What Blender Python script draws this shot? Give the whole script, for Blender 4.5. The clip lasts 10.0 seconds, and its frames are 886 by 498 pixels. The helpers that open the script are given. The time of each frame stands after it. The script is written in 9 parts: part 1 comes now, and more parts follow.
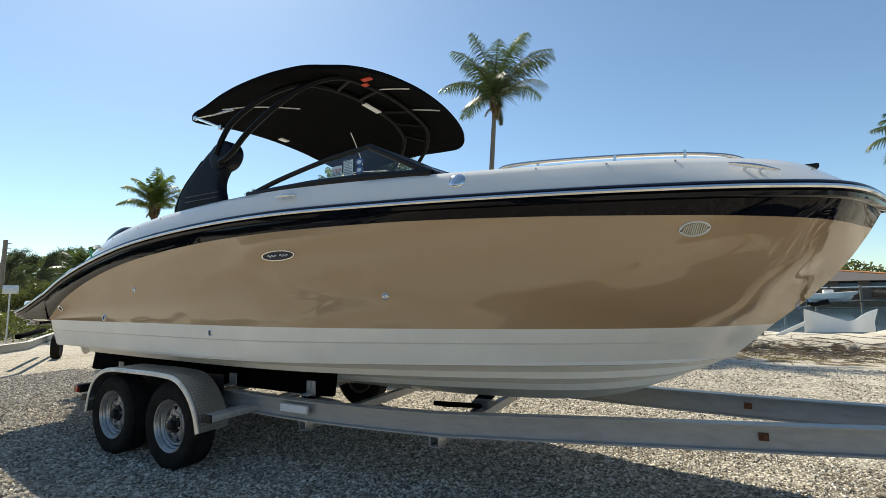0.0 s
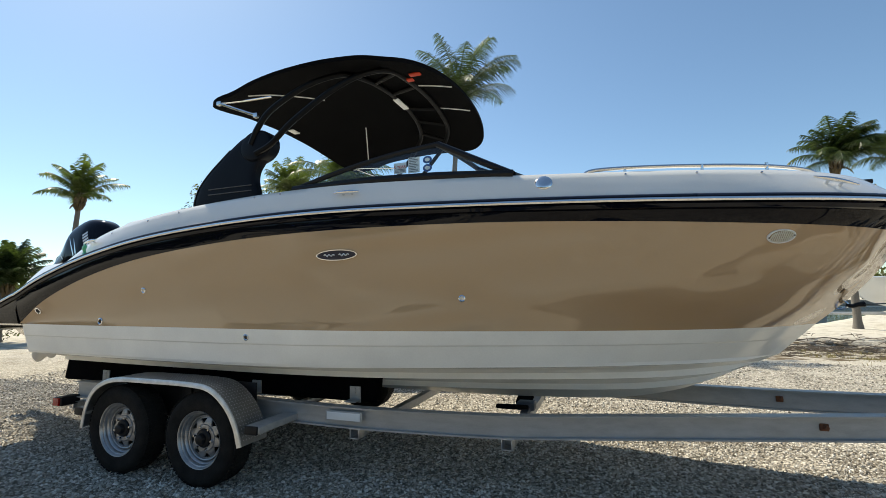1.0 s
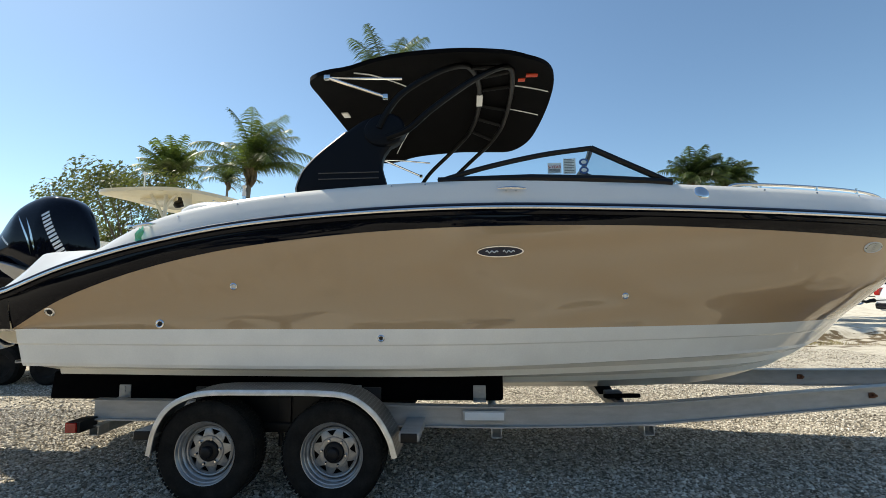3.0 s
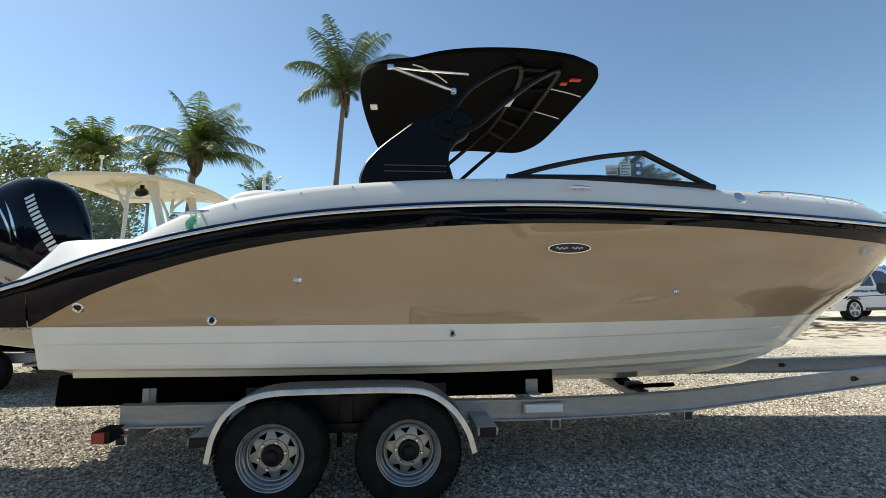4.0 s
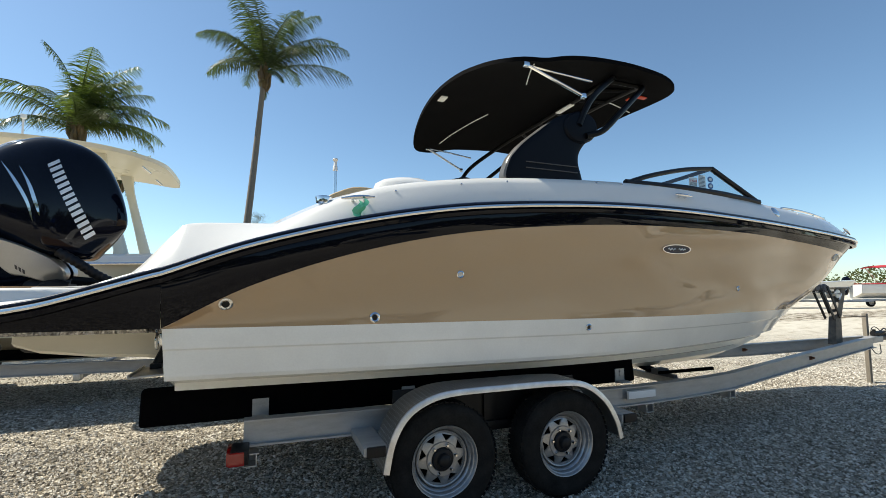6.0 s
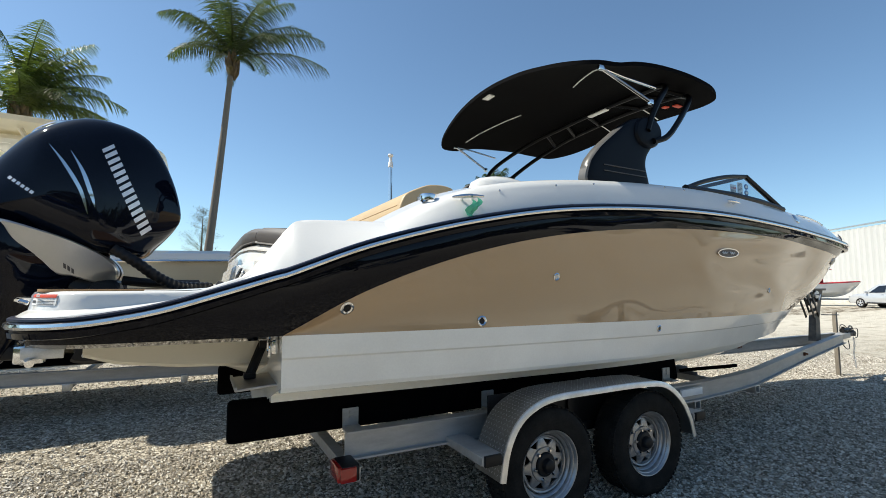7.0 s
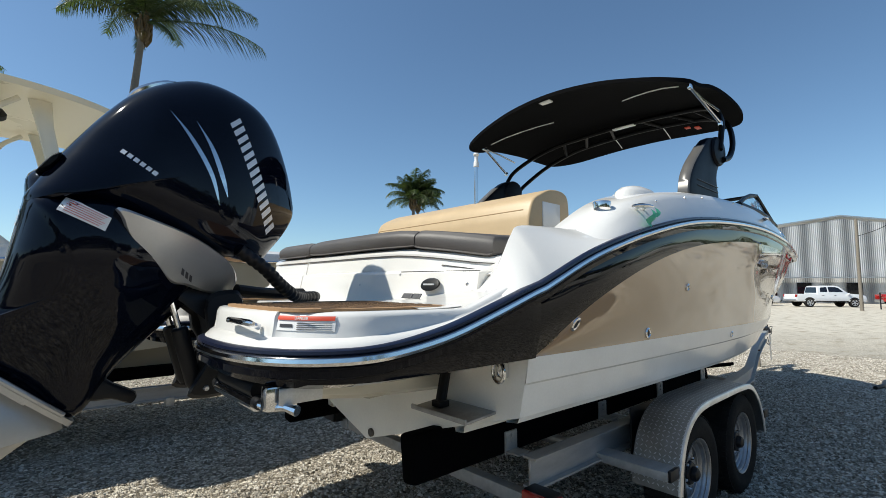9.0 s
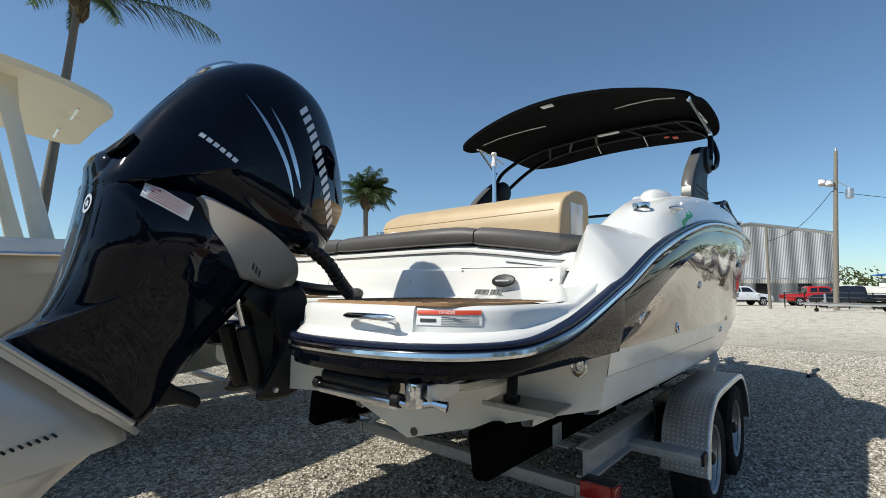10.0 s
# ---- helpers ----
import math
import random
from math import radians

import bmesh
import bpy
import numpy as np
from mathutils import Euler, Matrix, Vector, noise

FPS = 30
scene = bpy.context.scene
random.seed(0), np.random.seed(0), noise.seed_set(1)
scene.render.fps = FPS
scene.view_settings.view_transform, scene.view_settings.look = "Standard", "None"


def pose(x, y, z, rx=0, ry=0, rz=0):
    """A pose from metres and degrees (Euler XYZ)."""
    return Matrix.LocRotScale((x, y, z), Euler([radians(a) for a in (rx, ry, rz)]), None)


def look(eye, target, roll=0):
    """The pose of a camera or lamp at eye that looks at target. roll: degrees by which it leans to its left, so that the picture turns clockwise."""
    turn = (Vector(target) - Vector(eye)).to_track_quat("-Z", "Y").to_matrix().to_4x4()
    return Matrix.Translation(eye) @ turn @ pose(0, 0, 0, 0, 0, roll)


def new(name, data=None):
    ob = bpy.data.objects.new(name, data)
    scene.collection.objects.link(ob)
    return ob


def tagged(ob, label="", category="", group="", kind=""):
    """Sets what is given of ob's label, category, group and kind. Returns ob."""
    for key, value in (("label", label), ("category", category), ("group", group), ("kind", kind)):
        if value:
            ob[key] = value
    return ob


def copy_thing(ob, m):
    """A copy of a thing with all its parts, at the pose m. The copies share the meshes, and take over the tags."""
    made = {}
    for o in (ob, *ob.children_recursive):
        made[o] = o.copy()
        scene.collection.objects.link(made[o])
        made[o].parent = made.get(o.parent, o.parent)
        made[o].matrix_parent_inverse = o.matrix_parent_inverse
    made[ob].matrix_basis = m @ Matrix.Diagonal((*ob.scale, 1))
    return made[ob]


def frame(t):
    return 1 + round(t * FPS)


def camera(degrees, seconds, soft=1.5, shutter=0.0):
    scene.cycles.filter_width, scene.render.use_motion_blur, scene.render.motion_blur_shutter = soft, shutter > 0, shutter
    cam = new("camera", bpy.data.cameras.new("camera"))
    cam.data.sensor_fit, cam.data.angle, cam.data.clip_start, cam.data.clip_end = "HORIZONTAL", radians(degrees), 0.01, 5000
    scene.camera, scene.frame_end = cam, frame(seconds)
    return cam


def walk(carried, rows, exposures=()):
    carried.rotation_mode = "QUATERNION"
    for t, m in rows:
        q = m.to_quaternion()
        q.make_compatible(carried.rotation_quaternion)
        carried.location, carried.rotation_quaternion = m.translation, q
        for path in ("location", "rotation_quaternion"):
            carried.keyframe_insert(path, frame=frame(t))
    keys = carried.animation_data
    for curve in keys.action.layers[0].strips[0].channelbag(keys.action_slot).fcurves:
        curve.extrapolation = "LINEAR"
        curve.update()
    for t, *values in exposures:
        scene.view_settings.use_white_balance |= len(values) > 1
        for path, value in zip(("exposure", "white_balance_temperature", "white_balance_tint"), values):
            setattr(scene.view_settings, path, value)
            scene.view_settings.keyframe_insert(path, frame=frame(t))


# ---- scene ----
cam = camera(88.4, 10.0, soft=0.5)
METRES, EYE, TILT, LEAN, TURN = 9.239, 1.395, 0.0, 0.0, 28.3
EYE_X, EYE_Y = 7.379, -3.637
ROWS = [
    (0.0, 0.0, 0.0, 0.0, 0.09, 5.88, 0.85),
    (0.5, -0.0497, 0.003, 0.0014, -4.03, 5.83, 0.86),
    (1.0, -0.1026, 0.0124, 0.003, -7.97, 5.75, 0.76),
    (1.5, -0.1595, 0.0233, 0.0032, -11.81, 5.58, 0.67),
    (2.0, -0.2161, 0.0391, 0.0048, -15.77, 5.48, 0.62),
    (2.5, -0.2705, 0.0511, 0.0061, -20.13, 5.35, 0.62),
    (4.0, -0.4143, 0.1293, 0.002, -33.51, 5.26, 0.4),
    (4.5, -0.4584, 0.1608, 0.0013, -37.81, 5.22, 0.28),
    (5.0, -0.4983, 0.1937, -0.0002, -42.02, 5.17, 0.25),
    (6.5, -0.603, 0.3135, 0.0014, -53.24, 4.95, 0.08),
    (7.0, -0.6276, 0.359, 0.003, -56.47, 4.87, 0.03),
    (7.5, -0.6441, 0.4053, 0.0052, -59.5, 4.81, 0.01),
    (8.0, -0.6594, 0.4492, 0.0076, -62.67, 4.79, -0.02),
    (8.5, -0.6718, 0.4879, 0.009, -66.39, 4.88, -0.09),
    (9.0, -0.6847, 0.5242, 0.0097, -70.39, 4.87, -0.2),
    (9.5, -0.6959, 0.5589, 0.0073, -74.43, 4.87, -0.21),
    (10.0, -0.703, 0.589, 0.0073, -77.93, 4.95, -0.2),
]
EXPOSURES = [(0.0, 0.36, 7060, 7), (4.0, 0.42, 7020, 7), (7.0, 0.36, 6720, 7), (10.0, -0.05, 6440, 7)]
walk(cam, [(t, pose(EYE_X, EYE_Y, EYE, TILT, LEAN, TURN) @ pose(METRES * x, METRES * y, METRES * z, 90 + pitch, roll, yaw)) for t, x, y, z, yaw, pitch, roll in ROWS], EXPOSURES)

from mathutils.bvhtree import BVHTree

# ---------------------------------------------------------------- light
SUN_AZ, SUN_EL = 150.4, 51.0
world = bpy.data.worlds.new("world")
scene.world = world
world.use_nodes = True
_n, _l = world.node_tree.nodes, world.node_tree.links
_sky = _n.new("ShaderNodeTexSky")
_sky.sky_type, _sky.sun_disc = "NISHITA", False
_sky.sun_elevation, _sky.sun_rotation = radians(SUN_EL), radians(90 - SUN_AZ)
_sky.air_density, _sky.dust_density, _sky.ozone_density = 0.88, 0.38, 2.1
_hue = _n.new("ShaderNodeMix")
_hue.data_type, _hue.blend_type = "RGBA", "MULTIPLY"
_hue.inputs[0].default_value, _hue.inputs[7].default_value = 1.0, (0.875, 1.0, 1.03, 1)
_l.new(_sky.outputs[0], _hue.inputs[6])
_l.new(_hue.outputs[2], _n["Background"].inputs[0])
_n["Background"].inputs[1].default_value = 0.126
sun = new("sun", bpy.data.lights.new("sun", "SUN"))
sun.data.energy, sun.data.angle, sun.data.color = 5.0, radians(0.55), (1.0, 0.95, 0.86)
_sd = Vector((math.cos(radians(SUN_AZ)) * math.cos(radians(SUN_EL)), math.sin(radians(SUN_AZ)) * math.cos(radians(SUN_EL)), math.sin(radians(SUN_EL))))
sun.matrix_world = look(_sd * 60, (0, 0, 0))


# ---------------------------------------------------------------- materials
def mat(name, color, rough=0.5, metal=0.0, vary=0.08, scale=8.0, grain=90.0, bump=0.0, bump_scale=120.0, bump_far=0.01, bump_detail=4, coat=0.0, spec=0.5, rough_vary=0.08, tone=None, streak=None):
    """Principled material whose colour and gloss wander at two scales, with a fine relief."""
    m = bpy.data.materials.new(name)
    m.use_nodes = True
    n, l = m.node_tree.nodes, m.node_tree.links
    b = n["Principled BSDF"]
    tc = n.new("ShaderNodeTexCoord")
    src = tc.outputs["Object"]
    if streak:
        mp = n.new("ShaderNodeMapping")
        mp.inputs["Scale"].default_value = streak
        l.new(src, mp.inputs[0])
        src = mp.outputs[0]
    big, fine = n.new("ShaderNodeTexNoise"), n.new("ShaderNodeTexNoise")
    big.inputs["Scale"].default_value, big.inputs["Detail"].default_value = scale, 4
    fine.inputs["Scale"].default_value, fine.inputs["Detail"].default_value = grain, 3
    for t in (big, fine):
        l.new(src, t.inputs["Vector"])
    add = n.new("ShaderNodeMath")
    add.operation = "MULTIPLY_ADD"
    add.inputs[1].default_value = 0.4
    l.new(fine.outputs[0], add.inputs[0])
    l.new(big.outputs[0], add.inputs[2])
    ramp = n.new("ShaderNodeMapRange")
    ramp.inputs[1].default_value, ramp.inputs[2].default_value = 0.45, 0.95
    l.new(add.outputs[0], ramp.inputs[0])
    mix = n.new("ShaderNodeMix")
    mix.data_type = "RGBA"
    c = Vector(color)
    lo = c * (1 - vary)
    hi = Vector(tone) if tone else c * (1 + vary)
    mix.inputs[6].default_value = (*lo, 1)
    mix.inputs[7].default_value = (*[min(v, 0.95) for v in hi], 1)
    l.new(ramp.outputs[0], mix.inputs[0])
    l.new(mix.outputs[2], b.inputs["Base Color"])
    rr = n.new("ShaderNodeMapRange")
    rr.inputs[3].default_value, rr.inputs[4].default_value = max(rough - rough_vary, 0.0), min(rough + rough_vary, 1)
    l.new(big.outputs[0], rr.inputs[0])
    l.new(rr.outputs[0], b.inputs["Roughness"])
    b.inputs["Metallic"].default_value = metal
    b.inputs["Specular IOR Level"].default_value = spec
    b.inputs["Coat Weight"].default_value = coat
    b.inputs["Coat Roughness"].default_value = 0.03
    if bump:
        t = n.new("ShaderNodeTexNoise")
        t.inputs["Scale"].default_value, t.inputs["Detail"].default_value = bump_scale, bump_detail
        l.new(src, t.inputs["Vector"])
        bn = n.new("ShaderNodeBump")
        bn.inputs["Strength"].default_value, bn.inputs["Distance"].default_value = bump, bump_far
        l.new(t.outputs[0], bn.inputs["Height"])
        l.new(bn.outputs[0], b.inputs["Normal"])
    return m


WHITE = mat("white_gelcoat", (0.775, 0.76, 0.72), 0.16, vary=0.03, scale=2.0, coat=0.3, rough_vary=0.05)
BOTTOM = mat("hull_bottom_gelcoat", (0.90, 0.88, 0.82), 0.13, vary=0.06, scale=3.0, coat=0.2, bump=0.02, bump_scale=20)
TAN = mat("tan_gelcoat", (0.435, 0.293, 0.163), 0.02, vary=0.03, scale=1.2, spec=0.65, coat=0.45, rough_vary=0.01, bump=1.0, bump_scale=1.5, bump_far=0.10, bump_detail=0, streak=(0.55, 1.0, 1.6))
BLACK_GEL = mat("black_gelcoat", (0.0018, 0.0026, 0.0060), 0.03, vary=0.1, spec=0.2, rough_vary=0.02, bump=0.8, bump_scale=1.7, bump_far=0.04, bump_detail=0, streak=(0.55, 1.0, 1.6))
NAVY = mat("navy_rubber_insert", (0.006, 0.010, 0.03), 0.3, vary=0.1)
CHROME = mat("polished_stainless", (0.75, 0.75, 0.75), 0.12, 1.0, vary=0.05)
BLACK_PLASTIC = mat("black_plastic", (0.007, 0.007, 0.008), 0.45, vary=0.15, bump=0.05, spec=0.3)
RIM = mat("grey_galvanised_rim", (0.37, 0.375, 0.38), 0.36, 0.75, vary=0.2, scale=20, grain=120, rough_vary=0.15)
CANVAS = mat("black_canvas", (0.004, 0.004, 0.0045), 0.9, vary=0.25, scale=3, grain=300, bump=0.25, bump_scale=500, spec=0.05)
TOWER = mat("dark_blue_tower_paint", (0.0032, 0.0046, 0.0082), 0.45, vary=0.12, spec=0.13)
# sunlight on the tower leg's aft face, put into a paler grey
LEG_SUNLIT = mat("sunlit_leg_face", (0.12, 0.115, 0.108), 0.36, 0.2, vary=0.06)
DARK_STEEL = mat("dull_dark_steel", (0.10, 0.10, 0.10), 0.55, 0.6, vary=0.35, scale=14, grain=120, tone=(0.17, 0.15, 0.13), bump=0.15, bump_scale=80)
LIP = mat("bright_fender_edge", (0.72, 0.72, 0.71), 0.34, 0.85, vary=0.18, scale=14, grain=160, rough_vary=0.12, bump=0.15, bump_scale=120)
TUBE = mat("black_tube_paint", (0.003, 0.003, 0.0034), 0.4, vary=0.1, spec=0.15)
ENGINE = mat("black_cowl_paint", (0.002, 0.0032, 0.0085), 0.045, vary=0.15, spec=0.24, rough_vary=0.02)
SILVER = mat("satin_silver_paint", (0.47, 0.475, 0.475), 0.34, 0.7, vary=0.05)
LETTER = mat("brushed_silver_decal", (0.72, 0.74, 0.76), 0.3, 0.3, vary=0.04)
VINYL_TAN = mat("tan_vinyl", (0.53, 0.385, 0.215), 0.45, vary=0.05, bump=0.1, bump_scale=300)
VINYL_SEAM = mat("tan_vinyl_seam", (0.30, 0.19, 0.08), 0.55, vary=0.1)
VINYL_GREY = mat("grey_brown_vinyl", (0.075, 0.068, 0.064), 0.5, vary=0.1, bump=0.12, bump_scale=300)
TEAK = mat("teak_foam", (0.36, 0.21, 0.10), 0.7, vary=0.15, streak=(6, 60, 1), bump=0.1)
ALU = mat("weathered_aluminium", (0.42, 0.415, 0.40), 0.52, 0.45, vary=0.16, scale=5, grain=60, rough_vary=0.14, bump=0.06, bump_scale=60, streak=(1.2, 5, 5))
GALV = mat("galvanised_steel", (0.55, 0.56, 0.57), 0.38, 0.9, vary=0.18, scale=18, grain=160, rough_vary=0.12)
ROLLER = mat("grey_rubber", (0.11, 0.11, 0.12), 0.7, vary=0.15)
PLATE = mat("weathered_tread_plate", (0.25, 0.247, 0.238), 0.42, 0.8, vary=0.2, scale=12, grain=140, rough_vary=0.14)
RUBBER = mat("dusty_tyre_rubber", (0.010, 0.010, 0.0095), 0.85, vary=0.35, scale=9, spec=0.15, tone=(0.024, 0.0225, 0.020), bump=0.15, bump_scale=90)
CARPET = mat("black_bunk_carpet", (0.003, 0.003, 0.0035), 0.95, vary=0.3, grain=400, bump=0.6, bump_scale=600, spec=0.03)
RUST = mat("rust", (0.16, 0.06, 0.025), 0.85, vary=0.4, scale=30, bump=0.3)
RED_LENS = mat("red_lens", (0.36, 0.014, 0.010), 0.12, vary=0.08, coat=0.5)
STICKER = mat("white_sticker", (0.8, 0.8, 0.78), 0.5, vary=0.02)
STICKER_RED = mat("red_print", (0.62, 0.06, 0.02), 0.5, vary=0.03)
STICKER_INK = mat("dark_print", (0.05, 0.05, 0.055), 0.5, vary=0.05)
STICKER_BLUE = mat("blue_print", (0.03, 0.09, 0.28), 0.5, vary=0.05)
CREAM = mat("cream_gelcoat", (0.74, 0.70, 0.58), 0.25, vary=0.03, scale=2, coat=0.2)
SAND_HULL = mat("sand_gelcoat", (0.50, 0.45, 0.34), 0.16, vary=0.03, scale=2, coat=0.5)
GREEN_TAG = mat("green_plastic_tape", (0.10, 0.50, 0.30), 0.45, vary=0.1)
STRAP = mat("webbing", (0.20, 0.20, 0.16), 0.8, vary=0.2, bump=0.3, bump_scale=400)
WOOD_POST = mat("grey_weathered_wood", (0.22, 0.19, 0.15), 0.85, vary=0.25, streak=(8, 8, 0.8), bump=0.3, bump_scale=60)



def ease_bump(m, lo, hi, x0, x1):
    """Lets a gelcoat's waviness grow from lo aft to hi at the bow, where the mould is most curved."""
    n, l = m.node_tree.nodes, m.node_tree.links
    bn = next(k for k in n if k.type == "BUMP")
    src = bn.inputs["Height"].links[0].from_socket
    src.node.inputs["Distortion"].default_value = 0.9
    tc, xyz, rng, mul = n.new("ShaderNodeTexCoord"), n.new("ShaderNodeSeparateXYZ"), n.new("ShaderNodeMapRange"), n.new("ShaderNodeMath")
    rng.inputs[1].default_value, rng.inputs[2].default_value, rng.inputs[3].default_value, rng.inputs[4].default_value = x0, x1, lo, hi
    mul.operation = "MULTIPLY"
    l.new(tc.outputs["Object"], xyz.inputs[0])
    l.new(xyz.outputs["X"], rng.inputs[0])
    l.new(src, mul.inputs[0])
    l.new(rng.outputs[0], mul.inputs[1])
    l.new(mul.outputs[0], bn.inputs["Height"])


ease_bump(TAN, 0.25, 0.85, 2.6, 6.2)
ease_bump(BLACK_GEL, 0.3, 1.0, 2.0, 6.0)


def glass_mat(name, tint, rough=0.0):
    m = bpy.data.materials.new(name)
    m.use_nodes = True
    n, l = m.node_tree.nodes, m.node_tree.links
    out = n["Material Output"]
    n.remove(n["Principled BSDF"])
    tr, gl, mx, fr, gain = n.new("ShaderNodeBsdfTransparent"), n.new("ShaderNodeBsdfGlossy"), n.new("ShaderNodeMixShader"), n.new("ShaderNodeLayerWeight"), n.new("ShaderNodeMapRange")
    tr.inputs[0].default_value = (*tint, 1)
    gl.inputs["Roughness"].default_value = rough
    fr.inputs[0].default_value = 0.22
    gain.inputs[3].default_value, gain.inputs[4].default_value = 0.03, 0.45
    l.new(fr.outputs["Facing"], gain.inputs[0])
    l.new(gain.outputs[0], mx.inputs[0])
    l.new(tr.outputs[0], mx.inputs[1])
    l.new(gl.outputs[0], mx.inputs[2])
    l.new(mx.outputs[0], out.inputs[0])
    return m


GLASS = glass_mat("tinted_windscreen_glass", (0.90, 0.975, 0.99))
DARK_GLASS = glass_mat("dark_car_glass", (0.10, 0.12, 0.13))


# ---------------------------------------------------------------- mesh tools
def part(name, bm, material, parent=None, label="", smooth=True, sharp=35):
    """Links a bmesh as one mesh object under a thing or a part."""
    me = bpy.data.meshes.new(name)
    bmesh.ops.recalc_face_normals(bm, faces=bm.faces[:])
    if smooth:
        lim = radians(sharp)
        for f in bm.faces:
            f.smooth = True
        for e in bm.edges:
            if len(e.link_faces) == 2 and e.calc_face_angle(0) > lim:
                e.smooth = False
    bm.to_mesh(me)
    bm.free()
    for m in (material if isinstance(material, (list, tuple)) else [material]):
        me.materials.append(m)
    ob = new(name, me)
    if parent:
        ob.parent = parent
    if label:
        ob["label"] = label
    return ob


def thing(name, label, category, at=(0, 0, 0), group="", kind=""):
    e = new(name)
    e.empty_display_size = 0.1
    e.location = at
    return tagged(e, label, category, group, kind)


def box(bm, c, s, bevel=0.0, rot=None, seg=2):
    """Box of centre c and size s, edges bevelled."""
    r = bmesh.ops.create_cube(bm, size=1.0)
    vs = r["verts"]
    for v in vs:
        v.co = Vector((v.co.x * s[0], v.co.y * s[1], v.co.z * s[2]))
    if bevel > 0:
        es = list({e for v in vs for e in v.link_edges})
        b = bmesh.ops.bevel(bm, geom=es, offset=bevel, segments=seg, affect="EDGES", profile=0.6)
        vs = list({v for f in b["faces"] for v in f.verts} | {v for v in vs if v.is_valid})
    m = Matrix.Translation(c) @ (rot if rot else Matrix.Identity(4))
    for v in vs:
        v.co = m @ v.co
    return vs


def tube(bm, pts, r, seg=10, cap=True, closed=False):
    """Round tube along points; r is one radius or one for each point."""
    pts = [Vector(p) for p in pts]
    n = len(pts)
    rs = r if isinstance(r, (list, tuple)) else [r] * n
    rings, up = [], None
    for i, p in enumerate(pts):
        a, b = pts[(i - 1) % n if closed else max(i - 1, 0)], pts[(i + 1) % n if closed else min(i + 1, n - 1)]
        d = (b - a).normalized()
        if up is None:
            up = Vector((0, 0, 1)) if abs(d.z) < 0.9 else Vector((1, 0, 0))
        s = d.cross(up).normalized()
        up = s.cross(d).normalized()
        rings.append([bm.verts.new(p + (s * math.cos(k * math.tau / seg) + up * math.sin(k * math.tau / seg)) * rs[i]) for k in range(seg)])
    for i in range(n if closed else n - 1):
        a, b = rings[i], rings[(i + 1) % n]
        for k in range(seg):
            bm.faces.new((a[k], a[(k + 1) % seg], b[(k + 1) % seg], b[k]))
    if cap and not closed:
        bm.faces.new(rings[0][::-1])
        bm.faces.new(rings[-1])


def spline(pts, n):
    """Smooth curve through points, n steps for each span."""
    p = [Vector(q) for q in pts]
    out = []
    for i in range(len(p) - 1):
        a, b, c, d = p[max(i - 1, 0)], p[i], p[i + 1], p[min(i + 2, len(p) - 1)]
        if i == 0:
            a = b * 2 - c
        if i == len(p) - 2:
            d = c * 2 - b
        for k in range(n):
            t = k / n
            out.append(0.5 * ((2 * b) + (c - a) * t + (2 * a - 5 * b + 4 * c - d) * t * t + (3 * b - a - 3 * c + d) * t ** 3))
    out.append(p[-1].copy())
    return out


def grid_faces(bm, rows, close=False, mat_index=0):
    """Skins rows of vertices."""
    for a, b in zip(rows[:-1], rows[1:]):
        m = len(a)
        for k in range(m if close else m - 1):
            q = (a[k], a[(k + 1) % m], b[(k + 1) % m], b[k])
            if len(set(q)) == 4:
                try:
                    f = bm.faces.new(q)
                    f.material_index = mat_index
                except ValueError:
                    pass


def skin(bm, lines, close=False, mat_index=0):
    rows = [[bm.verts.new(p) for p in ln] for ln in lines]
    grid_faces(bm, rows, close, mat_index)
    return rows


def lathe(bm, prof, m, seg=32):
    """Revolves (radius, height) pairs about the local z of matrix m."""
    rows = [[bm.verts.new(m @ Vector((r * math.cos(k * math.tau / seg), r * math.sin(k * math.tau / seg), h))) for k in range(seg)] for r, h in prof]
    grid_faces(bm, rows, True)
    return rows


def extrude_poly(bm, poly, depth):
    """Closed outline (list of Vectors) pushed along depth (Vector), both ends capped."""
    a = [bm.verts.new(p) for p in poly]
    b = [bm.verts.new(p + depth) for p in poly]
    bm.faces.new(a)
    bm.faces.new(b[::-1])
    n = len(a)
    for k in range(n):
        bm.faces.new((a[k], b[k], b[(k + 1) % n], a[(k + 1) % n]))


def smooth_loop(pts, n):
    """Closed smooth outline through (x, z) points."""
    p = [Vector((a, b, 0)) for a, b in pts]
    m = len(p)
    out = []
    for i in range(m):
        a, b, c, d = p[i - 1], p[i], p[(i + 1) % m], p[(i + 2) % m]
        for k in range(n):
            t = k / n
            q = 0.5 * ((2 * b) + (c - a) * t + (2 * a - 5 * b + 4 * c - d) * t * t + (3 * b - a - 3 * c + d) * t ** 3)
            out.append((q.x, q.y))
    return out


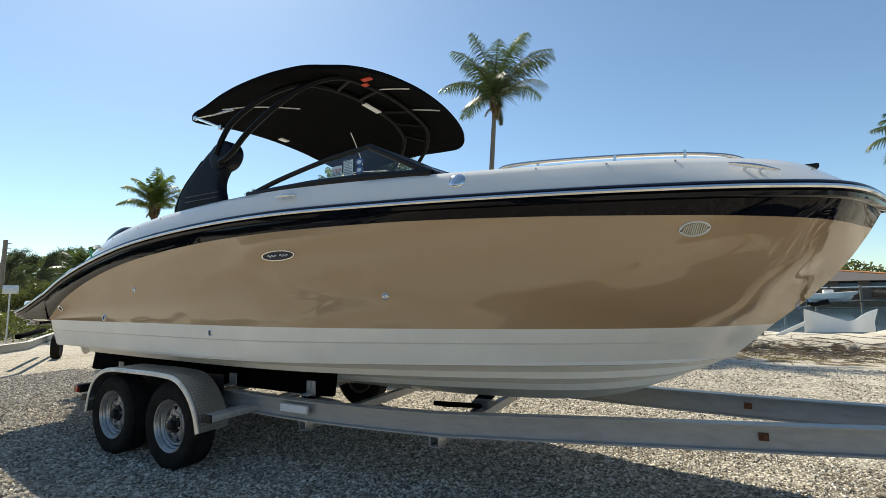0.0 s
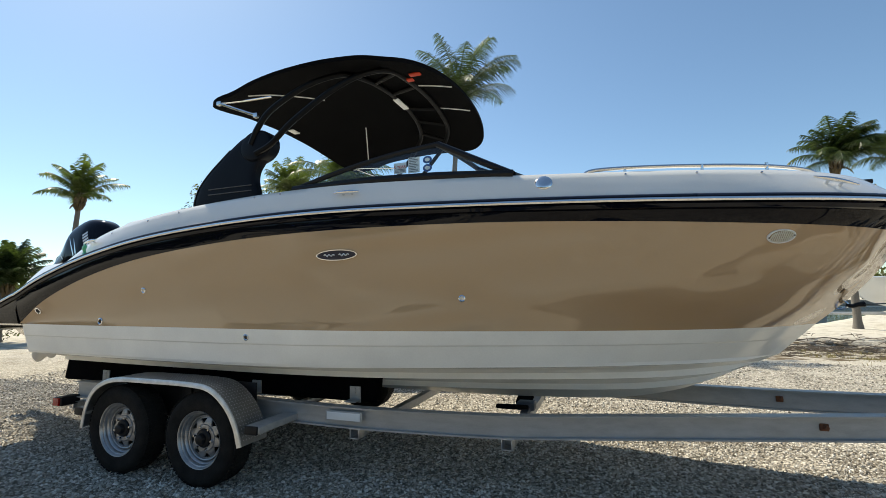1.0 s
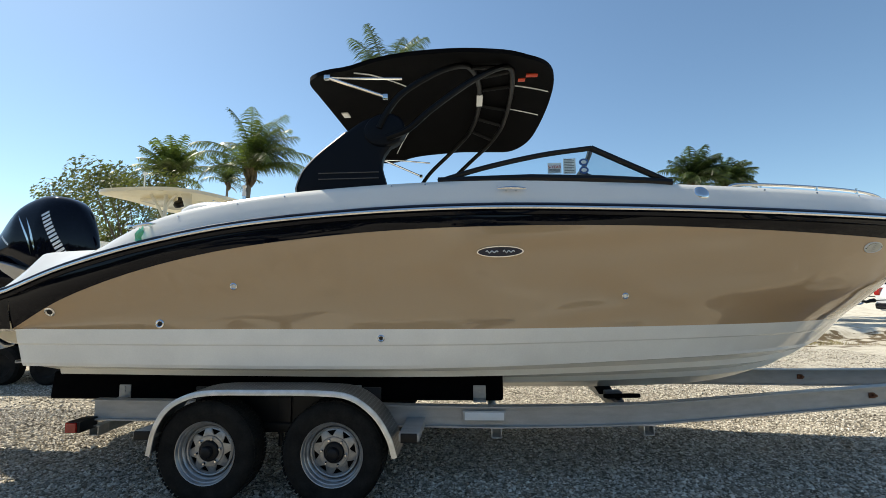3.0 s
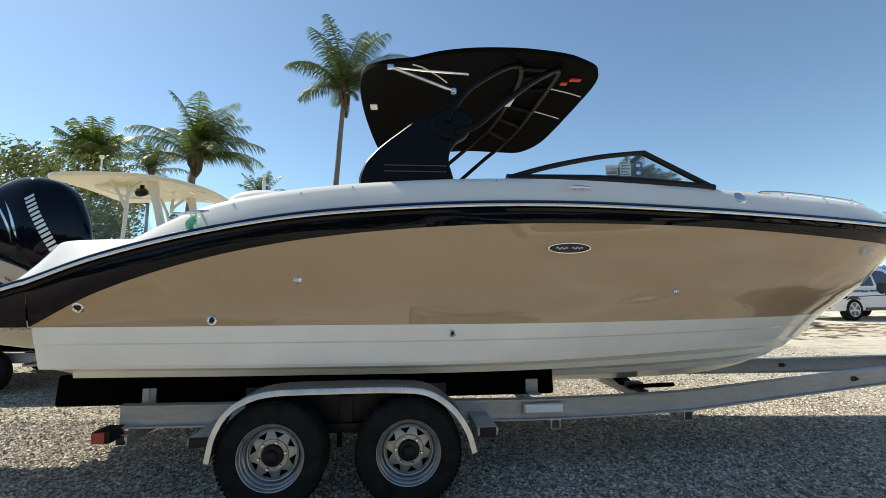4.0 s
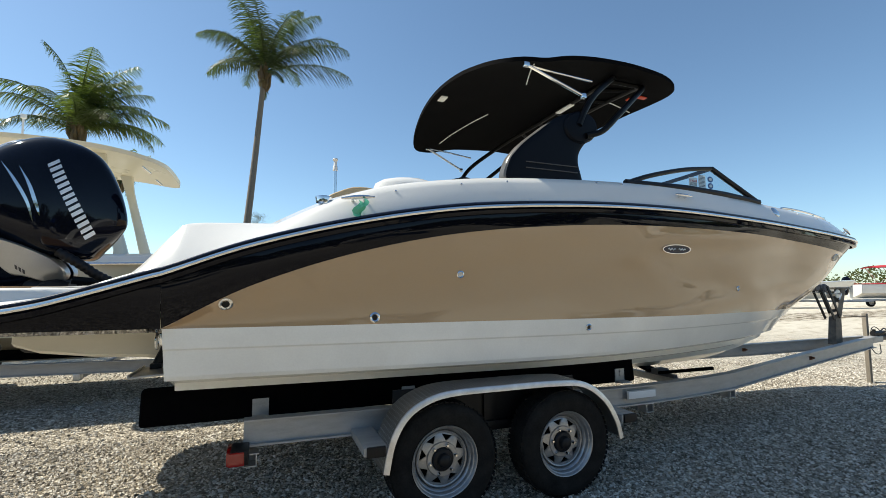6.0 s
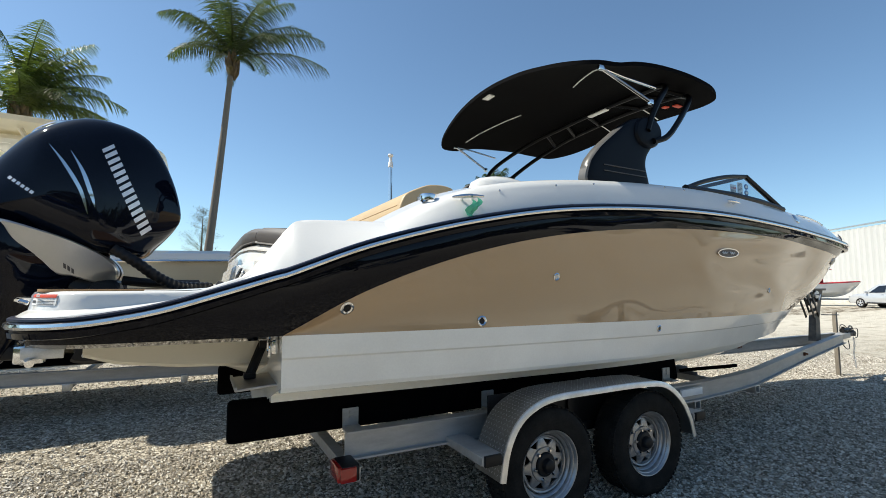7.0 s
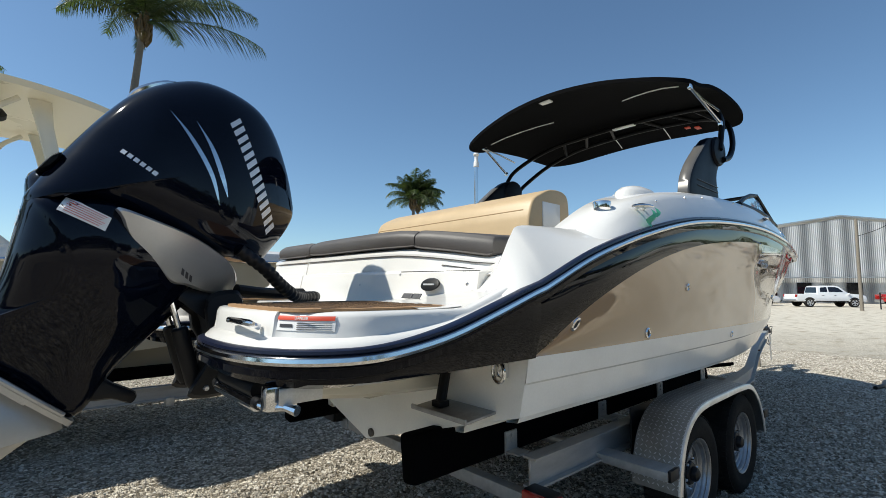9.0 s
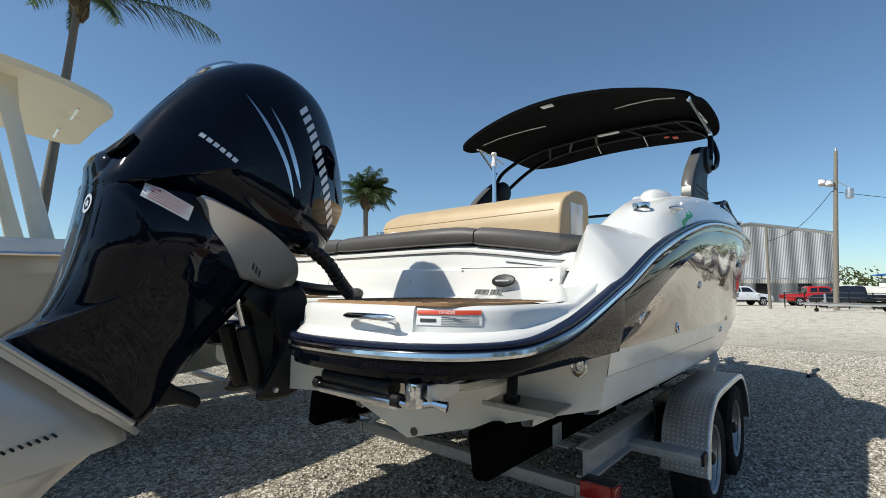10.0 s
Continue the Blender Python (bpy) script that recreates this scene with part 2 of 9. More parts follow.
def inflate(bm, outline, width, power=2.6, y=0.0, rings=9, squash=None):
    """A body whose side view is the outline (x, z) and whose half-width swells to width in the middle."""
    n = len(outline)
    cx, cz = sum(p[0] for p in outline) / n, sum(p[1] for p in outline) / n
    for side in (-1, 1):
        rows = []
        for i in range(rings + 1):
            k = math.cos(i / rings * math.pi / 2) if i < rings else 0.0
            w = width * max(0.0, 1 - k ** power) ** (1 / power)
            ring = []
            for x, z in outline:
                px, pz = cx + k * (x - cx), cz + k * (z - cz)
                f = squash(px, pz) if squash else 1.0
                ring.append((px, y + side * w * f, pz))
            rows.append(ring)
        vs = [[bm.verts.new(p) for p in r] for r in rows[:-1]]
        grid_faces(bm, vs, True)
        c = bm.verts.new(rows[-1][0])
        for k in range(n):
            bm.faces.new((vs[-1][k], vs[-1][(k + 1) % n], c))
    bmesh.ops.remove_doubles(bm, verts=bm.verts[:], dist=0.0004)


def bvh_of(*obs):
    """Search tree over meshes whose parents stand at the origin."""
    verts, faces = [], []
    for ob in obs:
        o = len(verts)
        verts += [v.co.copy() for v in ob.data.vertices]
        faces += [[i + o for i in p.vertices] for p in ob.data.polygons]
    return BVHTree.FromPolygons(verts, faces)


def stick(bm, tree, pts, way, lift=0.002, mat_index=0):
    """A flat outline laid on a surface along the way given."""
    vs = []
    for p in pts:
        hit, nor, _, _ = tree.ray_cast(Vector(p), Vector(way))
        if hit is None:
            return None
        if nor.dot(Vector(way)) > 0:
            nor = -nor
        vs.append(bm.verts.new(hit + nor * lift))
    f = bm.faces.new(vs)
    f.material_index = mat_index
    return f


def oval(cx, cz, rx, rz, y, n=24, tilt=0.0):
    c, s = math.cos(tilt), math.sin(tilt)
    return [(cx + rx * math.cos(a) * c - rz * math.sin(a) * s, y, cz + rx * math.cos(a) * s + rz * math.sin(a) * c) for a in (k * math.tau / n for k in range(n))]


# ---------------------------------------------------------------- ground
def ground_material():
    m = bpy.data.materials.new("crushed_shell_gravel")
    m.use_nodes = True
    n, l = m.node_tree.nodes, m.node_tree.links
    b = n["Principled BSDF"]
    tc = n.new("ShaderNodeTexCoord")
    vor = n.new("ShaderNodeTexVoronoi")
    vor.inputs["Scale"].default_value = 34
    vor2 = n.new("ShaderNodeTexVoronoi")
    vor2.inputs["Scale"].default_value = 75
    big = n.new("ShaderNodeTexNoise")
    big.inputs["Scale"].default_value, big.inputs["Detail"].default_value = 0.35, 5
    for t in (vor, vor2, big):
        l.new(tc.outputs["Object"], t.inputs["Vector"])
    sep = n.new("ShaderNodeSeparateColor")
    l.new(vor.outputs["Color"], sep.inputs[0])
    ramp = n.new("ShaderNodeValToRGB")
    e = ramp.color_ramp.elements
    e[0].position, e[0].color = 0.0, (0.15, 0.128, 0.094, 1)
    e[1].position, e[1].color = 1.0, (0.74, 0.69, 0.595, 1)
    for pos, col in ((0.3, (0.335, 0.30, 0.245, 1)), (0.65, (0.51, 0.465, 0.395, 1))):
        k = e.new(pos)
        k.color = col
    l.new(sep.outputs[0], ramp.inputs[0])
    mix = n.new("ShaderNodeMix")
    mix.data_type, mix.blend_type = "RGBA", "MULTIPLY"
    mix.inputs[0].default_value = 1.0
    br = n.new("ShaderNodeValToRGB")
    br.color_ramp.elements[0].position, br.color_ramp.elements[0].color = 0.3, (0.78, 0.76, 0.72, 1)
    br.color_ramp.elements[1].position, br.color_ramp.elements[1].color = 0.7, (1.1, 1.08, 1.03, 1)
    l.new(big.outputs[0], br.inputs[0])
    l.new(ramp.outputs[0], mix.inputs[6])
    l.new(br.outputs[0], mix.inputs[7])
    # shade between the stones, painted into the colour along the cell edges
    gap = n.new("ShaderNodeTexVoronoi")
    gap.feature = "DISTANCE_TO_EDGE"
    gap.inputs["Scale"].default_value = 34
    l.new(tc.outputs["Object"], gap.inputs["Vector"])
    gap_shade = n.new("ShaderNodeMapRange")
    gap_shade.inputs[1].default_value, gap_shade.inputs[2].default_value = 0.02, 0.14
    gap_shade.inputs[3].default_value, gap_shade.inputs[4].default_value = 0.45, 1.18
    l.new(gap.outputs["Distance"], gap_shade.inputs[0])
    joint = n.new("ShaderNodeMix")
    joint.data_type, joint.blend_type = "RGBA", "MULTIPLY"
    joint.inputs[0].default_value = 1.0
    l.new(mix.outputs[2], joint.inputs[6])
    l.new(gap_shade.outputs[0], joint.inputs[7])
    # pale packed sand beyond the loose gravel, with a ragged border
    off = n.new("ShaderNodeVectorMath")
    off.operation = "SUBTRACT"
    off.inputs[1].default_value = (3.0, -1.0, 0.0)
    l.new(tc.outputs["Object"], off.inputs[0])
    dist = n.new("ShaderNodeVectorMath")
    dist.operation = "LENGTH"
    l.new(off.outputs[0], dist.inputs[0])
    rag = n.new("ShaderNodeTexNoise")
    rag.inputs["Scale"].default_value, rag.inputs["Detail"].default_value = 0.6, 6
    l.new(tc.outputs["Object"], rag.inputs["Vector"])
    edge = n.new("ShaderNodeMath")
    edge.operation, edge.inputs[1].default_value = "MULTIPLY_ADD", 9.0
    l.new(rag.outputs[0], edge.inputs[0])
    l.new(dist.outputs["Value"], edge.inputs[2])
    mask = n.new("ShaderNodeMapRange")
    mask.inputs[1].default_value, mask.inputs[2].default_value = 9.0, 24.0
    l.new(edge.outputs[0], mask.inputs[0])
    speck = n.new("ShaderNodeTexNoise")
    speck.inputs["Scale"].default_value, speck.inputs["Detail"].default_value = 2.2, 8
    l.new(tc.outputs["Object"], speck.inputs["Vector"])
    sand = n.new("ShaderNodeValToRGB")
    sand.color_ramp.elements[0].position, sand.color_ramp.elements[0].color = 0.30, (0.40, 0.34, 0.25, 1)
    sand.color_ramp.elements[1].position, sand.color_ramp.elements[1].color = 0.50, (0.66, 0.61, 0.51, 1)
    l.new(speck.outputs[0], sand.inputs[0])
    blend = n.new("ShaderNodeMix")
    blend.data_type = "RGBA"
    l.new(mask.outputs[0], blend.inputs[0])
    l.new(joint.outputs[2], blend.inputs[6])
    l.new(sand.outputs[0], blend.inputs[7])
    # brown soil on the low bank before the canal
    xyz = n.new("ShaderNodeSeparateXYZ")
    l.new(tc.outputs["Object"], xyz.inputs[0])
    tilt = n.new("ShaderNodeMath")
    tilt.operation, tilt.inputs[1].default_value = "MULTIPLY_ADD", 0.0
    l.new(xyz.outputs["X"], tilt.inputs[0])
    l.new(xyz.outputs["Y"], tilt.inputs[2])
    band = n.new("ShaderNodeMath")
    band.operation, band.inputs[1].default_value, band.inputs[2].default_value = "COMPARE", 10.9, 1.9
    l.new(tilt.outputs[0], band.inputs[0])
    clod = n.new("ShaderNodeMapRange")
    clod.inputs[1].default_value, clod.inputs[2].default_value = 0.46, 0.56
    l.new(speck.outputs[0], clod.inputs[0])
    soil = n.new("ShaderNodeMath")
    soil.operation = "MULTIPLY"
    l.new(band.outputs[0], soil.inputs[0])
    l.new(clod.outputs[0], soil.inputs[1])
    east = n.new("ShaderNodeMapRange")
    east.inputs[1].default_value, east.inputs[2].default_value = 6.5, 8.5
    l.new(xyz.outputs["X"], east.inputs[0])
    soil2 = n.new("ShaderNodeMath")
    soil2.operation = "MULTIPLY"
    l.new(soil.outputs[0], soil2.inputs[0])
    l.new(east.outputs[0], soil2.inputs[1])
    blend2 = n.new("ShaderNodeMix")
    blend2.data_type = "RGBA"
    blend2.inputs[7].default_value = (0.13, 0.095, 0.055, 1)
    l.new(soil2.outputs[0], blend2.inputs[0])
    l.new(blend.outputs[2], blend2.inputs[6])
    l.new(blend2.outputs[2], b.inputs["Base Color"])
    b.inputs["Roughness"].default_value = 0.9
    b.inputs["Specular IOR Level"].default_value = 0.2
    add = n.new("ShaderNodeMath")
    add.operation = "ADD"
    l.new(vor.outputs["Distance"], add.inputs[0])
    l.new(vor2.outputs["Distance"], add.inputs[1])
    bn = n.new("ShaderNodeBump")
    bn.invert = True
    bn.inputs["Strength"].default_value, bn.inputs["Distance"].default_value = 0.9, 0.015
    l.new(add.outputs[0], bn.inputs["Height"])
    l.new(bn.outputs[0], b.inputs["Normal"])
    return m


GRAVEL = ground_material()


def canal(x, y):
    """1 inside the canal beyond the yard, 0 on dry land."""
    d = min(y - 15.75 - 0.10 * (x - 10) - 1.6 * max(0, x - 12.2), x - 2, 70 - x, 66 - y)
    return max(0.0, min(1.0, d / 1.5))


def ground_height(x, y):
    near = math.hypot(x - 4, y)
    h = 0.03 * noise.noise(Vector((x * 0.5, y * 0.5, 0))) * min(1, max(0, (near - 9) / 8))
    # the yard dips towards a low broken bank before the canal
    w = max(0, min(1, (x - 6.8) / 2, (22 - x) / 5))
    e = y + 0.35 * noise.noise(Vector((x * 0.8, 2.0, 3))) + 0.12 * noise.noise(Vector((x * 3, y * 3, 8)))
    dip = max(0, min(1, (e - 6.0) / 5.5)) * max(0, min(1, (12.95 - e) / 0.5))
    h -= w * dip * (0.36 + 0.10 * noise.noise(Vector((x * 0.9, y * 0.9, 3))))
    if w > 0 and y < 20:
        h += w * 0.03 * noise.noise(Vector((x * 2.2, y * 2.2, 1)))
    return h - 1.3 * canal(x, y)


def build_ground():
    bm = bmesh.new()
    bmesh.ops.create_grid(bm, x_segments=380, y_segments=380, size=1.0)
    for v in bm.verts:
        # finer near the boat, out to the horizon
        for i in (0, 1):
            a = v.co[i]
            v.co[i] = math.copysign(abs(a) ** 5, a) * 1900 + a * 45
        v.co.x += 4
        v.co.y += 4
        x, y = v.co.x, v.co.y
        v.co.z = ground_height(x, y)
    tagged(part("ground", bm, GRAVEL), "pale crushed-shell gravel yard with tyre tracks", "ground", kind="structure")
    bm = bmesh.new()
    bmesh.ops.create_grid(bm, x_segments=30, y_segments=30, size=40)
    for v in bm.verts:
        v.co += Vector((34, 52, -0.62))
    water = mat("canal_water", (0.05, 0.10, 0.14), 0.06, vary=0.1, bump=0.25, bump_scale=3, rough_vary=0.03)
    tagged(part("water", bm, water), "blue-grey rippled canal water", "water", kind="structure")


build_ground()

# ---------------------------------------------------------------- the motorboat
YC = 0.05
boat = thing("motorboat", "tan, black and white bowrider motorboat standing on a trailer", "boat", (0, 0, 0))

ST_RAIL = [(1.06, 1.305, 1.49), (1.5, 1.315, 1.656), (2.1, 1.325, 1.814), (2.8, 1.325, 1.936), (3.7, 1.32, 2.008), (4.6, 1.30, 2.03), (5.6, 1.24, 2.01), (6.5, 1.13, 1.985), (7.2, 1.04, 1.955), (7.75, 0.92, 1.93), (8.15, 0.64, 1.925), (8.47, 0.0, 1.925)]
ST_STRIPE = [(1.06, 1.262, 1.20), (1.5, 1.305, 1.428), (2.1, 1.32, 1.628), (2.8, 1.322, 1.770), (3.7, 1.317, 1.860), (4.6, 1.297, 1.892), (5.6, 1.228, 1.887), (6.45, 1.085, 1.863), (7.1, 1.00, 1.824), (7.64, 0.86, 1.792), (8.05, 0.58, 1.773), (8.385, 0.0, 1.77)]
ST_BOOT = [(1.06, 1.24, 1.197), (1.5, 1.24, 1.193), (2.1, 1.237, 1.189), (2.8, 1.227, 1.186), (3.7, 1.215, 1.18), (4.6, 1.186, 1.176), (5.6, 1.078, 1.178), (6.4, 0.86, 1.176), (6.9, 0.685, 1.176), (7.3, 0.49, 1.178), (7.6, 0.265, 1.18), (7.85, 0.0, 1.182)]
ST_CHINE = [(1.07, 1.18, 0.94), (1.5, 1.18, 0.936), (2.1, 1.18, 0.927), (2.8, 1.17, 0.918), (3.7, 1.156, 0.913), (4.6, 1.10, 0.921), (5.6, 0.965, 0.945), (6.3, 0.755, 0.95), (6.7, 0.60, 0.953), (7.0, 0.455, 0.955), (7.33, 0.24, 0.958), (7.61, 0.0, 0.96)]
ST_KEEL = [(1.08, 0.0, 0.575), (1.5, 0.0, 0.57), (2.1, 0.0, 0.565), (2.8, 0.0, 0.565), (3.7, 0.0, 0.55), (4.6, 0.0, 0.54), (5.4, 0.0, 0.54), (5.9, 0.0, 0.55), (6.35, 0.0, 0.57), (6.65, 0.0, 0.605), (6.95, 0.0, 0.675), (7.2, 0.0, 0.775)]
ST_DECK = [(1.06, 1.235, 1.53), (1.5, 1.235, 1.70), (2.1, 1.236, 1.995), (2.8, 1.245, 2.136), (3.7, 1.232, 2.213), (4.6, 1.22, 2.233), (5.6, 1.157, 2.206), (6.45, 1.04, 2.181), (7.1, 0.95, 2.151), (7.6, 0.80, 2.125), (7.98, 0.53, 2.10), (8.26, 0.0, 2.07)]
SPAN = 8
C_RAIL, C_STRIPE, C_BOOT, C_CHINE, C_KEEL, C_DECK = (spline(s, SPAN) for s in (ST_RAIL, ST_STRIPE, ST_BOOT, ST_CHINE, ST_KEEL, ST_DECK))


def side(p, sgn):
    return Vector((p.x, YC + sgn * p.y, p.z))


def between(a, b, n, bulge=0.0, flare=0.0, stem=0.0, aft=0.0, ess=0.0):
    """Lines laid between two long curves, bellied outwards by bulge, hollowed low down by ess, flared towards the bow."""
    out = []
    for i in range(n + 1):
        t = i / n
        row = []
        for p, q in zip(a, b):
            r = p.lerp(q, t)
            k = bulge * math.sin(math.pi * t) * min(1, r.y * 2)
            k += aft * math.sin(math.pi * t) * max(0.0, min(1.0, (3.0 - r.x) / 1.2))
            k -= ess * min(p.y - q.y, 0.12) * (1 - t) * t * t * max(0.0, min(1.0, (6.6 - r.x) / 1.4))
            bow = max(0.0, min(1.0, (r.x - 5.9) / 1.5))
            k += flare * math.sin(math.pi * t ** 1.15) * bow * bow * (3 - 2 * bow) * min(1, r.y * 2.5)
            row.append(Vector((r.x + stem * math.sin(math.pi * t) * max(0.0, 1 - r.y / 0.5), max(r.y + k, 0), r.z)))
        out.append(row)
    return out


def both_sides(bm, rows):
    for sgn in (-1, 1):
        skin(bm, [[side(p, sgn) for p in r] for r in rows])
    bmesh.ops.remove_doubles(bm, verts=bm.verts[:], dist=0.0005)


def build_hull():
    bm = bmesh.new()
    both_sides(bm, between(C_RAIL, C_STRIPE, 8, 0.004, aft=0.010))
    band = part("hull_band", bm, BLACK_GEL, boat, "glossy black band under the rub rail")
    bm = bmesh.new()
    both_sides(bm, between(C_STRIPE, C_BOOT, 18, -0.008, 0.07, 0.055, ess=0.95))
    topside = part("hull_side", bm, TAN, boat, "glossy tan hull side")
    # white bottom: upright band with a fine step, chine flat, strakes, V to the keel
    bm = bmesh.new()
    rows = []
    for t, off in ((0.0, 0.0), (0.42, 0.004), (0.46, -0.003), (1.0, 0.0)):
        rows.append([Vector((r.x, max(r.y + off * min(1, r.y * 3), 0), r.z)) for r in (p.lerp(q, t) for p, q in zip(C_BOOT, C_CHINE))])
    for t, dz in ((0.010, -0.020), (0.06, -0.010), (0.075, 0.030), (0.275, 0.008), (0.285, -0.034), (0.33, -0.024), (0.34, 0.008), (0.59, 0.008), (0.60, -0.034), (0.645, -0.024), (0.655, 0.006), (1.0, 0.0)):
        rows.append([Vector((p.lerp(q, t).x, p.lerp(q, t).y, p.lerp(q, t).z + dz * min(1, p.y * 4))) for p, q in zip(C_CHINE, C_KEEL)])
    both_sides(bm, rows)
    bottom = part("hull_bottom", bm, BOTTOM, boat, "white hull bottom with spray strakes", sharp=12)
    # transom
    bm = bmesh.new()
    prof = [side(C_BOOT[0], -1), side(C_CHINE[0], -1), side(C_KEEL[0], -1), side(C_CHINE[0], 1), side(C_BOOT[0], 1)]
    bm.faces.new([bm.verts.new(p) for p in prof])
    part("transom", bm, BOTTOM, boat)
    # gunwale moulding and deck cap
    bm = bmesh.new()
    rows = between(C_RAIL, C_DECK, 5, 0.007)
    inner1 = [Vector((p.x - 0.02, max(p.y - 0.05, 0), p.z + 0.012)) for p in C_DECK]
    inner2 = [Vector((p.x - 0.10, max(p.y - 0.22, 0), p.z + 0.014)) for p in C_DECK]
    inner3 = [Vector((p.x - 0.13, max(p.y - 0.27, 0), p.z - 0.03)) for p in C_DECK]
    inner4 = [Vector((p.x - 0.15 - 0.25 * max(0, p.x - 6.0) / 2, max(p.y - 0.29 - 0.12 * max(0, p.x - 5.5), 0), 1.32 + 0.45 * min(1, max(0, (p.x - 5.2) / 1.6)))) for p in C_DECK]
    both_sides(bm, rows + [inner1, inner2, inner3, inner4])
    gun = part("gunwale", bm, WHITE, boat, "white moulded gunwale and coaming", sharp=50)
    # cockpit sole
    bm = bmesh.new()
    skin(bm, [[Vector((p.x, YC - p.y, p.z)) for p in inner4], [Vector((p.x, YC + p.y, p.z)) for p in inner4]])
    part("cockpit_sole", bm, CREAM, boat)
    return band, topside, bottom, gun


hull_band, hull_side, hull_bottom, gunwale = build_hull()


def rail_path():
    """The rub rail's run from the stem round the starboard quarter to the engine notch."""
    aft = [(0.99, 1.305, 1.47), (0.76, 1.30, 1.395), (0.56, 1.295, 1.335), (0.38, 1.285, 1.30), (0.25, 1.26, 1.285), (0.13, 1.18, 1.28), (0.05, 1.06, 1.278), (0.01, 0.90, 1.276), (0.0, 0.72, 1.275), (0.01, 0.52, 1.275), (0.06, 0.40, 1.275), (0.16, 0.335, 1.275), (0.40, 0.32, 1.275)]
    return C_RAIL[::-1] + spline([C_RAIL[0]] + [Vector(p) for p in aft], 4)[1:]


def strip(bm, path, sgn, prof):
    """Sweeps a small profile (outward, up) along a path that runs level."""
    rows = []
    n = len(path)
    for i, p in enumerate(path):
        a, b = path[max(i - 1, 0)], path[min(i + 1, n - 1)]
        d = b - a
        nor = Vector((d.y, -d.x, 0))
        nor = nor.normalized() if nor.length > 1e-6 else Vector((1, 0, 0))
        if i == 0:
            nor = Vector((1, 0, 0))
        elif nor.y < -0.2 and p.x > 0.45:
            nor = -nor
        rows.append([bm.verts.new(side(p + nor * o + Vector((0, 0, u)), sgn)) for o, u in prof])
    grid_faces(bm, rows, True)


RAIL = rail_path()
bm = bmesh.new()
for s in (-1, 1):
    strip(bm, RAIL, s, [(-0.02, 0.026), (0.010, 0.026), (0.018, 0.021), (0.019, 0.012), (0.012, 0.008), (-0.02, 0.008)])
part("rub_rail", bm, NAVY, boat, "navy rubber rub rail")
bm = bmesh.new()
for s in (-1, 1):
    strip(bm, RAIL, s, [(-0.02, 0.008), (0.018, 0.008), (0.030, 0.001), (0.032, -0.010), (0.026, -0.020), (-0.02, -0.020)])
part("rail_trim", bm, CHROME, boat, "bright stainless rub rail strip")
bm = bmesh.new()
for s in (-1, 1):
    strip(bm, RAIL, s, [(-0.02, -0.020), (0.008, -0.020), (0.020, -0.034), (0.016, -0.056), (0.002, -0.062), (-0.02, -0.062)])
part("rail_moulding", bm, BLACK_GEL, boat)


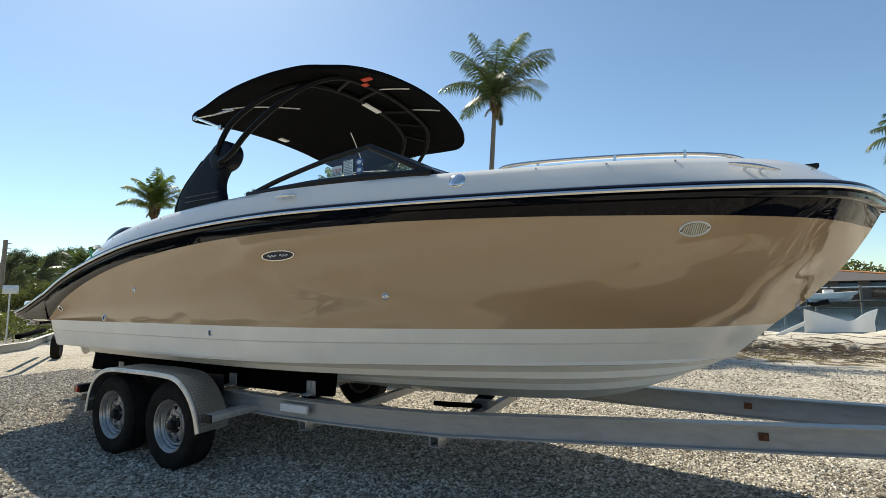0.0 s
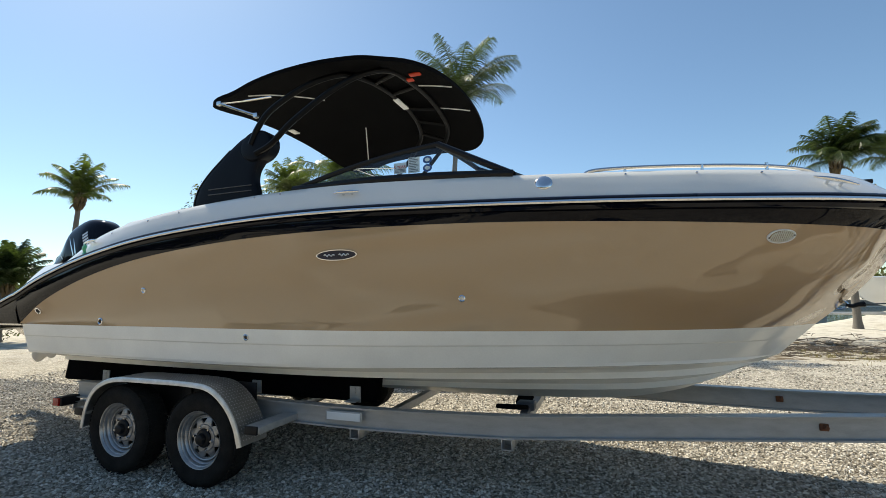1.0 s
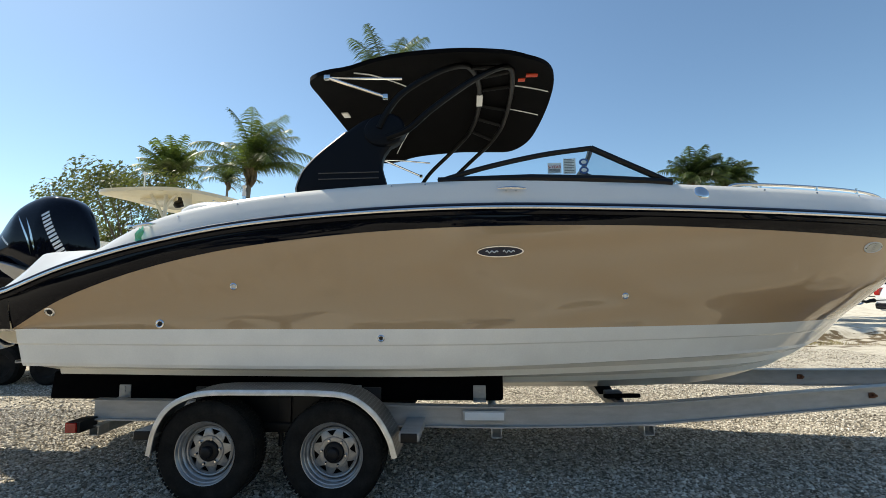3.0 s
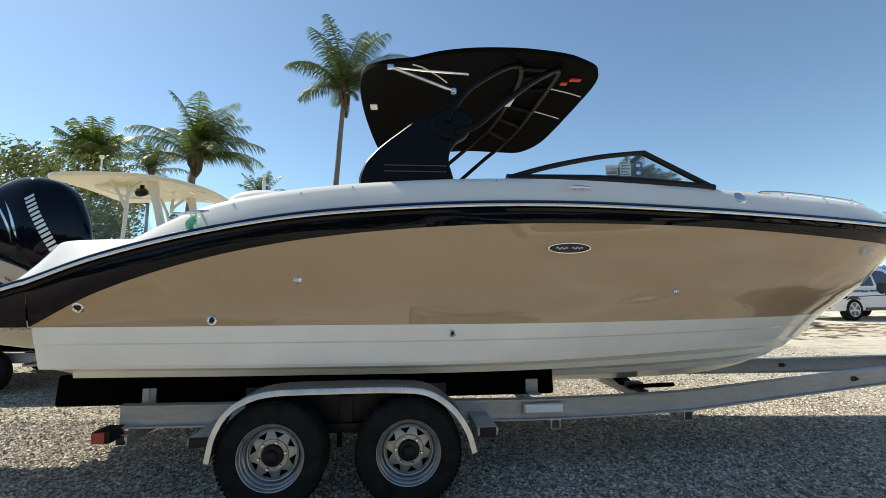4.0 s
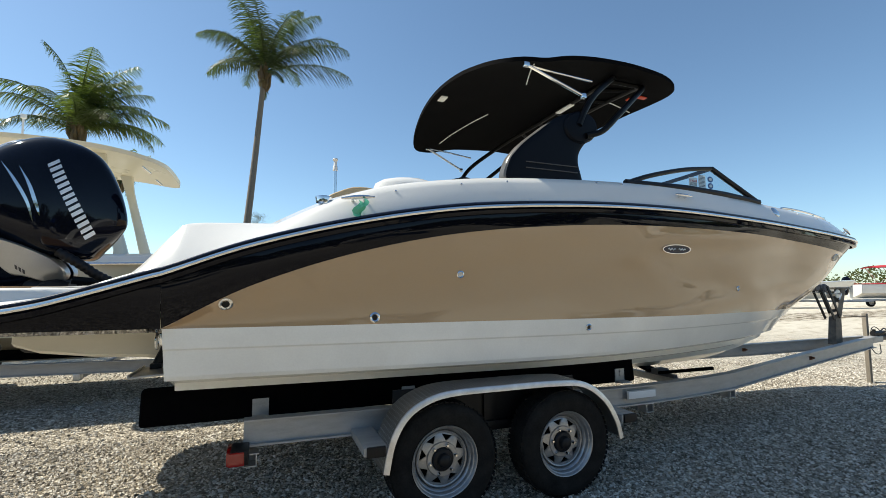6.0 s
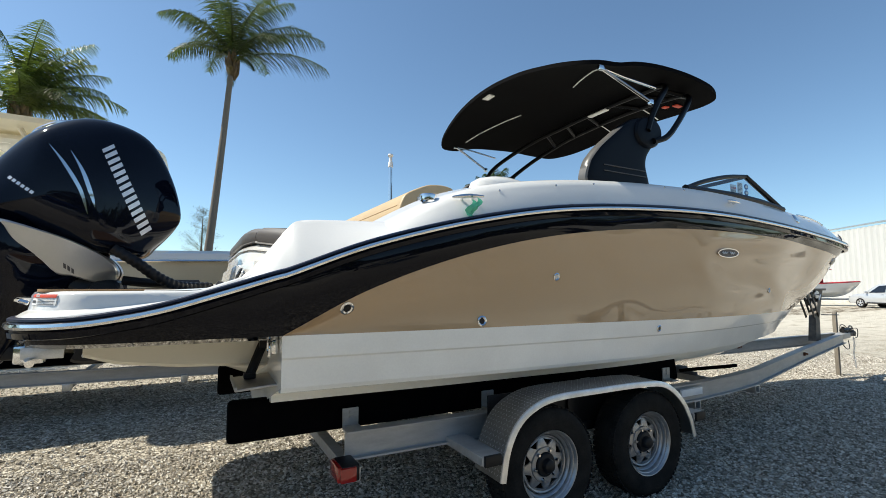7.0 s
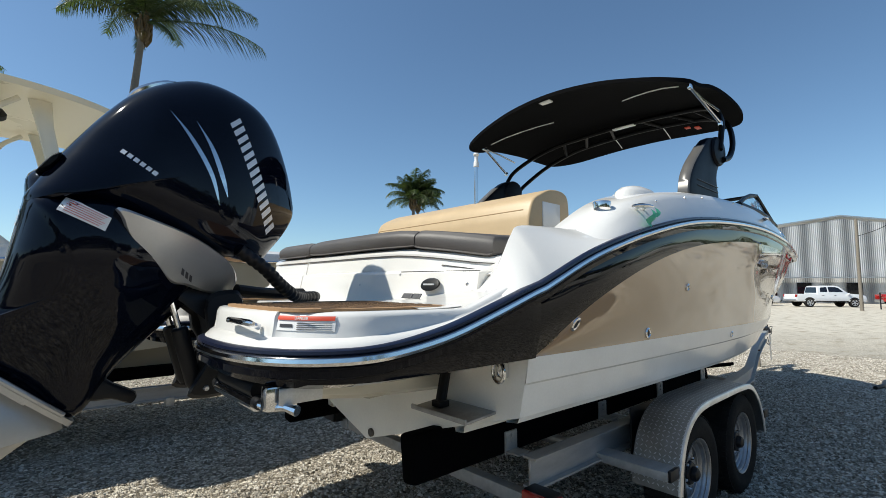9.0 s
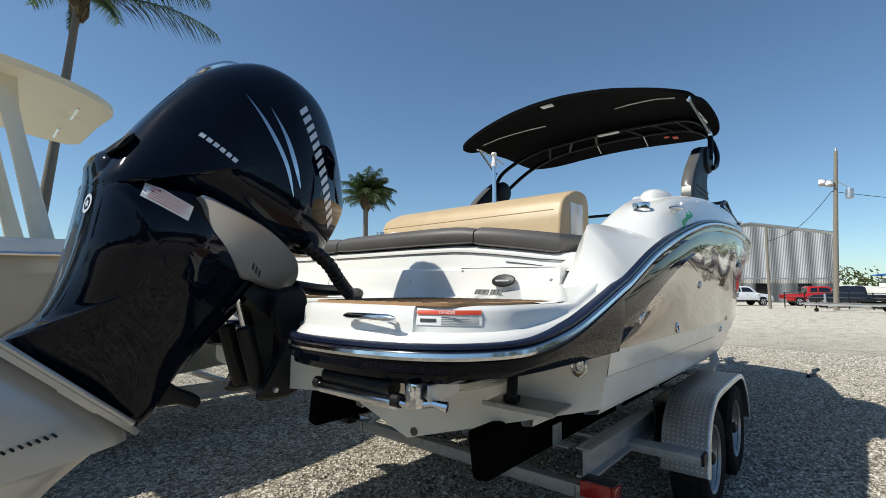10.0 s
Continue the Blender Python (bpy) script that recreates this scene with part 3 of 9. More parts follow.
def build_stern():
    """Swim platform, its black skirt, the pod under it and the coaming wings."""
    n0 = len(C_RAIL) - 1
    ring = RAIL[n0:]
    ring_full = RAIL[n0 - 24:]
    # black skirt
    bm = bmesh.new()
    low = [Vector((p.x + (0.02 if p.x < 0.1 else 0), p.y - 0.03, 1.20 if p.x > 0.12 else 1.19)) for p in ring]
    mid = [Vector((p.x, p.y - 0.002, (p.z * 0.45 + 1.2 * 0.55))) for p in ring]
    under = [Vector((max(p.x, 0.12), max(p.y - 0.12, 0.36), 1.175)) for p in ring]
    bm.free()
    for sgn in (-1, 1):
        bm = bmesh.new()
        skin(bm, [[side(p, sgn) for p in r] for r in (ring, mid, low, under)])
        part("platform_skirt", bm, BLACK_GEL, boat, "glossy black skirt under the swim platform")
    # white shell from rail to the deck
    bm = bmesh.new()
    def inset(p, d, z):
        q = Vector((p.x + d * (1 if p.x < 0.3 else 0.0) * max(0, 1 - p.x / 0.3), p.y - d * (1 if p.x > 0.05 else 0.35), z))
        if p.y < 0.45:
            q.y = p.y + d * 0.6
            q.x = p.x + d * max(0, 1 - p.x / 0.35)
        return q
    rows = [ring]
    for d, f in ((0.008, 0.22), (0.03, 0.34), (0.046, 0.40), (0.052, 0.6), (0.056, 0.86), (0.066, 0.97), (0.085, 1.0)):
        row = []
        for p in ring:
            top = 1.41 + max(0, p.x - 0.70) * 0.36
            row.append(inset(p, d, p.z + (top - p.z) * f))
        rows.append(row)
    both_sides(bm, rows)
    top = rows[-1]
    # deck between the shells
    for sgn in (-1, 1):
        c = [side(p, sgn) for p in top]
        inner = [side(Vector((max(p.x, 0.12), min(p.y, 0.36) if i < len(top) - 6 else p.y, 1.408)), sgn) for i, p in enumerate(top)]
        skin(bm, [c, inner])
    box(bm, (0.80, YC, 1.385), (0.55, 1.2, 0.04), 0.01)
    part("swim_platform", bm, WHITE, boat, "white moulded swim platform", sharp=45)
    # teak mats
    for sgn in (-1, 1):
        bm = bmesh.new()
        o = smooth_loop([(0.10, 0.50), (0.085, 0.80), (0.12, 1.06), (0.25, 1.15), (0.50, 1.175), (0.70, 1.16), (0.78, 1.05), (0.79, 0.7), (0.79, 0.42), (0.5, 0.39), (0.2, 0.42)], 4)
        extrude_poly(bm, [Vector((x, YC + sgn * y, 1.408)) for x, y in o], Vector((0, 0, 0.010)))
        mat_ob = part("teak_mat", bm, TEAK, boat, "brown teak-pattern foam mat")
        for k in range(13):
            bm = bmesh.new()
            box(bm, (0.44, YC + sgn * (0.45 + k * 0.055), 1.4185), (0.62 if 0 < k < 11 else 0.5, 0.005, 0.002))
            part("caulk_line", bm, BLACK_PLASTIC, mat_ob)
    # pod that carries the engine
    bm = bmesh.new()
    rows = []
    for x, w, zb, zc in ((0.20, 0.60, 1.07, 1.01), (0.34, 0.64, 1.03, 0.98), (0.62, 0.68, 1.0, 0.95), (0.86, 0.70, 0.99, 0.90), (1.10, 0.71, 0.98, 0.80)):
        rows.append([Vector((x, YC - w, 1.21)), Vector((x, YC - w, zb + 0.02)), Vector((x, YC - w + 0.03, zb)), Vector((x, YC - 0.30, (zb + zc) / 2)), Vector((x, YC, zc)), Vector((x, YC + 0.30, (zb + zc) / 2)), Vector((x, YC + w - 0.03, zb)), Vector((x, YC + w, zb + 0.02)), Vector((x, YC + w, 1.21))])
    vs = skin(bm, rows)
    bm.faces.new(vs[0])
    part("engine_pod", bm, CREAM, boat, "cream moulded stern pod", sharp=25)
    # quarter panel on each side: from the rail up to the wing's top, over it and down its inner face
    line = spline([Vector(p) for p in ((0.50, 1.215, 1.409), (0.64, 1.205, 1.411), (0.76, 1.19, 1.42), (0.85, 1.175, 1.45), (0.93, 1.16, 1.52), (1.01, 1.145, 1.62), (1.085, 1.13, 1.715), (1.15, 1.125, 1.765), (1.36, 1.13, 1.779), (1.60, 1.135, 1.787), (1.85, 1.14, 1.815), (2.15, 1.14, 1.89))], 5)
    foot = []
    for p in line:
        a, b = sorted(sorted((v for v in ring_full if v.y > 0.9), key=lambda v: abs(v.x - p.x))[:2], key=lambda v: v.x)
        t = (p.x - a.x) / max(b.x - a.x, 1e-6)
        foot.append(a.lerp(b, t) + Vector((0, -0.004, 0.02)))
    for sgn in (-1, 1):
        rows = []
        high = [min(1.0, max(0.0, (p.z - 1.41) / 0.34)) for p in line]
        tuck = [0.055 * (1 - min(1.0, max(0.0, (p.x - 0.66) / 0.34))) for p in line]
        for t, out in ((0.0, 0.0), (0.08, 0.002), (0.25, 0.007), (0.5, 0.010), (0.75, 0.008), (0.95, 0.002)):
            rows.append([f.lerp(p, t) + Vector((0, out - k * (1 - 0.6 * t), -0.03 * (k > 0.02) * (1 - t))) for f, p, k in zip(foot, line, tuck)])
        for dy, dz, dx in ((-0.003, 0.003, 0.0), (-0.014, 0.006, 0.02), (-0.040, 0.008, 0.08), (-0.066, 0.007, 0.13), (-0.080, -0.002, 0.15), (-0.092, -0.03, 0.165)):
            rows.append([p + Vector((dx * h, dy, dz - 0.02 * k)) for p, h, k in zip(line, high, tuck)])
        rows.append([Vector((p.x + 0.02 + 0.05 * h, p.y - 0.125, 1.40)) for p, h in zip(line, high)])
        bm = bmesh.new()
        skin(bm, [[side(p, sgn) for p in r] for r in rows])
        part("quarter_panel", bm, WHITE, boat, "white moulded quarter panel", sharp=40)


build_stern()


def aft_edge(y):
    """The stern bulkhead's front in plan: straight amidships, swept forward to starboard."""
    t = max(0.0, min(1.0, (-0.12 - y) / 0.86))
    return 0.215 * t ** 1.7



def sag(y):
    """How far the bulkhead's rim and the cushion dip towards the starboard quarter."""
    return max(0.0, min(1.0, (-0.40 - y) / 0.5)) ** 1.4


def build_aft_seat():
    # white bulkhead with its lid line
    prof = [(0.862, 1.39), (0.874, 1.41), (0.885, 1.48), (0.90, 1.555), (0.905, 1.565), (0.925, 1.572), (0.938, 1.64), (0.942, 1.652), (0.934, 1.657), (0.934, 1.668), (0.955, 1.686), (1.0, 1.70), (1.92, 1.70), (1.92, 1.33)]
    ys = [-1.02, -0.96, -0.9, -0.8, -0.7, -0.6, -0.5, -0.4, -0.3, -0.2, -0.1, 0.2, 0.598]
    for run in (ys, [0.606, 0.8, 1.0, 1.16]):
        bm = bmesh.new()
        rows = []
        for y in run:
            k = aft_edge(y)
            rows.append([Vector((x + ((k * (0.2 if z < 1.561 else 1.0)) if x < 1.5 else 0), y, z - (0.055 * sag(y) if z > 1.6 and x < 1.5 else 0))) for x, z in prof])
        vs = skin(bm, rows)
        bm.faces.new(vs[0])
        bm.faces.new(vs[-1][::-1])
        part("aft_bulkhead", bm, WHITE, boat, "white moulded stern bulkhead", sharp=28)
    for y0, y1, z, x in ((-0.96, -0.46, 1.566, 0.903), (-0.93, -0.68, 1.622, 0.929), (-0.95, 0.59, 1.6545, 0.935), (0.62, 1.10, 1.6545, 0.935)):
        bm = bmesh.new()
        n = 14
        tube(bm, [(x + aft_edge(y0 + (y1 - y0) * k / n) * (0.2 if z < 1.561 else 1.0), y0 + (y1 - y0) * k / n, z - (0.055 * sag(y0 + (y1 - y0) * k / n) if z > 1.6 else 0)) for k in range(n + 1)], 0.0032, 5)
        part("moulding_seam", bm, VINYL_GREY, boat, "thin dark seam in the moulding")
    # dark sun-pad cushions, rounded and swept like the bulkhead below them
    sec = smooth_loop([(0.018, 1.700), (-0.006, 1.712), (-0.012, 1.745), (-0.006, 1.775), (0.02, 1.797), (0.07, 1.803), (0.45, 1.806), (0.90, 1.800), (0.945, 1.78), (0.95, 1.72), (0.93, 1.700), (0.45, 1.698)], 2)
    for y0, y1 in ((-0.925, -0.505), (-0.498, 0.592), (0.602, 1.12)):
        bm = bmesh.new()
        n = 16
        rows = []
        for i in range(n + 1):
            e = min(i, n - i)
            y = y0 + (y1 - y0) * (i / n)
            f = (0.80, 0.93, 0.985, 1.0)[min(e, 3)]
            y += (0.0, -0.016, -0.020, 0.0)[min(e, 3)] * (1 if i < n / 2 else -1) * (abs(y1 - y0) > 0.2)
            k = aft_edge(y)
            rows.append([Vector((0.955 + k + x * (1 - k / 1.1), y, 1.745 + (z - 1.75) * f - 0.06 * sag(y) * (1 - x * 0.7))) for x, z in sec])
        vs = skin(bm, rows, True)
        bm.faces.new(vs[0])
        bm.faces.new(vs[-1][::-1])
        part("sunpad_cushion", bm, VINYL_GREY, boat, "dark grey vinyl sun-pad cushion", sharp=60)
    # tan backrest with its rolled top
    bm = bmesh.new()
    prof = smooth_loop([(1.92, 1.70), (1.90, 1.90), (1.92, 2.00), (1.96, 2.08), (2.05, 2.13), (2.16, 2.17), (2.30, 2.17), (2.37, 2.12), (2.38, 1.95), (2.36, 1.75)], 3)
    rows = []
    for y, k in ((-0.56, 0.95), (-0.555, 0.985), (-0.54, 1.0), (0.0, 1.0), (0.6, 1.0), (1.18, 1.0), (1.23, 0.95), (1.25, 0.86)):
        rows.append([Vector((2.14 + (x - 2.14) * k, y, 1.95 + (z - 1.95) * k)) for x, z in prof])
    vs = skin(bm, rows, True)
    bm.faces.new(vs[0])
    bm.faces.new(vs[-1][::-1])
    back = part("seat_backrest", bm, VINYL_TAN, boat, "tan vinyl backrest with a rolled top", sharp=60)
    bm = bmesh.new()
    tube(bm, [(1.925, y, 2.005) for y in (-0.5, 0.0, 0.6, 1.2)], 0.006, 6)
    part("piping", bm, VINYL_SEAM, back, "tan stitched seam")
    bm = bmesh.new()
    box(bm, (2.15, -0.562, 1.95), (0.20, 0.014, 0.24), 0.006)
    part("end_panel", bm, WHITE, back, "white moulded backrest end")


build_aft_seat()

# ---------------------------------------------------------------- tower, bimini, windscreen
def canopy_point(u, v, drop=0.0):
    """u aft to fore, v starboard to port, both -1 to 1."""
    e = 6.0 if u > 0 else 12.0
    r = (abs(u) ** e + abs(v) ** e) ** (1 / e)
    if r > 1:
        u, v = u / r, v / r
    x = 4.15 + u * (0.955 + 0.15 * (1 - v * v) if u > 0 else 0.95 + 0.15 * (1 - v * v)) + 0.015 * v
    y = 0.15 + v * (1.235 + 0.02 * (1 - u * u))
    z = 3.215 + 0.045 * u + 0.19 * (1 - v * v) * (1 - 0.50 * max(0, u) ** 2 - 0.2 * max(0, -u) ** 2) + 0.06 * (1 - u * u) - 0.05 * u * u * v * v - drop
    # the cloth sags between its bows
    z -= 0.022 * v ** 6 * math.exp(-((x - 3.52) / 0.14) ** 2) + 0.012 * math.exp(-((x - 4.95) / 0.12) ** 2) * v ** 4
    return Vector((x, y, z))


def build_canopy():
    bm = bmesh.new()
    n = 26
    top = [[canopy_point(-1 + 2 * i / n, -1 + 2 * j / n) for j in range(n + 1)] for i in range(n + 1)]
    for r in top:
        for p in r:
            p.z += 0.006 * noise.noise(p * 3.0)
    vt = skin(bm, top)
    low = [[p + Vector((0, 0, -0.035)) for p in r] for r in top]
    vl = skin(bm, low)
    edge = lambda g: [g[0][j] for j in range(n)] + [g[i][n] for i in range(n)] + [g[n][j] for j in range(n, 0, -1)] + [g[i][0] for i in range(n, 0, -1)]
    a, b = edge(vt), edge(vl)
    for k in range(len(a)):
        q = (a[k], a[(k + 1) % len(a)], b[(k + 1) % len(a)], b[k])
        if (q[0].co - q[1].co).length > 1e-5:
            try:
                bm.faces.new(q)
            except ValueError:
                pass
    bmesh.ops.remove_doubles(bm, verts=bm.verts[:], dist=0.0006)
    cv = part("bimini_canvas", bm, CANVAS, boat, "black canvas bimini top")
    return cv


bimini = build_canopy()


def build_tower():
    leg = smooth_loop([(3.162, 2.17), (3.165, 2.32), (3.245, 2.43), (3.325, 2.505), (3.42, 2.58), (3.525, 2.66), (3.66, 2.745), (3.80, 2.775), (3.90, 2.72), (3.92, 2.60), (3.85, 2.515), (3.808, 2.45), (3.797, 2.37), (3.815, 2.17), (3.5, 2.14)], 5)
    for sgn in (-1, 1):
        y = YC + sgn * 1.115
        bm = bmesh.new()
        inflate(bm, leg, 0.046, 6.0, y, 8)
        ob = part("tower_leg", bm, TOWER, boat, "dark navy tower leg")
        bm = bmesh.new()
        lathe(bm, [(0.0, 0.075), (0.10, 0.075), (0.135, 0.067), (0.148, 0.05), (0.148, -0.05), (0.135, -0.067), (0.10, -0.075), (0.0, -0.075)], Matrix.Translation((3.815, y, 2.655)) @ Matrix.Rotation(radians(-12), 4, "Y") @ Matrix.Diagonal((1.06, 1.0, 0.86, 1.0)) @ Matrix.Rotation(math.pi / 2, 4, "X"))
        part("pivot_cover", bm, TOWER, ob)
        # two lighter lines painted as the highlights along the leg's ledges
        bm = bmesh.new()
        for z in (2.29, 2.335):
            for s in (-1, 1):
                box(bm, (3.545, y + s * 0.047, z), (0.46, 0.010, 0.007), 0.002)
        part("trim_line", bm, VINYL_GREY, ob)
        # aft face skinned in a paler grey that stands for the sun on it
        bm = bmesh.new()
        edge = [p for p in sorted(leg, key=lambda q: q[1]) if p[0] < 3.55 and 2.16 < p[1] < 2.70]
        skin(bm, [[Vector((p[0] - o, y + w, p[1])) for w, o in ((-0.043, -0.012), (-0.035, 0.003), (0.035, 0.003), (0.043, -0.012))] for p in edge])
        part("leg_edge", bm, LEG_SUNLIT, ob, "aft face of the tower leg, paled as if sunlit", sharp=60)
    # two hoops with rungs
    hoops = []
    for half in ([(3.78, 1.19, 2.66), (3.85, 1.185, 2.80), (3.97, 1.16, 2.95), (4.22, 1.05, 3.15), (4.42, 0.86, 3.29), (4.51, 0.60, 3.345), (4.55, 0.30, 3.375), (4.56, 0.0, 3.385)], [(3.84, 1.195, 2.58), (4.00, 1.20, 2.64), (4.18, 1.18, 2.80), (4.45, 1.09, 3.03), (4.66, 0.97, 3.19), (4.80, 0.76, 3.305), (4.85, 0.46, 3.35), (4.87, 0.0, 3.375)]):
        pts = [Vector((x, YC - y, z)) for x, y, z in half] + [Vector((x, YC + y, z)) for x, y, z in half[-2::-1]]
        path = spline(pts, 5)
        hoops.append(path)
        bm = bmesh.new()
        tube(bm, path, 0.024, 10)
        part("tower_hoop", bm, TUBE, boat, "black bent tube hoop")
    for k in (22, 27, 32, 38, 43, 48):
        bm = bmesh.new()
        tube(bm, [hoops[0][k], hoops[1][k]], 0.02, 8)
        part("hoop_rung", bm, TUBE, boat)
    # stainless stays below the canvas, battens and lamps
    for sgn in (-1, 1):
        bm = bmesh.new()
        a, b = Vector((3.36, YC + sgn * 1.12, 3.105)), Vector((3.83, YC + sgn * 1.19, 2.90))
        tube(bm, spline([a, a.lerp(b, 0.5) + Vector((0, 0, 0.0)), b], 4), 0.012, 8)
        tube(bm, [a + Vector((0, 0, 0.0)), (3.62, YC + sgn * 1.12, 3.085), (3.95, YC + sgn * 1.15, 3.055)], 0.009, 8)
        box(bm, a, (0.05, 0.03, 0.035), 0.006)
        box(bm, b, (0.04, 0.03, 0.04), 0.006)
        part("canopy_stay", bm, CHROME, boat, "bright stainless canopy stay")
    tree = bvh_of(bimini)
    for x0, y0, x1, y1 in ((4.87, -0.24, 5.20, -0.205), (4.87, 0.35, 5.19, 0.405), (3.53, -0.92, 3.87, -0.26), (3.53, 1.22, 3.87, 0.56)):
        bm = bmesh.new()
        pts = []
        for k in range(5):
            t = k / 4
            h, _, _, _ = tree.ray_cast(Vector((x0 + (x1 - x0) * t, y0 + (y1 - y0) * t, 2.0)), Vector((0, 0, 1)))
            if h:
                pts.append(h + Vector((0, 0, -0.006)))
        if len(pts) > 1:
            tube(bm, pts, 0.006, 6)
            part("canvas_seam_strip", bm, STICKER, boat, "white binding strip under the canvas")
    for x, y, sx, sy in ((4.56, 0.07, 0.06, 0.26), (3.16, 0.17, 0.07, 0.12)):
        bm = bmesh.new()
        h, _, _, _ = tree.ray_cast(Vector((x, y, 2.0)), Vector((0, 0, 1)))
        box(bm, h + Vector((0, 0, -0.06 if x > 4 else -0.008)), (sx, sy, 0.014), 0.004)
        part("courtesy_lamp", bm, STICKER, boat, "white courtesy lamp under the canopy")
    bm = bmesh.new()
    h, _, _, _ = tree.ray_cast(Vector((5.0, -0.58, 2.0)), Vector((0, 0, 1)))
    box(bm, h + Vector((0, 0, -0.012)), (0.10, 0.05, 0.012), 0.003)
    box(bm, h + Vector((-0.08, 0.08, -0.012)), (0.06, 0.05, 0.012), 0.003)
    part("safety_tag", bm, STICKER_RED, boat, "orange-red tag under the canopy")


build_tower()


def build_windscreen():
    for sgn in (-1, 1):
        Y = lambda y: YC + sgn * y
        a, m1, m2, t, f = (4.22, 1.19, 2.242), (4.55, 1.15, 2.345), (4.98, 1.10, 2.445), (5.36, 1.06, 2.50), (5.91, 1.10, 2.212)
        top = [Vector((x, Y(y), z)) for x, y, z in (a, m1, m2, t)]
        bm = bmesh.new()
        path = spline(top, 6)
        tube(bm, path, 0.020, 8)
        tube(bm, [top[-1], Vector((f[0], Y(f[1]), f[2]))], 0.024, 8)
        tube(bm, [Vector((a[0], Y(a[1]), a[2])), Vector((4.9, Y(1.175), 2.252)), Vector((5.4, Y(1.15), 2.238)), Vector((f[0], Y(f[1]), f[2]))], 0.033, 8)
        fr = part("windscreen_side_frame", bm, BLACK_PLASTIC, boat, "black windscreen frame")
        bm = bmesh.new()
        low = [Vector((4.22 + (5.36 - 4.22) * i / (len(path) - 1), Y(1.185 - 0.03 * i / (len(path) - 1)), 2.245)) for i in range(len(path))]
        skin(bm, [path, low])
        bm.faces.new([bm.verts.new(p) for p in (path[-1], low[-1], Vector((f[0], Y(f[1]), f[2])))])
        g = part("side_pane", bm, GLASS, fr, "tinted clear windscreen pane")
        g.visible_shadow = False
    # wrapped front
    def arc(x, w, z, bow):
        return [Vector((x + bow * (1 - (k / 6) ** 2), YC + w * k / 6, z)) for k in range(-6, 7)]
    top, low = arc(5.36, 1.06, 2.50, 0.10), arc(5.91, 1.10, 2.212, 0.22)
    bm = bmesh.new()
    tube(bm, top, 0.02, 8)
    tube(bm, low, 0.02, 8)
    for k in (4, 8):
        tube(bm, [top[k], low[k]], 0.016, 8)
    fr = part("windscreen_front_frame", bm, BLACK_PLASTIC, boat, "black windscreen frame")
    bm = bmesh.new()
    skin(bm, [top, low])
    g = part("front_pane", bm, GLASS, fr, "tinted clear windscreen pane")
    g.visible_shadow = False


build_windscreen()


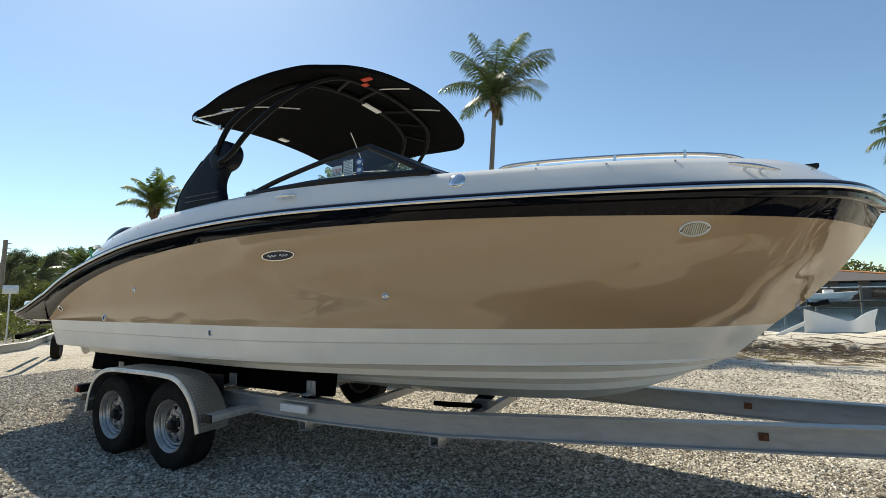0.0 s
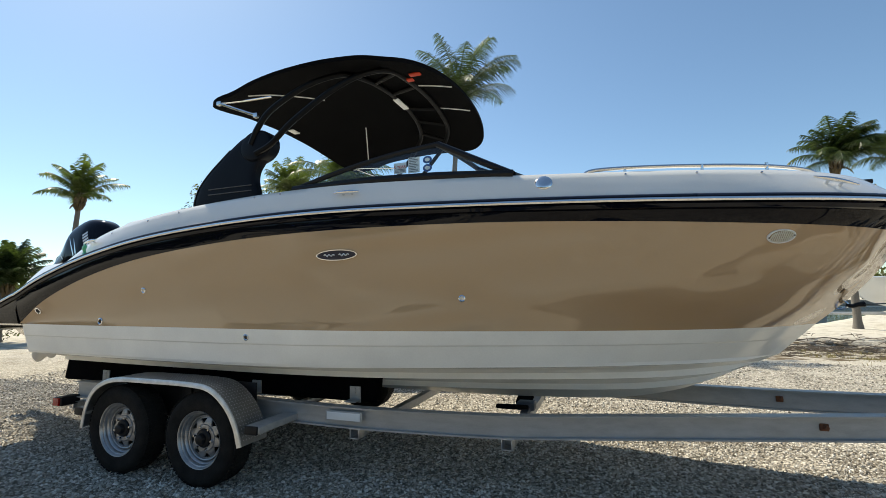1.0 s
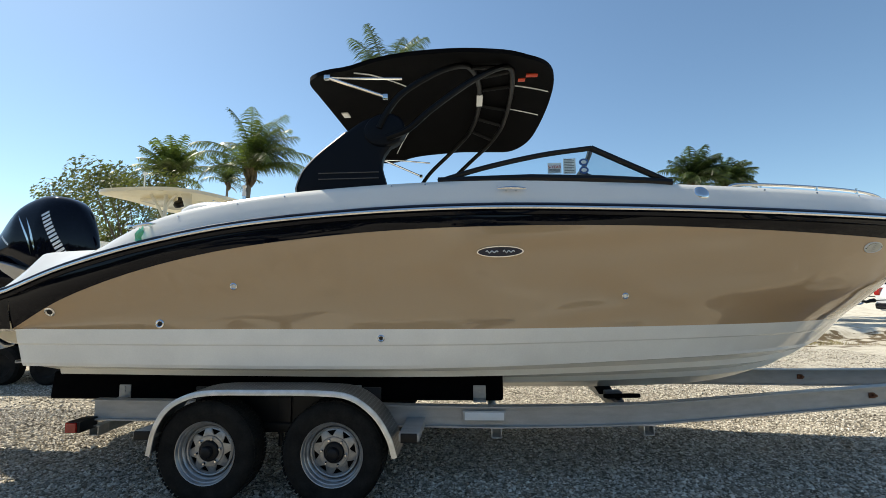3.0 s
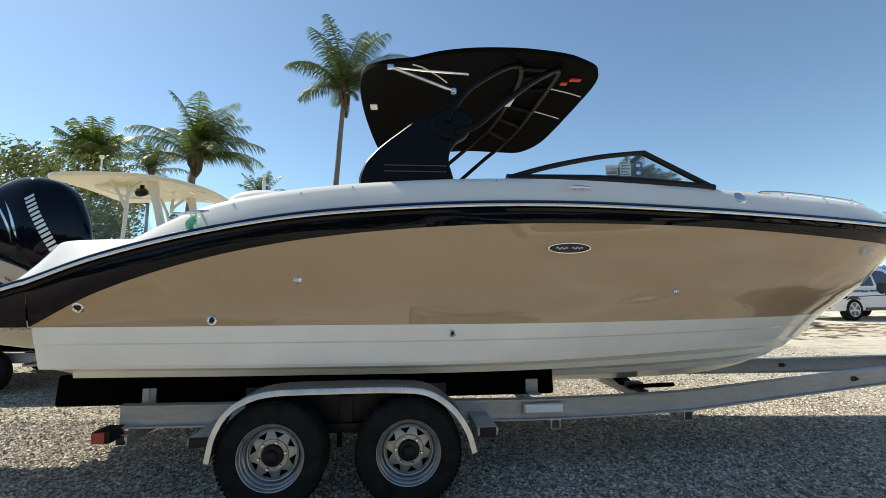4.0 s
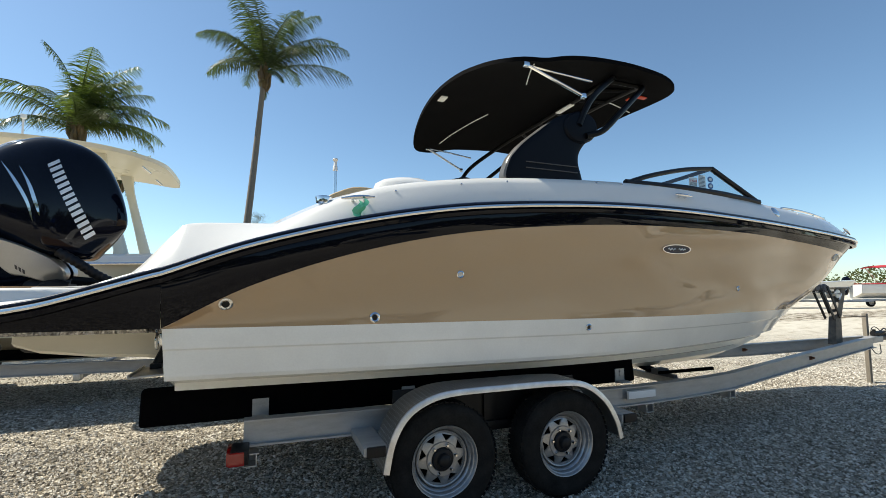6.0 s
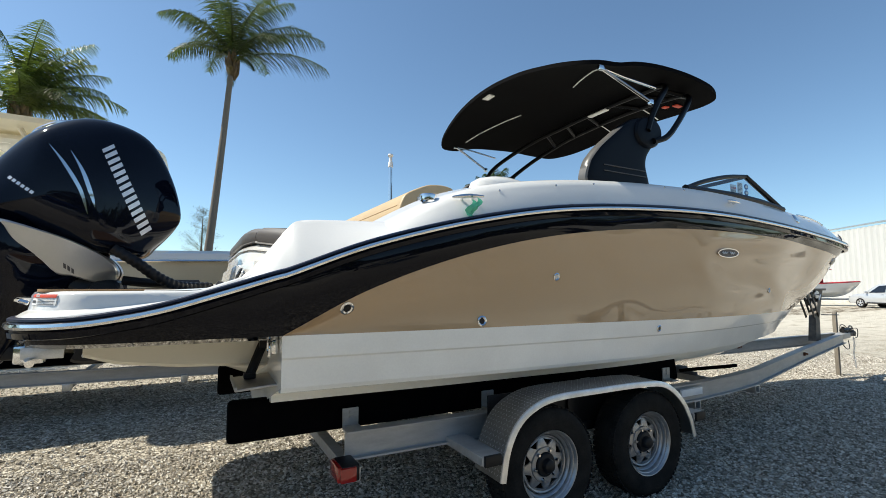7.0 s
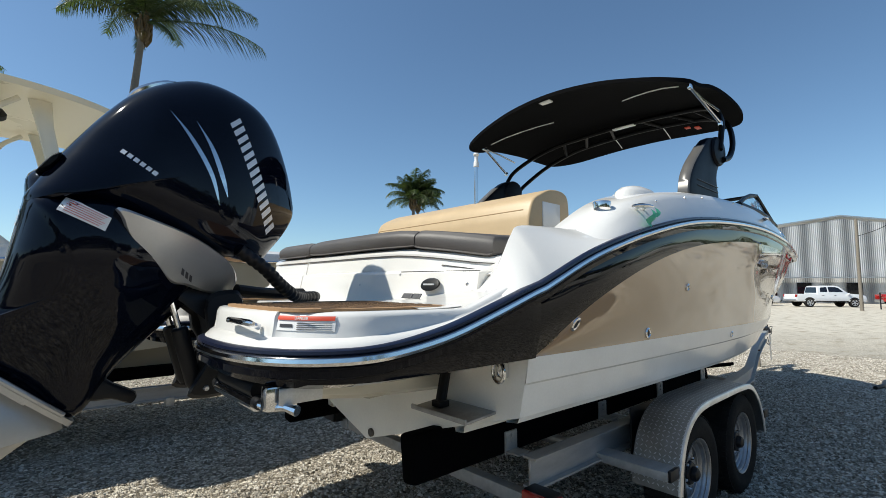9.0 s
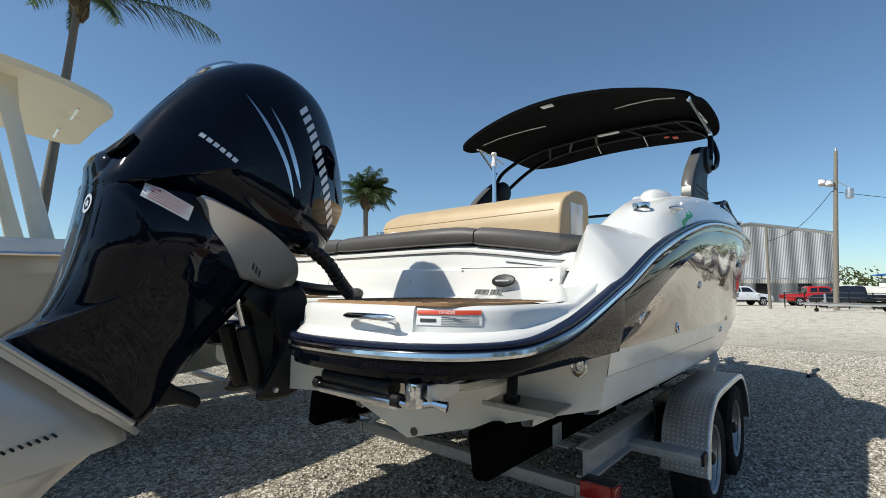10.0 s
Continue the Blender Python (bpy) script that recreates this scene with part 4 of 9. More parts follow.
# ---------------------------------------------------------------- outboard engine, tilted up
def build_engine():
    eng = thing("outboard_engine", "tilted-up glossy black outboard engine with a silver gearcase", "outboard engine", (0, 0, 0))
    EY = 0.08
    cowl = smooth_loop([(-0.53, 1.80), (-0.46, 1.97), (-0.29, 2.23), (-0.16, 2.37), (0.05, 2.475), (0.26, 2.455), (0.41, 2.36), (0.52, 2.15), (0.578, 1.92), (0.545, 1.81), (0.45, 1.69), (0.36, 1.61), (0.16, 1.64), (-0.07, 1.73), (-0.24, 1.80), (-0.38, 1.83)], 5)
    bm = bmesh.new()
    inflate(bm, cowl, 0.285, 4.2, EY, 14, lambda x, z: (1 - 0.34 * max(0, (z - 1.95) / 0.5) ** 2) * (1 - 0.8 * max(0, min(1, (x - 0.13) / 0.44)) ** 1.5) * (1 - 0.45 * max(0, min(1, (-x - 0.12) / 0.40)) * max(0, min(1, (z - 1.82) / 0.25))))
    cowl_ob = part("cowl", bm, ENGINE, eng, "glossy black engine cowl")
    # leg below the cowl
    leg = smooth_loop([(-0.50, 1.95), (-0.25, 2.0), (0.08, 1.86), (0.20, 1.62), (0.12, 1.47), (-0.06, 1.28), (-0.20, 1.13), (-0.33, 0.95), (-0.50, 1.08), (-0.72, 1.27), (-0.64, 1.36), (-0.585, 1.50), (-0.555, 1.66), (-0.53, 1.82)], 5)
    bm = bmesh.new()
    inflate(bm, leg, 0.275, 3.2, EY, 12, lambda x, z: (0.36 + 0.64 * min(1, max(0, (z - 1.10) / 0.5))) * (1 - 0.62 * min(1, max(0, (x + 0.22) / 0.34))) * (1 - 0.30 * min(1, max(0, (z - 1.80 + 0.35 * max(0, x + 0.25)) / 0.05))))
    mid_ob = part("midsection", bm, ENGINE, eng, "black painted midsection")
    # silver wing on each side
    wing = smooth_loop([(-0.248, 1.794), (-0.235, 1.760), (-0.212, 1.705), (-0.165, 1.650), (-0.10, 1.588), (-0.030, 1.506), (0.040, 1.492), (0.125, 1.462), (0.212, 1.450), (0.257, 1.490), (0.256, 1.540), (0.20, 1.610), (0.05, 1.696), (-0.11, 1.755)], 3)
    for sg in (-1, 1):
        bm = bmesh.new()
        deep = lambda x, z: 0.315 - 0.55 * (1.79 - z) - 0.15 * max(0, x)
        outer = [Vector((x, EY + sg * deep(x, z), z)) for x, z in wing]
        cxx, czz = sum(v.x for v in outer) / len(outer), sum(v.z for v in outer) / len(outer)
        rim1 = [Vector((v.x, v.y - sg * 0.014, v.z)) for v in outer]
        top1 = [Vector((cxx + (v.x - cxx) * 0.955, EY + sg * deep(cxx + (v.x - cxx) * 0.955, czz + (v.z - czz) * 0.93), czz + (v.z - czz) * 0.93)) for v in outer]
        back = [Vector((v.x, EY + sg * 0.03, v.z)) for v in outer]
        vs = skin(bm, [back, rim1, top1], True)
        bm.faces.new(vs[-1])
        wing_ob = part("silver_wing", bm, SILVER, eng, "satin silver side panel")
        wt = bvh_of(wing_ob)
        for k in range(3):
            bm = bmesh.new()
            x, z = 0.006 + 0.018 * k, 1.548 - 0.014 * k
            stick(bm, wt, [(x, EY + sg, z + 0.022), (x + 0.012, EY + sg, z + 0.012), (x + 0.012, EY + sg, z - 0.016), (x, EY + sg, z - 0.006)], (0, -sg, 0), 0.002)
            part("system_bar", bm, STICKER_INK, wing_ob, smooth=False)
    # anti-ventilation plate and gearcase
    ax, up = Vector((0.755, 0, -0.656)), Vector((0.656, 0, 0.755))
    o = Vector((-0.515, EY, 1.105))
    bm = bmesh.new()
    pl = [(0.26, 0.0), (0.25, 0.05), (0.16, 0.09), (-0.1, 0.12), (-0.36, 0.14), (-0.52, 0.13), (-0.56, 0.10)]
    ring = [o + ax * t + Vector((0, w, 0)) for t, w in pl] + [o + ax * t - Vector((0, w, 0)) for t, w in pl[::-1][:-1]]
    extrude_poly(bm, ring, -up * 0.022)
    plate = part("cavitation_plate", bm, SILVER, eng, "satin silver anti-ventilation plate")
    for sg in (-1, 1):
        bm = bmesh.new()
        run = [(0.20, 0.078), (0.10, 0.100), (-0.1, 0.118), (-0.36, 0.138), (-0.50, 0.130)]
        tube(bm, [o + ax * t + Vector((0, sg * w, 0)) + up * 0.006 for t, w in run], 0.011, 8)
        part("plate_lip", bm, SILVER, plate)
        bm = bmesh.new()
        tube(bm, [o + ax * t + Vector((0, sg * (w - 0.030), 0)) + up * 0.001 for t, w in run], 0.006, 6)
        part("plate_groove", bm, BLACK_PLASTIC, plate, "dark groove along the plate")
        for t, w in ((0.14, 0.085), (-0.02, 0.100), (-0.20, 0.115)):
            bm = bmesh.new()
            lathe(bm, [(0.0, 0.012), (0.008, 0.012), (0.011, 0.007), (0.012, -0.01)], Matrix.Translation(o + ax * t + Vector((0, sg * (w - 0.012), 0))) @ up.to_track_quat("Z", "Y").to_matrix().to_4x4(), 8)
            part("plate_bolt", bm, GALV, plate)
    gear = [(0.22, -0.02), (0.19, -0.12), (0.16, -0.28), (0.18, -0.36), (0.19, -0.42), (0.16, -0.48), (0.08, -0.52), (0.04, -0.60), (-0.02, -0.72), (-0.16, -0.73), (-0.15, -0.55), (-0.34, -0.49), (-0.42, -0.42), (-0.36, -0.35), (-0.22, -0.28), (-0.24, -0.12), (-0.30, -0.02)]
    outl = smooth_loop([((o + ax * a + up * b).x, (o + ax * a + up * b).z) for a, b in gear], 3)
    bm = bmesh.new()
    inflate(bm, outl, 0.075, 2.0, EY, 7)
    part("gearcase", bm, SILVER, eng, "satin silver gearcase with skeg")
    bm = bmesh.new()
    box(bm, o + ax * 0.0 + Vector((0, -0.098, -0.0)) - up * 0.012, (0.14, 0.012, 0.03), 0.003, Matrix.Rotation(radians(41), 4, "Y"))
    part("anode", bm, GALV, eng)
    bm = bmesh.new()
    at = Vector((-0.575, EY - 0.066, 0.985))
    for k in range(7):
        box(bm, at - ax * 0.021 * k * 0.6 - up * 0.016 * k, (0.013, 0.03, 0.007), 0.002, Matrix.Rotation(radians(41), 4, "Y"))
    part("water_intake", bm, BLACK_PLASTIC, eng)
    bm = bmesh.new()
    inflate(bm, smooth_loop([(-0.28, 1.13), (-0.20, 1.075), (-0.11, 1.02), (-0.125, 0.975), (-0.20, 1.005), (-0.29, 1.01), (-0.34, 1.06)], 3), 0.05, 4.0, EY, 4)
    part("steering_stop", bm, BLACK_PLASTIC, eng, "black lower mount fin")
    # propeller
    bm = bmesh.new()
    hub = o + ax * -0.44 + up * -0.42
    rot = Matrix.Translation(hub) @ ax.to_track_quat("Z", "Y").to_matrix().to_4x4()
    lathe(bm, [(0.0, 0.06), (0.05, 0.05), (0.06, 0.0), (0.055, -0.10), (0.0, -0.11)], rot, 16)
    for k in range(3):
        rows = []
        for r in (0.05, 0.10, 0.15, 0.19):
            row = []
            for s in range(7):
                a = k * math.tau / 3 + (s / 6 - 0.5) * (1.25 - 2.2 * abs(r - 0.10))
                row.append(rot @ Vector((r * math.cos(a), r * math.sin(a), -0.03 + (s / 6 - 0.5) * 0.12)))
            rows.append(row)
        skin(bm, rows)
    part("propeller", bm, CHROME, eng)
    # transom bracket, trim rams, hose
    bm = bmesh.new()
    inflate(bm, smooth_loop([(0.15, 1.02), (0.27, 1.02), (0.28, 1.25), (0.27, 1.46), (0.16, 1.47), (0.02, 1.49), (0.0, 1.44), (0.12, 1.38), (0.17, 1.26)], 3), 0.10, 6.0, EY, 5)
    part("swivel_bracket", bm, BLACK_PLASTIC, eng, "black swivel bracket")
    for sg in (-1, 1):
        bm = bmesh.new()
        inflate(bm, smooth_loop([(0.06, 1.00), (0.16, 0.98), (0.27, 1.02), (0.29, 1.20), (0.28, 1.44), (0.20, 1.47), (0.12, 1.43), (0.13, 1.30), (0.17, 1.20), (0.12, 1.08)], 3), 0.026, 6.0, EY + sg * 0.15, 4)
        cheek = part("clamp_cheek", bm, BLACK_PLASTIC, eng, "black transom clamp cheek")
        for x, z in ((0.25, 1.10), (0.25, 1.20), (0.25, 1.30), (0.13, 1.03)):
            bm = bmesh.new()
            lathe(bm, [(0.0, 0.014), (0.010, 0.014), (0.013, 0.008), (0.013, -0.01)], Matrix.Translation((x, EY + sg * 0.175, z)) @ Matrix.Rotation(sg * -math.pi / 2, 4, "X"), 6)
            part("bolt", bm, GALV, cheek)
    for sg in (-1, 1):
        bm = bmesh.new()
        tube(bm, [(0.11, EY + sg * 0.085, 1.03), (0.10, EY + sg * 0.085, 1.05), (0.03, EY + sg * 0.085, 1.29), (0.027, EY + sg * 0.085, 1.30)], [0.030, 0.036, 0.036, 0.026], 12)
        cyl = part("trim_cylinder", bm, BLACK_PLASTIC, eng)
        bm = bmesh.new()
        tube(bm, [(0.03, EY + sg * 0.085, 1.29), (-0.035, EY + sg * 0.085, 1.50)], 0.013, 10)
        part("trim_rod", bm, CHROME, cyl)
    bm = bmesh.new()
    tube(bm, spline([(0.24, -0.12, 1.66), (0.36, -0.12, 1.58), (0.46, -0.08, 1.50), (0.56, -0.02, 1.445), (0.66, 0.08, 1.43), (0.78, 0.16, 1.43)], 16), [0.034, 0.034, 0.030, 0.030] * 20 + [0.030], 12)
    tube(bm, spline([(0.28, 0.02, 1.47), (0.42, 0.06, 1.455), (0.56, 0.12, 1.45), (0.70, 0.18, 1.45)], 4), 0.03, 10)
    part("rigging_hose", bm, BLACK_PLASTIC, eng, "black ribbed rigging hose")
    # decals, laid on the cowl: plain bars where the maker's name stands
    tree = bvh_of(cowl_ob)
    for sg in (-1, 1):
        way = (0, -sg, 0)
        y0 = EY + sg * 1.0
        a, b = Vector((0.186, 0, 2.275)), Vector((0.405, 0, 1.76))
        d = (b - a).normalized()
        nrm = Vector((d.z, 0, -d.x))
        n = 7
        for k in range(n):
            for u0, u1 in ((0.06, 0.36), (0.54, 0.86)):
                s0, s1 = a.lerp(b, (k + u0) / n), a.lerp(b, (k + u1) / n)
                h, lean = 0.033, d * 0.012
                q = [s0 - nrm * h - lean, s0 + nrm * h + lean, s1 + nrm * h + lean, s1 - nrm * h - lean]
                bm = bmesh.new()
                stick(bm, tree, [(p.x, y0, p.z) for p in q], way)
                part("maker_bar", bm, LETTER, cowl_ob, "silver bar in place of the maker's name", smooth=False)
        a, b = Vector((-0.245, 0, 2.035)), Vector((-0.118, 0, 1.942))
        d = (b - a).normalized()
        nrm = Vector((d.z, 0, -d.x))
        for k in range(6):
            s0, s1 = a.lerp(b, k / 6), a.lerp(b, (k + 0.72) / 6)
            q = [s0 - nrm * 0.009, s0 + nrm * 0.009, s1 + nrm * 0.009, s1 - nrm * 0.009]
            bm = bmesh.new()
            stick(bm, tree, [(p.x, y0, p.z) for p in q], way)
            part("series_bar", bm, LETTER, cowl_ob, smooth=False)
        bm = bmesh.new()
        for pts in ([(-0.082, 2.245), (0.0, 2.132), (0.082, 1.985), (0.122, 1.848)], [(0.02, 2.218), (0.085, 2.10), (0.132, 1.968), (0.154, 1.89)]):
            path = spline([Vector((x, 0, z)) for x, z in pts], 6)
            m = len(path)
            for i in range(m - 1):
                w0 = 0.011 * math.sin(math.pi * (i + 0.15) / m)
                w1 = 0.011 * math.sin(math.pi * (i + 1.15) / m)
                q = [(path[i].x - w0, y0, path[i].z), (path[i].x + w0, y0, path[i].z), (path[i + 1].x + w1, y0, path[i + 1].z), (path[i + 1].x - w1, y0, path[i + 1].z)]
                stick(bm, tree, q, way, 0.0025)
        part("cowl_accent", bm, CHROME, cowl_ob, "bright curved accent strips")
        # warning label low on the leg
        if sg < 0:
            bm = bmesh.new()
            ltree = bvh_of(mid_ob, cowl_ob)
            la, lb, lc, ld = Vector((-0.405, 0, 1.822)), Vector((-0.265, 0, 1.752)), Vector((-0.284, 0, 1.698)), Vector((-0.432, 0, 1.768))
            at = lambda u, v: (la.lerp(lb, u).lerp(ld.lerp(lc, u), v))
            def patch(u0, u1, v0, v1, lift, nu):
                for k in range(nu):
                    q = [at(u0 + (u1 - u0) * a, b) for a, b in ((k / nu, v0), ((k + 1) / nu, v0), ((k + 1) / nu, v1), (k / nu, v1))]
                    stick(bm, ltree, [(p.x, y0, p.z) for p in q], way, lift)
            for v in range(4):
                patch(0, 1, v / 4, (v + 1) / 4, 0.004, 10)
            lab = part("warning_label", bm, STICKER, eng, "white warning label")
            bm = bmesh.new()
            for k in range(6):
                patch(0.08 + 0.03 * (k % 2), 0.92 - 0.04 * (k % 3), 0.12 + 0.14 * k, 0.155 + 0.14 * k, 0.0055, 8)
            part("print_line", bm, STICKER_RED, lab)
    # round maker's mark on the leg, a plain ring
    bm = bmesh.new()
    mtree = bvh_of(mid_ob)
    for k in range(20):
        a0, a1 = k * math.tau / 20, (k + 1) * math.tau / 20
        stick(bm, mtree, [(-1.2, EY - 0.10 + r * math.cos(a), 1.745 + r * math.sin(a)) for r, a in ((0.022, a0), (0.034, a0), (0.034, a1), (0.022, a1))], (1, 0, 0), 0.003)
        stick(bm, mtree, [(-1.2, EY - 0.10 + r * math.cos(a), 1.745 + r * math.sin(a)) for r, a in ((0.0, a0), (0.010 + 0.008 * (k % 4 == 0), a0), (0.010, a1))], (1, 0, 0), 0.003)
    part("round_mark", bm, LETTER, eng, "plain silver ring in place of the maker's mark", smooth=False)
    # cowl scoop, top vent and seam
    for sg in (-1, 1):
        bm = bmesh.new()
        inflate(bm, smooth_loop([(-0.50, 1.925), (-0.455, 1.995), (-0.425, 2.015), (-0.43, 1.985), (-0.465, 1.935)], 3), 0.165, 6.0, EY, 5)
        part("air_scoop", bm, BLACK_PLASTIC, cowl_ob)
    for dy in (-0.07, 0.07):
        bm = bmesh.new()
        tube(bm, spline([(-0.215, EY + dy * 0.8, 2.322), (-0.17, EY + dy, 2.368), (-0.10, EY + dy, 2.414), (-0.03, EY + dy * 0.8, 2.448)], 4), [0.006, 0.010, 0.014, 0.015, 0.016, 0.016, 0.016, 0.016, 0.016, 0.015, 0.014, 0.010, 0.006], 8)
        part("top_latch", bm, CHROME, cowl_ob, "bright cowl latch")


build_engine()


# ---------------------------------------------------------------- the trailer
def build_wheel():
    """Spoked steel trailer wheel, axle along y, outer face towards -y, at the origin."""
    w = thing("wheel", "", "")
    rot = Matrix.Rotation(math.pi / 2, 4, "X")
    bm = bmesh.new()
    lathe(bm, [(0.200, 0.072), (0.214, 0.090), (0.228, 0.098), (0.240, 0.097), (0.275, 0.108), (0.315, 0.106), (0.340, 0.088), (0.350, 0.06), (0.352, 0.0), (0.350, -0.06), (0.340, -0.088), (0.315, -0.106), (0.275, -0.108), (0.228, -0.095), (0.200, -0.072)], rot, 56)
    # tread blocks
    for k in range(64):
        a = k * math.tau / 64
        for h, s in ((0.072, 0.03), (0.026, 0.035), (-0.026, 0.035), (-0.072, 0.03)):
            m = rot @ Matrix.Rotation(a + (0.03 if h > 0 else 0), 4, "Z") @ Matrix.Translation((0.350, 0, h))
            box(bm, (0, 0, 0), (0.008, 0.024, s), 0, m)
    tyre = part("tyre", bm, RUBBER, w, "black dusty trailer tyre")
    bm = bmesh.new()
    lathe(bm, [(0.200, 0.078), (0.209, 0.094), (0.214, 0.096), (0.214, 0.086), (0.204, 0.076), (0.196, 0.073), (0.190, 0.064), (0.188, 0.050), (0.180, 0.044), (0.175, 0.030), (0.170, 0.012), (0.168, -0.06), (0.200, -0.08)], rot, 56)
    # pressed disc: raised outer ring, eight triangular windows, spokes between them
    n = 8
    dish = lambda r: 0.034 - 0.016 * ((r - 0.08) / 0.09) ** 2
    for back in (0.0, 0.010):
        for k in range(n):
            a0, hw = k * math.tau / n, math.pi / n
            P = lambda r, a, up=0.0: bm.verts.new(rot @ Vector((r * math.cos(a0 + a), r * math.sin(a0 + a), dish(r) + up - back)))
            hm, h0, hp = P(0.084, -hw), P(0.084, 0), P(0.084, hw)
            ap, bl, br = P(0.106, 0), P(0.149, -0.25), P(0.149, 0.25)
            mm, mp = P(0.120, -hw, 0.006), P(0.120, hw, 0.006)
            om, o0, op = P(0.158, -hw), P(0.158, 0), P(0.158, hw)
            for f in ((hm, h0, ap, mm), (h0, hp, mp, ap), (mm, ap, bl), (ap, mp, br), (mm, bl, om), (bl, o0, om), (bl, br, o0), (br, op, o0), (br, mp, op)):
                bm.faces.new(f)
    bmesh.ops.remove_doubles(bm, verts=bm.verts[:], dist=0.0003)
    lathe(bm, [(0.156, 0.020), (0.157, 0.034), (0.163, 0.037), (0.169, 0.033), (0.170, 0.010)], rot, 56)
    lathe(bm, [(0.070, -0.01), (0.070, 0.038), (0.074, 0.042), (0.100, 0.042), (0.104, 0.036), (0.105, 0.020)], rot, 40)
    rim = part("rim", bm, RIM, w, "grey galvanised steel rim with eight triangular windows", sharp=35)
    bm = bmesh.new()
    lathe(bm, [(0.0, 0.098), (0.022, 0.098), (0.036, 0.090), (0.042, 0.076), (0.043, 0.062), (0.062, 0.058), (0.069, 0.050), (0.071, 0.02), (0.071, -0.02), (0.0, -0.02)], rot, 24)
    part("hub_cap", bm, BLACK_PLASTIC, w, "black bearing cap")
    for k in range(6):
        bm = bmesh.new()
        a = k * math.tau / 6 + 0.2
        lathe(bm, [(0.0, 0.062), (0.007, 0.062), (0.011, 0.052), (0.012, 0.040)], rot @ Matrix.Translation((0.087 * math.cos(a), 0.087 * math.sin(a), 0)), 6)
        part("lug_nut", bm, CHROME, rim)
    bm = bmesh.new()
    lathe(bm, [(0.0, -0.03), (0.17, -0.03), (0.17, -0.075), (0.0, -0.075)], rot, 24)
    part("brake_disc", bm, BLACK_PLASTIC, w)
    return w


TRY = 0.05


def beam(bm, pts, h, t, flange=0.05):
    """I-beam along points: web and two flanges, upright."""
    for (y0, y1, z0, z1) in ((-t / 2, t / 2, -h / 2, h / 2), (-flange, flange, h / 2 - 0.011, h / 2), (-flange, flange, -h / 2, -h / 2 + 0.011)):
        rings = []
        for i, p in enumerate(pts):
            p = Vector(p)
            a, b = Vector(pts[max(i - 1, 0)]), Vector(pts[min(i + 1, len(pts) - 1)])
            d = (b - a).normalized()
            s = Vector((-d.y, d.x, 0)).normalized()
            rings.append([bm.verts.new(p + s * y + Vector((0, 0, z))) for y, z in ((y0, z0), (y1, z0), (y1, z1), (y0, z1))])
        grid_faces(bm, rings, True)
        bm.faces.new(rings[0][::-1])
        bm.faces.new(rings[-1])


